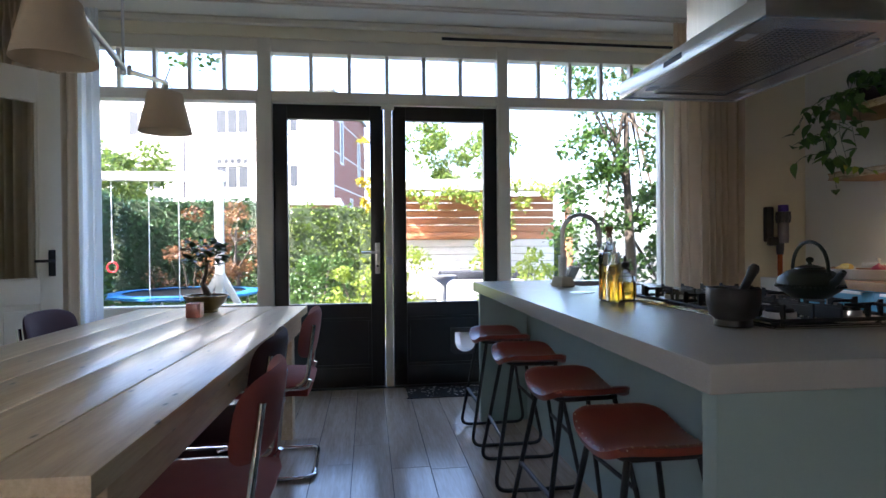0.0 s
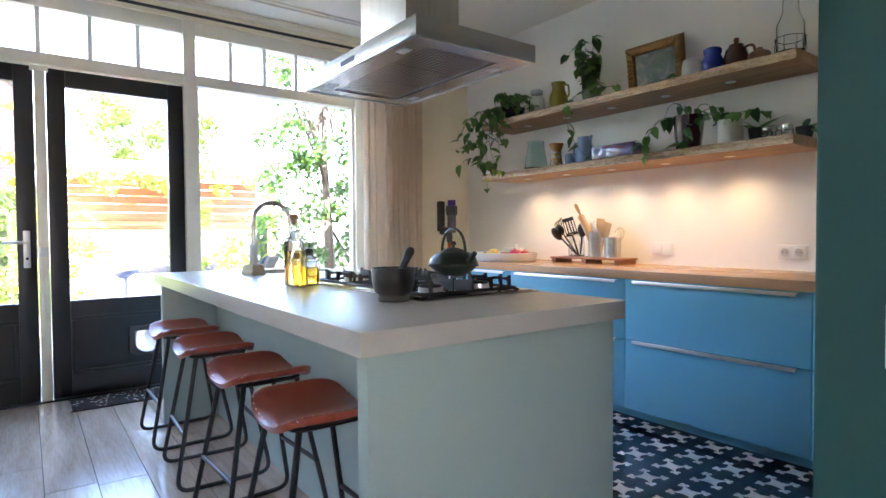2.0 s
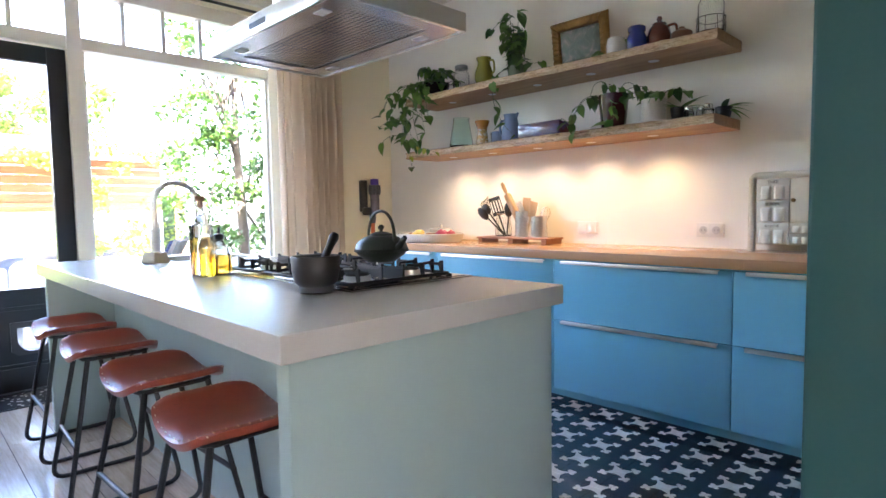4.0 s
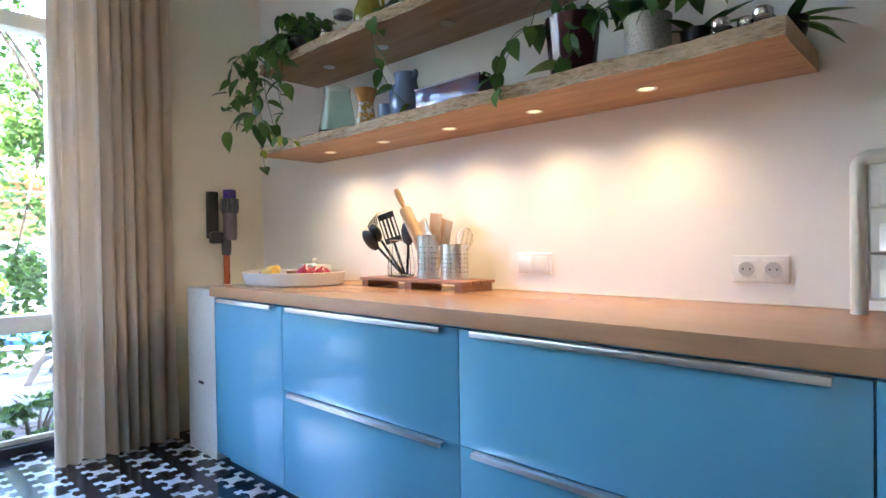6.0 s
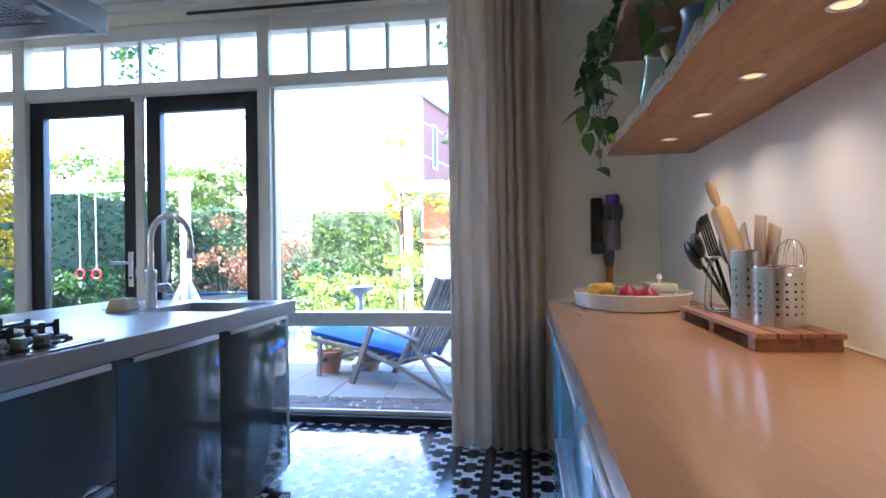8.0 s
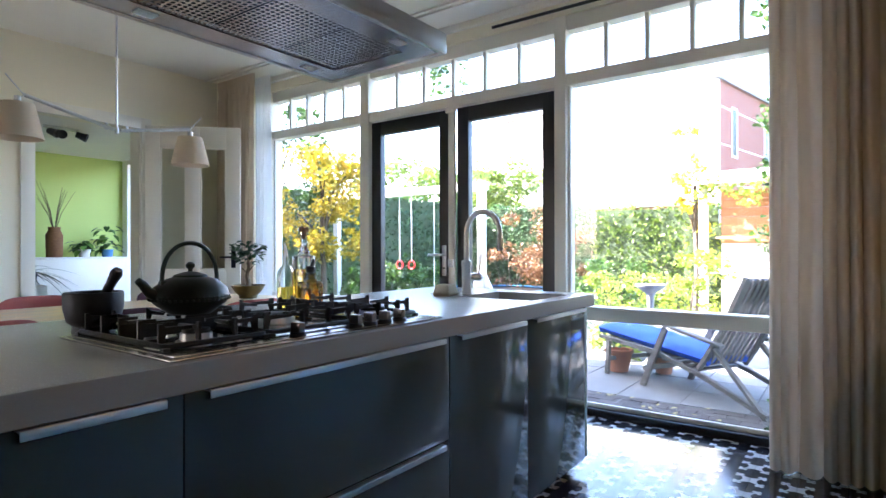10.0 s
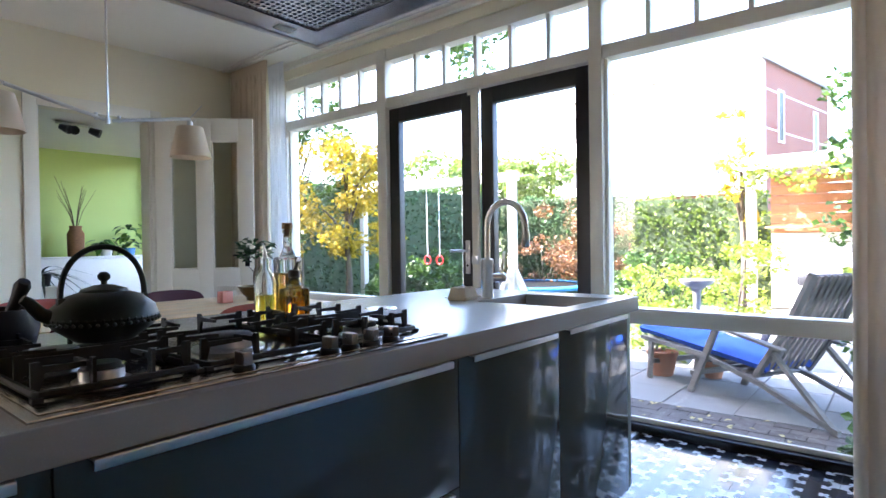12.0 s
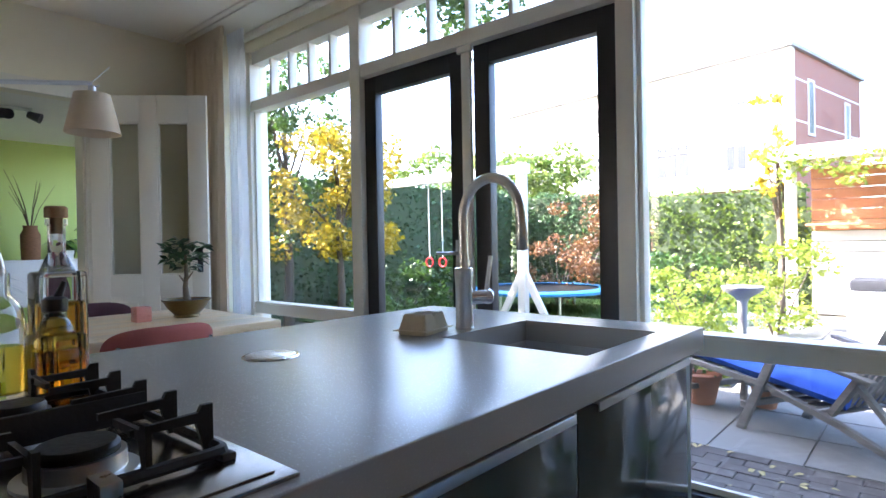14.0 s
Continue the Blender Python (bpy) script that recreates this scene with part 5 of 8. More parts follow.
for y, s, x in ((1.675, 1.0, 3.24), (1.625, 0.95, 3.28), (1.575, 1.05, 3.24)):
    sj = thing("spice_jar", at(x, y, Z), "small glass jar with a silver lid on the lower shelf", "jar", "small jars")
    part("glass", lathe([(0, 0), (0.026 * s, 0), (0.028 * s, 0.004), (0.028 * s, 0.04), (0.021 * s, 0.048), (0.019 * s, 0.048), (0.025 * s, 0.04), (0.025 * s, 0.006), (0, 0.006)], 20), CLEARGLASS, sj)
    part("lid", lathe([(0.022 * s, 0.046), (0.023 * s, 0.05), (0.023 * s, 0.062), (0.018 * s, 0.068), (0, 0.068)], 20), SILVER, sj)
ep = thing("end_plant", at(3.36, 1.54, Z), "plant with long green leaves at the end of the lower shelf", "plant")
part("pot", lathe([(0, 0), (0.035, 0), (0.045, 0.06), (0.04, 0.06), (0.038, 0.05), (0, 0.05)], 20), PLASTIC_BLACK, ep)
for a, t in ((200, 25), (185, 5), (165, 15), (120, 30), (215, -5), (150, -10)):
    o = new("leaf", STRAP)
    o.parent = ep
    o.matrix_basis = pose(0, 0, 0.05, t, 0, a) @ Matrix.Scale(0.95, 4)

# ---- worktop along the wall ----
Z = CZ
tray = thing("fruit_tray", at(3.19, 3.675, Z, 90) @ Matrix.Scale(1.1, 4), "oval off-white ceramic tray with fruit on the worktop", "tray")
part("dish", lathe([(0, 0.004), (0.225, 0), (0.235, 0.004), (0.25, 0.055), (0.244, 0.058), (0.232, 0.012), (0, 0.010)], 44, sx=1.08, sy=0.84), glaze("chalk_white_glaze", (0.62, 0.61, 0.57), 0.45, 0.1, 0.05), tray)
dish_z = CZ + 0.011
POTATO = paint("potato_skin", (0.30, 0.17, 0.08), 0.8, spread=0.2, big=20, fine=90, relief=0.2)
for x, y, r in ((3.10, 3.80, 0.036), (3.07, 3.73, 0.030), (3.15, 3.83, 0.034)):
    b = ball(r, (0, 0, r * 0.8), (1.25, 0.95, 0.8))
    for v in b.verts:
        v.co *= 1 + 0.10 * noise.noise(v.co * 30 + Vector((x, y, 0)) * 50)
    solo("potato", b, POTATO, at(x, y, dish_z + 0.002, rng.uniform(0, 180)), "brown-skinned potato on the tray", "potato", "potatoes on the tray", 80)
BANANA = paint("banana_skin", (0.72, 0.50, 0.10), 0.5, spread=0.12, big=14, fine=60, relief=0.05)
for k in range(2):
    arc = [(0.085 * math.cos(a), 0.085 * math.sin(a) * 0.9, 0.045 + 0.016 * k) for a in [0.3 + i * 0.22 for i in range(10)]]
    bn = tube(arc, 0.022, 8)
    solo("banana", bn, BANANA, at(3.11, 3.655 - 0.035 * k, dish_z + 0.001, 60 + 8 * k), "ripe yellow banana on the tray", "banana", "bananas on the tray", 80)
ONION = paint("red_onion_skin", (0.34, 0.02, 0.07), 0.35, spread=0.25, big=16, fine=60, relief=0.05)
for x, y, r in ((3.15, 3.51, 0.046), (3.22, 3.47, 0.042), (3.23, 3.55, 0.040)):
    solo("red_onion", lathe([(0, 0), (r * 0.55, 0.10 * r), (r * 0.92, 0.45 * r), (r, 0.85 * r), (r * 0.90, 1.25 * r), (r * 0.60, 1.60 * r), (r * 0.22, 1.76 * r), (r * 0.10, 1.95 * r), (0, 1.97 * r)], 20), ONION, at(x, y, dish_z), "shiny red onion on the tray", "onion", "onions on the tray", 80)
solo("tomato", ball(0.024, (0, 0, 0.021), (1, 1, 0.88)), paint("tomato_red", (0.55, 0.03, 0.015), 0.25, spread=0.1), at(3.08, 3.555, dish_z), "small red tomato on the tray", "tomato", smooth=80)
bd = thing("wooden_box", at(3.20, 3.62, dish_z), "small brown wooden box on the tray", "box")
part("box", B(-0.05, 0.05, -0.06, 0.06, 0, 0.055, 0.004), timber("box_wood", (0.20, 0.10, 0.05), (0.34, 0.19, 0.10), "x"), bd)
bt = thing("butter_dish", at(3.30, 3.66, dish_z), "white lidded butter dish on the tray", "butter dish")
part("base", B(-0.05, 0.05, -0.075, 0.075, 0, 0.05, 0.01), WHITE_CERAMIC, bt)
part("lid", B(-0.054, 0.054, -0.079, 0.079, 0.05, 0.085, 0.012), WHITE_CERAMIC, bt)
part("knob", lathe([(0.006, 0.084), (0.006, 0.095), (0.013, 0.103), (0.010, 0.116), (0, 0.119)], 16), WHITE_CERAMIC, bt)

pal = thing("mini_pallet", at(3.37, 2.935, Z), "small wooden pallet stand on the worktop", "pallet")
PALW = timber("pallet_wood", (0.24, 0.10, 0.05), (0.42, 0.22, 0.13), "y", 0.6, vary=0.15)
for i in range(4):
    x = -0.095 + 0.0485 * i
    part("slat", B(x, x + 0.043, -0.32, 0.32, 0.030, 0.042, 0.001), PALW, pal)
for y in (-0.305, -0.02, 0.265):
    part("block", B(-0.093, 0.093, y, y + 0.04, 0, 0.0295, 0.001), PALW, pal)
PZ = Z + 0.0425


def utensil_tin(x, y, r, h, label):
    """Steel pot with rows of round holes."""
    c = thing("utensil_pot", at(x, y, PZ), label, "utensil pot", "utensil pots")
    bm = bmesh.new()
    n, rows = 36, 16
    vs = [[bm.verts.new((r * math.cos(2 * math.pi * i / n), r * math.sin(2 * math.pi * i / n), h * j / rows)) for i in range(n)] for j in range(rows + 1)]
    for j in range(rows):
        for i in range(n):
            k = (i + 1) % n
            if 3 <= j <= rows - 4 and j % 2 == 1 and i % 2 == 0 and (i // 2) % 6 != 5:
                o = [vs[j][i], vs[j][k], vs[j + 1][k], vs[j + 1][i]]
                cen = sum((q.co for q in o), Vector()) / 4
                h4 = [bm.verts.new(cen + (q.co - cen) * 0.62) for q in o]
                for q in range(4):
                    bm.faces.new((o[q], o[(q + 1) % 4], h4[(q + 1) % 4], h4[q]))
            else:
                bm.faces.new((vs[j][i], vs[j][k], vs[j + 1][k], vs[j + 1][i]))
    bmesh.ops.recalc_face_normals(bm, faces=bm.faces[:])
    part("wall", bm, STEEL, c, smooth=50)
    part("liner", lathe([(0, 0.002), (r * 0.93, 0.002), (r * 0.93, h - 0.004)], 28), paint("dark_liner", (0.03, 0.03, 0.032), 0.5, 0.3) if x else STEEL, c)
    part("rim", tube([(r * math.cos(i * math.pi / 16), r * math.sin(i * math.pi / 16), h) for i in range(32)], 0.0022, 6, True), CHROME, c)
    return c


utensil_tin(3.37, 2.905, 0.047, 0.185, "tall perforated steel utensil pot on the pallet")
utensil_tin(3.385, 2.765, 0.058, 0.145, "short perforated steel utensil pot on the pallet")
gj = thing("glass_utensil_jar", at(3.36, 3.065, PZ), "faceted clear glass jar holding black utensils", "jar")
part("glass", lathe([(0, 0.004), (0.055, 0.004), (0.062, 0.012), (0.062, 0.05), (0.05, 0.155), (0.054, 0.165), (0.050, 0.165), (0.046, 0.155), (0.057, 0.05), (0.056, 0.014), (0, 0.010)], 12), CLEARGLASS, gj, smooth=0)
part("rim", tube([(0.053 * math.cos(i * math.pi / 12), 0.053 * math.sin(i * math.pi / 12), 0.166) for i in range(24)], 0.003, 6, True), SILVER, gj)


def utensil(name, m, label, head, material, length=0.26, r=0.006):
    u = thing(name, m, label, name.replace("_", " "), "kitchen utensils")
    part("handle", tube([(0, 0, 0), (0, 0, length)], r, 8), material, u)
    part("head", moved(head, pose(0, 0, length) @ Matrix.Scale(1.3, 4)), material, u)
    return u


def slotted():
    bm = perforated(-0.043, 0.043, 0.0, 0.107, 4, 1, 0.62)
    bmesh.ops.remove_doubles(bm, verts=bm.verts[:], dist=1e-5)
    bmesh.ops.solidify(bm, geom=bm.faces[:], thickness=0.003)
    return moved(bm, pose(0, 0, 0, 90))


def spoon():
    return ball(0.036, (0, 0.004, 0.040), (0.9, 0.35, 1.25))


def spaghetti():
    claws = [tube([(-0.03 + 0.012 * i, 0, 0.05), (-0.034 + 0.0135 * i, -0.012, 0.08), (-0.034 + 0.0135 * i, -0.03, 0.092)], 0.003, 5) for i in range(6)]
    return join(ball(0.032, (0, 0.004, 0.035), (1, 0.4, 1.1)), *claws)


jx, jy = 3.36, 3.065
utensil("spatula", pose(jx + 0.015, jy - 0.005, PZ + 0.012, -13, -4, 90) @ pose(0, 0, 0, 0, 15, 0), "black slotted spatula in the glass jar", slotted(), PLASTIC_BLACK, 0.150)
utensil("pasta_server", pose(jx + 0.02, jy + 0.01, PZ + 0.012, -18, -6, 90) @ pose(0, 0, 0, 0, 36, 0), "black pasta server in the glass jar", spaghetti(), PLASTIC_BLACK, 0.185)
utensil("serving_spoon", pose(jx + 0.015, jy + 0.01, PZ + 0.012, -22, -4, 90) @ pose(0, 0, 0, 0, 44, 0), "black serving spoon in the glass jar", spoon(), PLASTIC_BLACK, 0.170)
utensil("ladle", pose(jx + 0.02, jy - 0.015, PZ + 0.012, -10, -5, 90) @ pose(0, 0, 0, 0, -10, 0), "black ladle in the glass jar", spoon(), PLASTIC_BLACK, 0.145)
PALEWOOD = timber("beech", (0.50, 0.33, 0.18), (0.66, 0.48, 0.30), "z", 0.55, vary=0.08)
rp_ = thing("rolling_pin", pose(3.38, 2.885, PZ + 0.03, -12, -2, 90) @ pose(0, 0, 0, 0, 24, 0), "pale beech rolling pin in the tall pot", "rolling pin", "kitchen utensils")
part("barrel", lathe([(0, 0.03), (0.022, 0.03), (0.027, 0.04), (0.027, 0.295), (0.021, 0.305), (0, 0.305)], 20), PALEWOOD, rp_)
part("handle", lathe([(0.008, 0.30), (0.008, 0.315), (0.0125, 0.335), (0.014, 0.375), (0.009, 0.395), (0, 0.397)], 16), PALEWOOD, rp_)
for dx, dy, tilt, hh in ((0.015, -0.01, -6, 0.27), (0.03, -0.02, -16, 0.25)):
    w = thing("wooden_spatula", pose(3.37 + dx, 2.905 + dy, PZ + 0.01, 0, 0, 90) @ pose(0, 0, 0, 0, tilt, 0), "flat beech spatula in the tall pot", "spatula", "kitchen utensils")
    part("handle", tube([(0, 0, 0), (0, 0, hh - 0.08)], 0.006, 8), PALEWOOD, w)
    part("head", B(-0.034, 0.034, -0.003, 0.003, hh - 0.12, hh, 0.0025), PALEWOOD, w)
gr = thing("grater", pose(3.36, 2.83, PZ + 0.05, 0, -6, 90) @ pose(0, 0, 0, 0, 34, 0), "flat steel hand grater leaning in the short pot", "grater", "kitchen utensils")
part("plate", perforated(-0.025, 0.025, 0.0, 0.15, 8, 22, 0.4), STEEL, gr, smooth=0, at=pose(0, 0, 0.07, 90))
part("handle", tube([(-0.027, 0, 0.0), (-0.027, 0, 0.225), (0.027, 0, 0.225), (0.027, 0, 0.0)], 0.003, 6), STEEL, gr)
wh = thing("whisk", pose(3.39, 2.755, PZ + 0.02, 0, 0, 90) @ pose(0, 0, 0, 0, -16, 0), "steel wire whisk in the short pot", "whisk", "kitchen utensils")
part("handle", tube([(0, 0, 0), (0, 0, 0.10)], 0.007, 8), STEEL, wh)
for k in range(5):
    a = k * math.pi / 5
    part("wire", tube([(0.034 * math.sin(t) * math.cos(a), 0.034 * math.sin(t) * math.sin(a), 0.15 - 0.055 * math.cos(t) * (1 if t < 1.57 else 0.9)) for t in [i * math.pi / 10 for i in range(11)]] + [(0.034 * math.sin(t) * math.cos(a), 0.034 * math.sin(t) * math.sin(a), 0.15 - 0.05 * math.cos(t)) for t in [math.pi + i * math.pi / 10 for i in range(1, 11)]], 0.001, 4), CHROME, wh)


# ---- switches and sockets ----
def wall_plate(name, m, label, socket):
    """Double white plate, 151 x 81 mm; local x along the wall, z up, y out of the wall."""
    p = thing(name, m, label, name.replace("_", " "))
    part("plate", B(-0.0755, 0.0755, 0.0, 0.010, -0.0405, 0.0405, 0.004, 3), PLASTIC_WHITE, p)
    for s in (-1, 1):
        if socket:
            part("insert", B(s * 0.0355 - 0.0275, s * 0.0355 + 0.0275, 0.009, 0.0125, -0.0275, 0.0275, 0.002), PLASTIC_WHITE, p)
            # no cut recess: grey disc and black dots carry its shade as colour
            w = part("well", moved(lathe([(0.0225, 0.0), (0.0215, 0.0012), (0.0200, 0.0012), (0.0200, 0.0003), (0.0, 0.0003)], 24), pose(s * 0.0355, 0.0128, 0, -90)), paint("recess_shade_grey", (0.55, 0.54, 0.52), 0.4), p)
            for h in (-1, 1):
                part("pin_hole_dot", moved(lathe([(0.0028, 0.0), (0, 0.0)], 10), pose(s * 0.0355 + h * 0.0095, 0.0134, 0, -90)), PLASTIC_BLACK, w)
        else:
            part("rocker", moved(B(-0.027, 0.027, -0.003, 0.003, -0.027, 0.027, 0.0015), pose(s * 0.0345, 0.0115, 0, 3)), PLASTIC_WHITE, p)
    return p


wall_plate("light_switch", pose(XE, 2.4415, 1.022, 0, 0, 90), "double white light switch on the kitchen wall", False)
wall_plate("power_socket", pose(XE, 1.648, 1.016, 0, 0, 90), "double white power socket on the kitchen wall", True)
wall_plate("light_switch", pose(0.88, 0.423, 1.012, 0, 0, 90), "double white light switch on the teal wall", False)

# ---- enamel storage cabinet with lettered drawers ----
EN = paint("cream_enamel", (0.66, 0.63, 0.52), 0.35, spread=0.06, big=10, fine=60, relief=0.03)
ENW = paint("white_glass_drawer", (0.68, 0.69, 0.64), 0.22, spread=0.05, relief=0.02)
INK = paint("black_lettering", (0.03, 0.03, 0.03), 0.6)
sc = thing("spice_cabinet", at(3.40, 1.42, CZ), "old cream enamel cabinet with lettered glass drawers", "storage cabinet")
# local: y runs away from the camera's first view (negative), x is the depth
part("side_post", tube(rounded([(0, -0.02, 0.0), (0, -0.02, 0.395), (0, -0.75, 0.395), (0, -0.75, 0.0)], 0.03), 0.019, 12), EN, sc)
part("body", B(0.0, 0.088, -0.745, -0.03, 0.035, 0.385, 0.003), EN, sc)


def scoop_drawer(y0, y1, z0, z1, word):
    d = part("drawer", B(-0.016, 0.0, y1, y0, z0, z1, 0.003), ENW, sc, "white pressed-glass drawer")
    w, h = y0 - y1, z1 - z0
    for s in (-0.5, 0.5):
        def cup(u, v, s=s):
            a, b = u * 2 - 1, v
            return (-0.017 - 0.020 * max(0, 1 - a * a) ** 0.5 * (1 - b) ** 0.6, (y0 + y1) / 2 + s * w * 0.42 + a * w * 0.17, z0 + 0.006 + b * h * 0.62)
        part("scoop", grid_sheet(cup, 10, 6, 0.002), ENW, d)
    if word:
        cu = bpy.data.curves.new("lettering", "FONT")
        cu.body, cu.size, cu.align_x, cu.extrude = word, h * 0.20, "CENTER", 0.0004
        t = new("lettering", cu)
        t.matrix_basis = pose(-0.0165, (y0 + y1) / 2, z1 - h * 0.22, 90, 0, -90)
        bpy.context.view_layer.update()
        me = bpy.data.meshes.new_from_object(t.evaluated_get(bpy.context.evaluated_depsgraph_get()))
        bpy.data.objects.remove(t)
        me.materials.clear()
        me.materials.append(INK)
        o = new("lettering", me)
        o.parent = d
        o.matrix_basis = pose(-0.0168, (y0 + y1) / 2, z1 - h * 0.22, 90, 0, -90)
    return d


for i, word in enumerate(("KOFFIE", "SUIKER", "THEE")):
    scoop_drawer(-0.045, -0.195, 0.042 + 0.113 * i, 0.150 + 0.113 * i, word)
for i in range(2):
    scoop_drawer(-0.20, -0.30, 0.042 + 0.055 * i, 0.093 + 0.055 * i, "")
    scoop_drawer(-0.305, -0.405, 0.042 + 0.055 * i, 0.093 + 0.055 * i, "")
part("door", B(-0.012, 0.0, -0.50, -0.20, 0.158, 0.376, 0.003), EN, sc)
part("knob", lathe([(0, 0), (0.006, 0), (0.011, 0.008), (0.009, 0.016), (0, 0.018)], 14), paint("brass_knob", (0.20, 0.13, 0.05), 0.4, 0.8), sc, "small brass knob", at=pose(-0.012, -0.215, 0.265, 0, -90))

# ---- things on the island ----
Z = IZ
STONE = paint("dark_granite", (0.018, 0.016, 0.015), 0.5, spread=0.45, big=30, fine=160, relief=0.2)
mor = thing("mortar", at(1.03, 1.87, Z) @ Matrix.Scale(0.9, 4), "dark granite mortar and pestle on the worktop", "mortar")
part("bowl", lathe([(0, 0), (0.055, 0), (0.058, 0.004), (0.055, 0.022), (0.070, 0.035), (0.079, 0.075), (0.080, 0.118), (0.077, 0.122), (0.066, 0.122), (0.062, 0.10), (0.045, 0.05), (0, 0.04)], 36), STONE, mor)
pes = thing("pestle", pose(1.03, 1.87, Z + 0.045, 0, 36, 15) @ Matrix.Scale(0.92, 4), "dark granite pestle standing in the mortar", "pestle")
part("rod", lathe([(0, 0), (0.016, 0.004), (0.019, 0.02), (0.013, 0.06), (0.013, 0.12), (0.017, 0.155), (0.012, 0.168), (0, 0.17)], 18), STONE, pes)

IRON = paint("dark_green_cast_iron", (0.024, 0.032, 0.024), 0.42, 0.3, spread=0.3, big=14, fine=120, relief=0.1)
ket = thing("cast_iron_teapot", at(1.35, 1.96, Z + 0.0645, -90) @ Matrix.Scale(0.88, 4), "dark green hobnail cast iron teapot on the hob", "teapot")
kprof = [(0, 0), (0.055, 0), (0.06, 0.004), (0.095, 0.03), (0.105, 0.05), (0.098, 0.072), (0.07, 0.095), (0.045, 0.103), (0, 0.104)]
part("body", lathe(kprof, 40), IRON, ket)
studs = []
for j in range(7):
    t = j / 6
    z = 0.042 + 0.05 * t
    r = 0.1045 - 0.042 * t ** 1.6
    nn_ = int(46 * r / 0.105)
    for i in range(nn_):
        a = 2 * math.pi * (i + 0.5 * (j % 2)) / nn_
        studs.append(ball(0.0045, (r * math.cos(a), r * math.sin(a), z), sub=1))
tagged(part("hobnail_relief", join(*studs), IRON, ket, smooth=80), kind="stuff")
part("lid", lathe([(0.046, 0.102), (0.044, 0.108), (0.02, 0.116), (0.006, 0.118), (0.006, 0.124), (0.012, 0.130), (0.012, 0.138), (0.006, 0.144), (0, 0.145)], 28), IRON, ket)
part("spout", tube([(0.085, 0, 0.05), (0.115, 0, 0.065), (0.135, 0, 0.09), (0.146, 0, 0.098)], 0.016, 10, taper=0.009), IRON, ket)
part("handle", tube([(0.082 * math.cos(a), 0.0, 0.078 + 0.120 * math.sin(a) ** 0.75) for a in [i * math.pi / 18 for i in range(19)]], 0.006, 8), IRON, ket)
for s in (-1, 1):
    part("lug", B(s * 0.080 - 0.008, s * 0.080 + 0.008, -0.008, 0.008, 0.07, 0.094, 0.003), IRON, ket)

OIL = clear("golden_oil", (0.92, 0.52, 0.06), 0.0, 1.47)
OIL2 = clear("pale_oil", (0.93, 0.72, 0.10), 0.0, 1.47)
CORK = paint("cork", (0.36, 0.20, 0.09), 0.85, spread=0.25, big=30, fine=160, relief=0.3)


def square_bottle(name, x, y, half, h, neck, fill, oil, label, rz=0):
    b = thing(name, at(x, y, Z, rz), label, "bottle", "oil bottles")
    bm = B(-half, half, -half, half, 0.0, h, half * 0.30, 3)
    part("glass", bm, CLEARGLASS, b)
    part("neck", lathe([(half * 0.80, h - 0.003), (half * 0.55, h + 0.018), (0.013, h + 0.03), (0.013, h + neck), (0.016, h + neck + 0.002), (0.016, h + neck + 0.012), (0.010, h + neck + 0.012), (0.010, h + 0.03)], 24), CLEARGLASS, b)
    part("oil", B(-half + 0.004, half - 0.004, -half + 0.004, half - 0.004, 0.006, fill, half * 0.25, 3), oil, b, "golden oil in the bottle")
    return b


tb = square_bottle("oil_bottle", 0.99, 2.62, 0.034, 0.20, 0.075, 0.15, OIL, "tall square glass bottle of golden oil with a cork", 8)
part("stopper", lathe([(0.0095, 0.262), (0.0095, 0.288), (0.017, 0.289), (0.017, 0.305), (0.014, 0.308), (0, 0.308)], 20), CORK, tb, "cork stopper")
sb = square_bottle("oil_bottle", 1.05, 2.60, 0.035, 0.105, 0.022, 0.08, OIL, "short square glass bottle of golden oil with a pourer", 4)
part("pourer", tube([(0, 0, 0.13), (0, 0, 0.15), (0.006, 0.012, 0.185)], 0.010, 10, taper=0.004), PLASTIC_BLACK, sb, "black pourer")
part("pourer_collar", lathe([(0.013, 0.137), (0.018, 0.140), (0.018, 0.158), (0.012, 0.162), (0, 0.162)], 18), PLASTIC_BLACK, sb)
cb = thing("glass_cruet", at(0.978, 2.545, Z), "round clear glass cruet half full of pale oil", "bottle", "oil bottles")
part("glass", lathe([(0, 0.003), (0.030, 0.003), (0.033, 0.008), (0.033, 0.12), (0.028, 0.145), (0.013, 0.165), (0.013, 0.20), (0.010, 0.20), (0.010, 0.165), (0.025, 0.143), (0.030, 0.12), (0.030, 0.010), (0, 0.007)], 26), CLEARGLASS, cb)
part("oil", lathe([(0, 0.008), (0.0290, 0.011), (0.0290, 0.085), (0, 0.085)], 26), OIL2, cb, "pale oil in the cruet")
part("pourer", tube([(0, 0, 0.195), (0, 0, 0.215), (-0.004, -0.004, 0.245)], 0.009, 10, taper=0.0035), STEEL, cb, "steel pourer")

egg = thing("egg_box", at(1.072, 3.425, Z, 12) @ Matrix.Scale(0.82, 4), "small beige pulp egg box with a label", "egg box")
PULP = paint("beige_pulp", (0.55, 0.49, 0.36), 0.9, spread=0.08, big=20, fine=140, relief=0.35)
part("tray", join(B(-0.050, 0.050, -0.073, 0.073, 0, 0.012, 0.004), B(-0.062, 0.062, -0.085, 0.085, 0.012, 0.016, 0.0015)), PULP, egg)


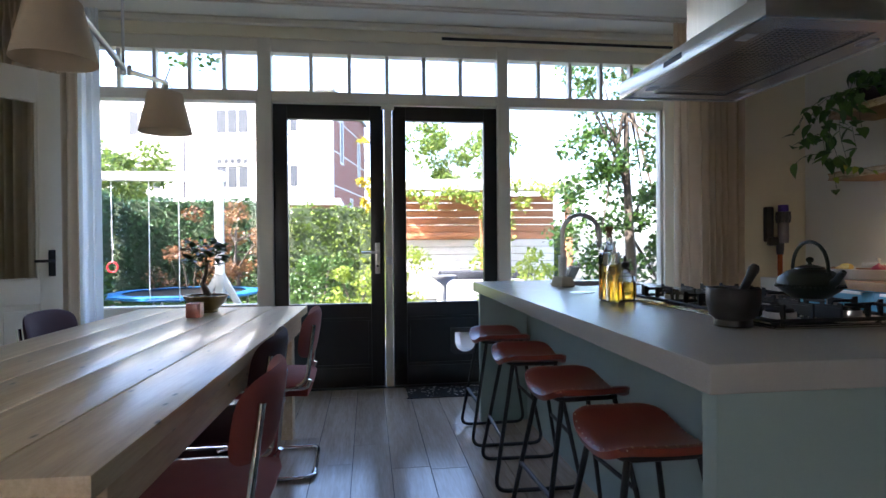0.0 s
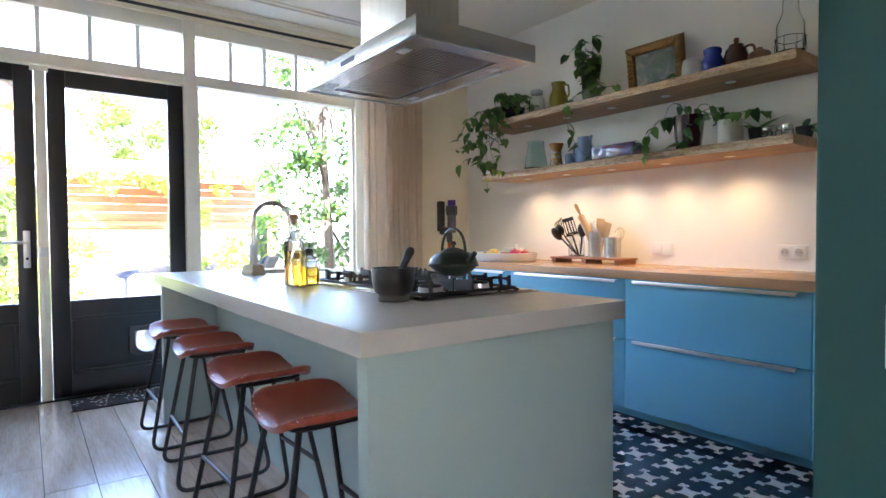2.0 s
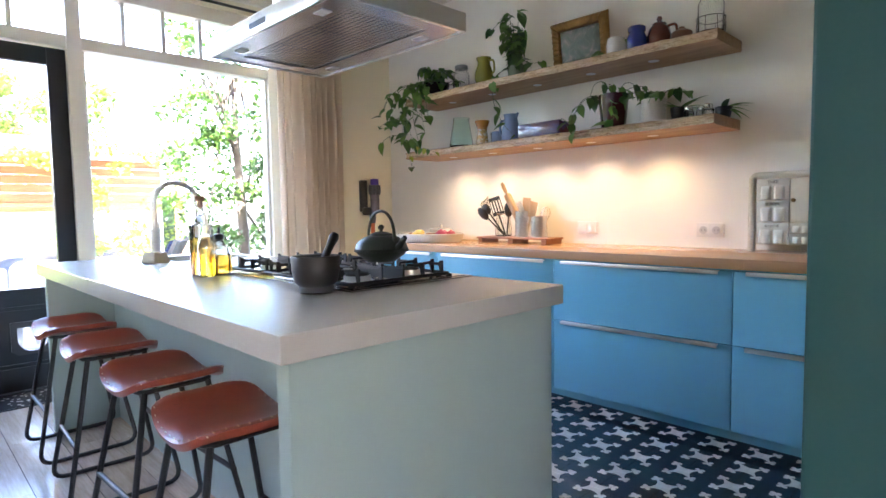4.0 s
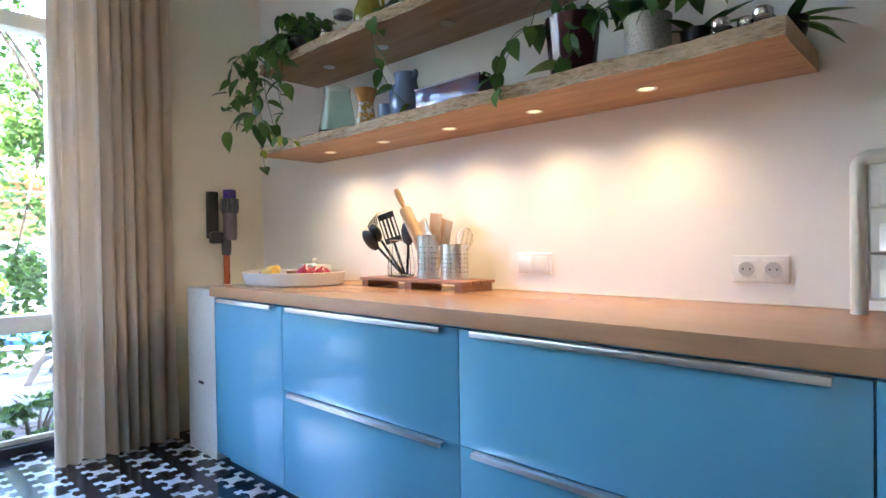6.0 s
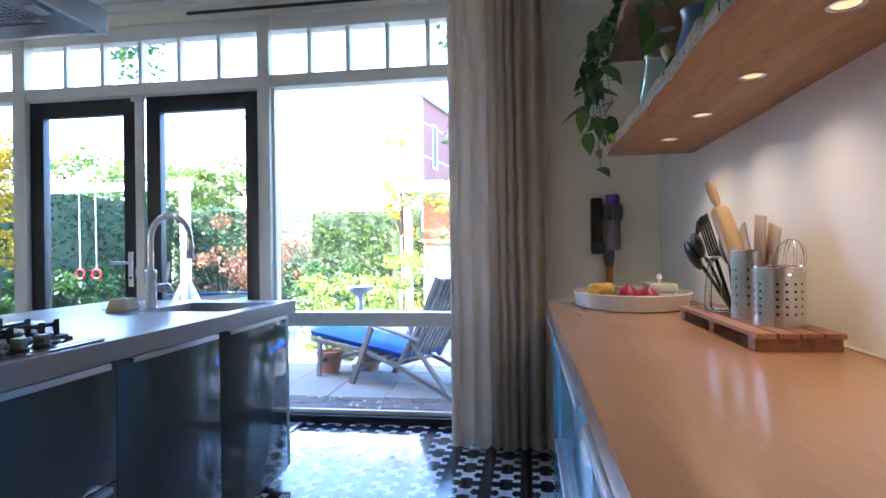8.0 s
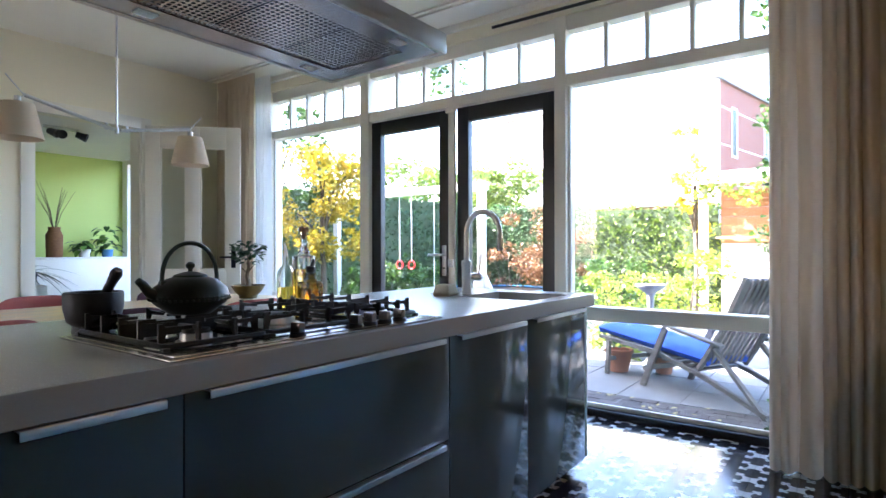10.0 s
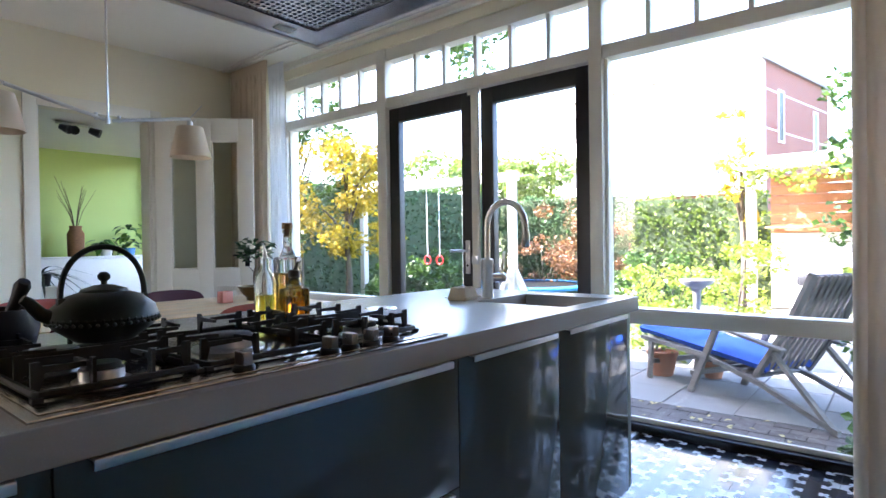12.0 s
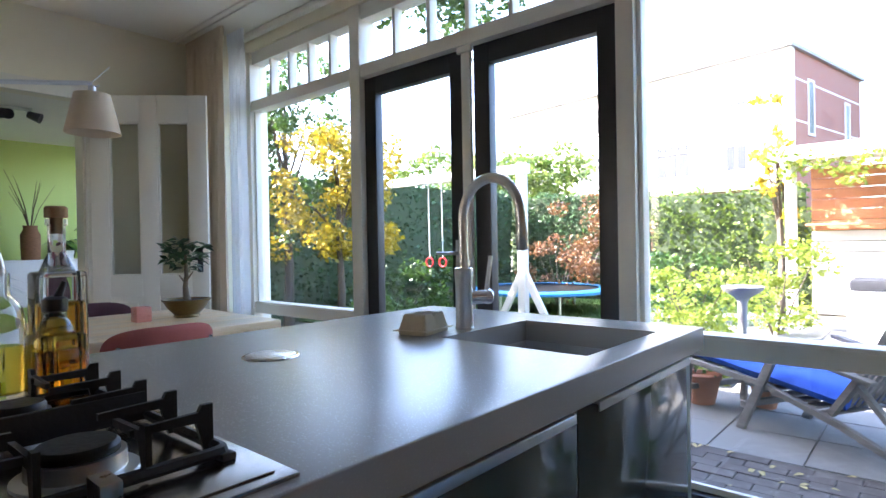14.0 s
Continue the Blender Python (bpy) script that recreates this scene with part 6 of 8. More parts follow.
def egg_lid(u, v):
    x, y = u * 2 - 1, v * 2 - 1
    e = max(abs(x), abs(y))
    z = 0.014 + 0.050 * min(1.0, max(0.0, (1 - e) * 5)) * (1 - 0.22 * math.exp(-(y / 0.10) ** 2) - 0.10 * math.exp(-(x / 0.10) ** 2))
    return (x * 0.050, y * 0.073, z)


part("lid", grid_sheet(egg_lid, 18, 24), PULP, egg, smooth=60)
part("label", B(-0.03, -0.008, -0.05, -0.016, 0.0642, 0.0652), paint("paper_label", (0.70, 0.66, 0.52), 0.7), egg, "pale paper label", smooth=0)
disc = thing("popup_socket", at(1.02, 3.0, Z), "round brushed steel pop-up socket cover in the worktop", "socket")
part("cover", lathe([(0, 0.004), (0.050, 0.004), (0.053, 0.003), (0.053, 0)], 36), STEEL, disc)
part("ring", lathe([(0.054, 0.0), (0.054, 0.003), (0.060, 0.002), (0.061, 0.0)], 36), CHROME, disc)

# ---- vacuum cleaner and bin ----
vac = thing("stick_vacuum", at(3.21, YP, 0.0), "purple and grey cordless stick vacuum in its wall dock", "vacuum cleaner")
PURPLE = paint("purple_plastic", (0.06, 0.02, 0.28), 0.3, spread=0.1)
GREYP = paint("dark_grey_plastic", (0.045, 0.04, 0.05), 0.35, spread=0.15)
part("dock", B(-0.085, -0.025, -0.05, -0.001, 1.15, 1.43, 0.01), PLASTIC_BLACK, vac)
part("battery", B(-0.09, -0.02, -0.10, -0.045, 1.12, 1.19, 0.014), PLASTIC_BLACK, vac)
part("motor", lathe([(0, 1.44), (0.036, 1.44), (0.038, 1.40), (0.038, 1.385), (0, 1.385)], 24, (0.025, -0.085)), PURPLE, vac, "purple motor cap")
for i in range(8):
    a = i * math.pi / 4
    part("cyclone", lathe([(0, 1.39), (0.016, 1.385), (0.019, 1.33), (0.012, 1.30), (0, 1.30)], 10, (0.025 + 0.036 * math.cos(a), -0.085 + 0.036 * math.sin(a))), GREYP, vac)
part("bin", lathe([(0, 1.14), (0.036, 1.14), (0.040, 1.16), (0.040, 1.30), (0.036, 1.31), (0, 1.31)], 24, (0.025, -0.085)), paint("smoky_bin", (0.16, 0.13, 0.14), 0.15, spread=0.2, coat=0.5), vac, "smoky dust bin")
part("neck", lathe([(0, 1.05), (0.024, 1.05), (0.028, 1.09), (0.028, 1.145), (0, 1.145)], 20, (0.005, -0.075)), GREYP, vac)
part("wand", tube([(0.005, -0.075, 1.06), (0.005, -0.075, 0.22)], 0.0185, 14), paint("copper_red_tube", (0.45, 0.10, 0.03), 0.3, 0.5), vac, "copper red tube")
part("brush_head", B(-0.10, 0.11, -0.16, -0.03, FZ, 0.10, 0.02), GREYP, vac)
part("wand_joint", B(-0.015, 0.025, -0.095, -0.055, 0.07, 0.24, 0.01), GREYP, vac)
wb = thing("waste_bin", at(3.05, 4.09, FZ), "tall white rectangular bin at the end of the worktop", "bin")
shell = B(-0.155, 0.155, -0.16, 0.16, 0, 0.855, 0.012)
bmesh.ops.delete(shell, geom=[f for f in shell.faces if f.calc_center_median().z > 0.85], context="FACES")
bmesh.ops.solidify(shell, geom=shell.faces[:], thickness=0.006)
part("shell", shell, PLASTIC_WHITE, wb)
part("grip_hole", B(-0.1565, -0.154, -0.03, 0.03, 0.36, 0.375, 0.001), PLASTIC_BLACK, wb, "dark slot")
part("bag", B(-0.142, 0.142, -0.147, 0.147, 0.70, 0.80, 0.02), PLASTIC_BLACK, wb, "dark bin bag")


# ---- curtains ----
def curtain(name, x0, x1, y, z0, z1, folds, depth, material, label, phase=0.0):
    """Hanging cloth: round folds of uneven width that fall from a row of narrow pinch pleats."""
    n = folds * 22

    def f(u, v):
        uu = u + 0.035 * math.sin(2 * math.pi * (1.7 * u + phase)) + 0.02 * noise.noise((u * 4, v * 1.2, phase))
        a = 2 * math.pi * folds * uu + phase
        head = min(1.0, max(0.0, (v - 0.93) / 0.035))
        low = 0.75 + 0.35 * (1 - v)
        soft = math.sin(a) + 0.28 * math.sin(2 * a + 1.1 + 1.5 * noise.noise((u * 6, v * 2, phase + 4)))
        amp = depth * low * (0.75 + 0.55 * noise.noise((u * folds * 0.7, v * 0.8, phase + 7)) + 0.12 * noise.noise((u * 15, v * 6, 2)))
        pleat = 0.013 * math.sin(2 * math.pi * folds * 2 * u + phase)
        side = depth * 0.30 * math.cos(a) * (1 - head)
        return (x0 + (x1 - x0) * u + side, y + amp * soft * (1 - head) + pleat * head, z0 + (z1 - z0) * v)
    return solo(name, grid_sheet(f, n, 40), material, pose(0, 0, 0), label, "curtain", smooth=80)


def cloth(name, c, trans):
    m, nt, b = nodes_of(name)
    v = coords(nt)
    f, g = noise_tex(nt, v, 500, 3), noise_tex(nt, v, 3, 3)
    col = mixc(nt, 0.5, ramp(nt, g, [(0.3, dim(c, 0.92)), (0.7, dim(c, 1.06))]), ramp(nt, f, [(0.3, dim(c, 0.85)), (0.7, dim(c, 1.1))]))
    nt.links.new(col, b.inputs["Base Color"])
    b.inputs["Roughness"].default_value = 0.95
    bump(nt, b, f, 0.2, 0.001)
    tl = nt.nodes.new("ShaderNodeBsdfTranslucent")
    nt.links.new(col, tl.inputs[0])
    mx = nt.nodes.new("ShaderNodeMixShader")
    mx.inputs[0].default_value = trans
    nt.links.new(b.outputs[0], mx.inputs[1])
    nt.links.new(tl.outputs[0], mx.inputs[2])
    nt.links.new(mx.outputs[0], nt.nodes["Material Output"].inputs[0])
    return m


LINEN = cloth("beige_linen", (0.69, 0.56, 0.41), 0.20)
SHEER = cloth("white_voile", (0.85, 0.86, 0.86), 0.55)
curtain("curtain", 2.325, 2.905, 4.44, FZ + 0.004, ZC - 0.016, 9, 0.042, LINEN, "floor-length beige linen curtain drawn aside")
curtain("curtain", -2.52, -1.93, 4.47, FZ + 0.004, ZC - 0.03, 9, 0.030, LINEN, "floor-length beige linen curtain beside the garden window", 1.7)
curtain("voile_curtain", -2.10, -1.86, 4.60, FZ + 0.004, ZC - 0.03, 4, 0.028, SHEER, "sheer white voile curtain at the garden window", 0.6)

# ---- dining side ----
rng = random.Random(23)
mat_ = thing("door_mat", at(0.66, 4.60, FZ), "dark speckled rubber door mat before the garden door", "mat")
m_, nt_, b_ = nodes_of("speckled_mat")
vo = nt_.nodes.new("ShaderNodeTexVoronoi")
vo.inputs["Scale"].default_value = 26
nt_.links.new(coords(nt_), vo.inputs["Vector"])
nt_.links.new(ramp(nt_, vo.outputs["Distance"], [(0.24, (0.55, 0.51, 0.46)), (0.28, (0.016, 0.014, 0.014))]), b_.inputs["Base Color"])
b_.inputs["Roughness"].default_value = 0.8
part("pad", B(-0.39, 0.39, -0.15, 0.15, 0.001, 0.012, 0.004), m_, mat_)
part("edge", join(B(-0.40, 0.40, -0.16, -0.15, 0.001, 0.009, 0.002), B(-0.40, 0.40, 0.15, 0.16, 0.001, 0.009, 0.002)), PLASTIC_BLACK, mat_)

bon = thing("bonsai", at(-0.915, 3.70, TZ), "small bonsai fig in a bronze bowl on the table", "bonsai")
part("bowl", lathe([(0, 0), (0.06, 0), (0.066, 0.006), (0.062, 0.016), (0.095, 0.05), (0.115, 0.085), (0.122, 0.09), (0.122, 0.096), (0.112, 0.096), (0.106, 0.086), (0, 0.08)], 36), paint("aged_bronze", (0.16, 0.11, 0.04), 0.35, 0.7, spread=0.3, big=14, fine=90, relief=0.08), bon, "aged bronze bowl")
part("soil", lathe([(0, 0.094), (0.06, 0.092), (0.106, 0.088)], 24), paint("bonsai_soil", (0.03, 0.022, 0.016), 0.95, fine=60, relief=0.6), bon)
part("trunk", join(tube([(0.01, 0, 0.085), (0.0, 0.0, 0.12), (-0.02, 0.005, 0.16), (0.005, 0.0, 0.22), (0.0, 0.0, 0.33)], 0.022, 10, taper=0.007), tube([(0.0, 0, 0.19), (0.04, 0.02, 0.24)], 0.006, 6, taper=0.003), tube([(-0.01, 0, 0.18), (-0.06, -0.01, 0.22)], 0.006, 6, taper=0.003)), paint("fig_bark", (0.20, 0.15, 0.10), 0.8, spread=0.25, big=30, fine=90, relief=0.3), bon)
FIG = leaf_mesh("leaf", 0.05, 0.032, leaf_paint("fig_leaf", (0.012, 0.045, 0.015), (0.05, 0.13, 0.03), 0.12), 0.2, 0.15, 4)
for i in range(130):
    a, r, h = rng.uniform(0, 6.28), 0.105 * rng.random() ** 0.5, rng.uniform(-0.062, 0.06)
    o = new("leaf", FIG)
    o.parent = bon
    o.matrix_basis = Matrix.Translation((r * math.cos(a), r * math.sin(a), 0.335 + 1.35 * h * (1.3 - r * 6))) @ Euler((radians(rng.uniform(-30, 45)), radians(rng.uniform(-30, 30)), a - 1.57 + rng.uniform(-0.6, 0.6))).to_matrix().to_4x4() @ Matrix.Scale(rng.uniform(0.75, 1.15), 4)
can = thing("candle_holder", at(-0.91, 3.47, TZ), "salmon pink square glass candle holder on the table", "candle holder")
SALMON = paint("salmon_glass", (0.62, 0.20, 0.15), 0.3, spread=0.12, big=20, coat=0.3)
part("cup", join(B(-0.036, -0.029, -0.036, 0.036, 0, 0.075, 0.003), B(0.029, 0.036, -0.036, 0.036, 0, 0.075, 0.003), B(-0.029, 0.029, -0.036, -0.029, 0, 0.075, 0.003), B(-0.029, 0.029, 0.029, 0.036, 0, 0.075, 0.003), B(-0.03, 0.03, -0.03, 0.03, 0, 0.03)), SALMON, can)

# hanging lamp with two arms and two shades
lampt = thing("pendant_lamp", at(-0.985, 2.82, 0), "two-armed aluminium pendant lamp with parchment shades", "lamp")
SHADE = cloth("parchment_shade", (0.82, 0.70, 0.55), 0.35)
part("rod", tube([(0, 0, 1.86), (0, 0, ZC - 0.03)], 0.006, 8), ALU, lampt)
part("ceiling_rose", lathe([(0, ZC - 0.04), (0.05, ZC - 0.04), (0.055, ZC - 0.03), (0.055, ZC - 0.001)], 24), ALU, lampt)
part("hub", lathe([(0, 1.855), (0.012, 1.855), (0.012, 1.89), (0, 1.89)], 14), ALU, lampt)
for s, ey, ez, sy in ((1, 0.47, 1.955, 0.475), (-1, -0.48, 1.985, -0.51)):
    arm = part("arm", join(tube([(0.01, s * 0.02, 1.875), (0.01, ey, ez)], 0.0105, 8), tube([(-0.01, s * 0.05, 1.89), (-0.01, ey, ez + 0.015)], 0.0025, 6)), ALU, lampt, "slim aluminium arm")
    part("pivot", lathe([(0, -0.02), (0.009, -0.02), (0.009, 0.02), (0, 0.02)], 12), ALU, arm, at=pose(0, s * 0.06, 1.89))
    part("tension_rod", tube([(0, ey - s * 0.01, ez - 0.01), (0.0, ey + s * 0.085, ez + 0.10)], 0.0035, 6), ALU, lampt)
    zt = ez - 0.05
    sh = part("shade", lathe([(0.078, zt), (0.122, zt - 0.19), (0.119, zt - 0.19), (0.075, zt)], 40, (0, sy)), SHADE, lampt, "tapered parchment shade")
    part("fitting", lathe([(0, zt + 0.04), (0.016, zt + 0.04), (0.018, zt - 0.06), (0, zt - 0.06)], 18, (0, sy)), ALU, sh)
    part("spider", join(tube([(-0.076, sy, zt - 0.004), (0.076, sy, zt - 0.004)], 0.002, 5), tube([(0, sy - 0.076, zt - 0.004), (0, sy + 0.076, zt - 0.004)], 0.002, 5)), ALU, sh)
    part("bulb", ball(0.03, (0, sy, zt - 0.10), (1, 1, 1.2)), paint("opal_bulb", (0.85, 0.83, 0.78), 0.3), sh)
    part("cable", tube(rounded([(0, ey, ez), (0.03, ey + 0.02 * s, ez - 0.02), (0.02, sy + 0.03, zt + 0.05), (0, sy, zt + 0.03)], 0.03), 0.002, 5), PLASTIC_WHITE, lampt)

# panelled door with two tall panes, standing open
leafd = new("door_3")
leafd.matrix_basis = pose(-2.595, 3.785, 0.02, 0, 0, 45)
tagged(leafd, "white panelled door with two tall glass panes, standing open", "door", kind="structure")
DW, DH = 0.835, 2.265
for a, b, c, d in ((0, 0.125, 0.02, DH), (DW - 0.125, DW, 0.02, DH), (0.355, 0.475, 0.02, DH), (0.125, 0.355, 2.07, DH), (0.475, DW - 0.125, 2.07, DH), (0.125, 0.355, 0.78, 0.93), (0.475, DW - 0.125, 0.78, 0.93), (0.125, 0.355, 0.02, 0.22), (0.475, DW - 0.125, 0.02, 0.22)):
    part("stile" if d - c > 1 else "rail", B(a, b, -0.02, 0.02, c, d, 0.003), WHITE_WOOD, leafd)
for a, b in ((0.125, 0.355), (0.475, DW - 0.125)):
    p = part("pane", B(a - 0.004, b + 0.004, -0.003, 0.003, 0.925, 2.075), GLASS, leafd, smooth=0)
    part("panel", join(B(a, b, -0.008, 0.008, 0.22, 0.78), B(a + 0.04, b - 0.04, -0.014, 0.014, 0.26, 0.74, 0.005)), WHITE_WOOD, leafd)
    part("glazing_bead", join(B(a, a + 0.014, -0.016, 0.016, 0.93, 2.07, 0.003), B(b - 0.014, b, -0.016, 0.016, 0.93, 2.07, 0.003), B(a + 0.014, b - 0.014, -0.016, 0.016, 0.93, 0.944, 0.003), B(a + 0.014, b - 0.014, -0.016, 0.016, 2.056, 2.07, 0.003)), WHITE_WOOD, leafd)
part("door_handle", tube(rounded([(DW - 0.06, 0.02, 1.05), (DW - 0.06, -0.065, 1.05), (DW - 0.17, -0.065, 1.05)], 0.012), 0.009, 8), BLACK_METAL, leafd, "black lever handle")
part("handle_plate", B(DW - 0.08, DW - 0.04, -0.024, -0.020, 0.95, 1.12, 0.003), BLACK_METAL, leafd)

# next room
cab = thing("sideboard", at(-5.53, 4.15, 0.0), "low white sideboard against the lime wall", "sideboard")
part("body", B(-0.20, 0.22, -0.95, 0.80, 0.54, 1.025, 0.004), PLASTIC_WHITE, cab)
part("top", B(-0.21, 0.235, -0.96, 0.81, 1.026, 1.05, 0.003), PLASTIC_WHITE, cab)
for y in (-0.90, 0.71):
    part("leg", B(-0.15, 0.15, y, y + 0.04, 0, 0.539), WHITE_WOOD, cab, smooth=0)
vs_ = thing("twig_vase", at(-5.45, 4.05, 1.05), "brown woven vase with bare twigs on the sideboard", "vase")
part("vase", lathe([(0, 0), (0.085, 0), (0.09, 0.02), (0.095, 0.28), (0.065, 0.34), (0.07, 0.38), (0.06, 0.38), (0.055, 0.33), (0, 0.3)], 28), paint("brown_wicker", (0.22, 0.10, 0.04), 0.8, spread=0.35, big=25, fine=80, relief=0.5, stretch=(1, 1, 6)), vs_)
TWIG = paint("twig_bark", (0.12, 0.09, 0.05), 0.9)
for k in range(13):
    a, l = rng.uniform(0, 6.28), rng.uniform(0.35, 0.62)
    q = rng.uniform(0.08, 0.30)
    part("twig", tube([(0, 0, 0.30), (0.35 * q * math.cos(a), 0.35 * q * math.sin(a), 0.38 + l * 0.4), (q * math.cos(a), q * math.sin(a), 0.38 + l)], 0.005, 5, taper=0.0015), TWIG, vs_)
for nm, y, col, label in (("succulent", 4.62, POTHOS, "round-leaved green plant on the sideboard"), ("blue_pot_plant", 5.02 - 0.12, POTHOS, "green plant in a blue pot on the sideboard")):
    pl = thing(nm, at(-5.47, y - 0.22, 1.05), label, "plant")
    part("pot", lathe([(0, 0), (0.06, 0), (0.075, 0.10), (0.068, 0.10), (0.06, 0.08), (0, 0.08)], 20), glaze("sky_blue_pot", (0.08, 0.25, 0.5)) if nm[0] == "b" else PLASTIC_WHITE, pl)
    for k in range(34):
        a = rng.uniform(0, 6.28)
        h = rng.uniform(0.08, 0.42 if nm[0] == "b" else 0.22)
        r = rng.uniform(0.02, 0.13)
        o = new("leaf", LEAF_B)
        o.parent = pl
        o.matrix_basis = pose(r * math.cos(a), r * math.sin(a), h, rng.uniform(-40, 30), 0, math.degrees(a) - 90) @ Matrix.Scale(1.2, 4)
sp_ = thing("trailing_plant", at(-3.75, 3.22, 0.0), "dark strappy plant on a tall white stand", "plant")
part("stand", B(-0.13, 0.13, -0.13, 0.13, 0, 0.80, 0.004), PLASTIC_WHITE, sp_)
part("pot", lathe([(0, 0.801), (0.07, 0.801), (0.09, 0.92), (0.08, 0.92), (0, 0.90)], 20), PLASTIC_BLACK, sp_)
DARKLEAF = leaf_mesh("leaf", 0.42, 0.03, leaf_paint("dark_strap_leaf", (0.02, 0.03, 0.02), (0.06, 0.09, 0.05), 0.1), 0.3, 0.9, 8)
for k in range(40):
    o = new("leaf", DARKLEAF)
    o.parent = sp_
    o.matrix_basis = pose(0, 0, 0.90, rng.uniform(-35, 50), 0, rng.uniform(0, 360)) @ Matrix.Scale(rng.uniform(0.5, 1.0), 4)
cl = thing("ceiling_spots", at(-3.87, 3.56, GZ), "grey three-lamp ceiling spotlight in the next room", "ceiling light")
part("bar", B(-0.02, 0.02, -0.16, 0.16, -0.03, -0.001, 0.005), STEEL, cl)
for y, a in ((-0.12, 30), (0.0, -20), (0.13, 60)):
    part("spot", moved(lathe([(0, 0.0), (0.03, 0.0), (0.045, 0.10), (0.04, 0.10), (0, 0.06)], 18), pose(0.02, y, -0.06, 0, 110, a)), GREYP, cl)
    part("stem", tube([(0, y, -0.02), (0.02, y, -0.06)], 0.006, 6), STEEL, cl)

# ---- garden ----
GZ0 = -0.09
setting("ground", grid_sheet(lambda u, v: (-90 + 180 * u, 5.0 - 95 + 190 * v, GZ0 - 0.03), 8, 8), paint("garden_soil", (0.075, 0.065, 0.045), 0.95, spread=0.3, big=1.5, fine=30, relief=0.5), "bare garden soil reaching into the distance", "ground")
lawn = setting("lawn", B(-6.2, 0.2, 7.9, 13.6, GZ0 - 0.028, GZ0 - 0.005), paint("lawn_base", (0.06, 0.11, 0.025), 0.95, spread=0.3, big=2, fine=40, relief=0.5), "mown green lawn", "lawn")
gv, gf = [], []
for i in range(14000):
    x, y = rng.uniform(-6.1, 0.15), rng.uniform(7.95, 13.5)
    a, h, w = rng.uniform(0, 6.28), rng.uniform(0.025, 0.06), 0.006
    dx, dy = math.cos(a) * w, math.sin(a) * w
    b0 = len(gv)
    gv += [(x - dx, y - dy, GZ0 - 0.006), (x + dx, y + dy, GZ0 - 0.006), (x + rng.gauss(0, 0.012), y + rng.gauss(0, 0.012), GZ0 - 0.006 + h)]
    gf.append((b0, b0 + 1, b0 + 2))
me = bpy.data.meshes.new("grass")
me.from_pydata(gv, [], gf)
me.materials.append(leaf_paint("grass_blade", (0.05, 0.12, 0.02), (0.14, 0.26, 0.04), 0.3))
tagged(new("grass", me), "short green lawn grass", "grass", kind="stuff")

GREENLEAF = leaf_paint("garden_green", (0.025, 0.060, 0.012), (0.10, 0.19, 0.03), 0.35)
IVY = leaf_paint("ivy_green", (0.020, 0.058, 0.020), (0.095, 0.175, 0.055), 0.25)
YELLEAF = leaf_paint("yellow_autumn_leaf", (0.26, 0.20, 0.012), (0.62, 0.46, 0.03), 0.4)
LIMELEAF = leaf_paint("lime_leaf", (0.14, 0.20, 0.02), (0.36, 0.42, 0.06), 0.4)
MIDLEAF = leaf_paint("sunlit_mid_green", (0.06, 0.11, 0.015), (0.20, 0.27, 0.045), 0.35)
RUSTLEAF = leaf_paint("rusty_leaf", (0.10, 0.045, 0.02), (0.30, 0.14, 0.05), 0.3)
BARK = paint("tree_bark", (0.10, 0.075, 0.055), 0.9, spread=0.3, big=10, fine=50, relief=0.6)


def leaves(fn, count, size, rng, flat=0.0):
    """Many small folded leaves at places given by fn()."""
    vv, ff = [], []
    for _ in range(count):
        p = Vector(fn())
        s = size * rng.uniform(0.6, 1.35)
        e = Euler((rng.uniform(-1.2, 1.2) * (1 - flat), rng.uniform(-1.2, 1.2) * (1 - flat), rng.uniform(0, 6.28))).to_matrix()
        b = len(vv)
        for q in ((0, 0, 0), (-0.36, 0.45, 0.10), (0, 1.0, -0.05), (0.36, 0.45, 0.10)):
            vv.append(p + e @ (Vector(q) * s))
        ff += [(b, b + 2, b + 1), (b, b + 3, b + 2)]
    me = bpy.data.meshes.new("leaves")
    me.from_pydata(vv, [], ff)
    return me


def foliage(name, parent, fn, count, size, material, rng):
    me = leaves(fn, count, size, rng)
    me.materials.append(material)
    ob = new(name, me)
    ob.parent = parent
    return tagged(ob, kind="stuff")


def clump(cs, rng):
    """Random places in a set of lumps (x, y, z, r), denser towards their skins."""
    def f():
        x, y, z, r = rng.choice(cs)
        d = Vector((rng.gauss(0, 1), rng.gauss(0, 1), rng.gauss(0, 1))).normalized()
        k = r * (0.45 + 0.6 * rng.random() ** 0.6)
        return (x + d.x * k, y + d.y * k, z + d.z * k * 0.85)
    return f


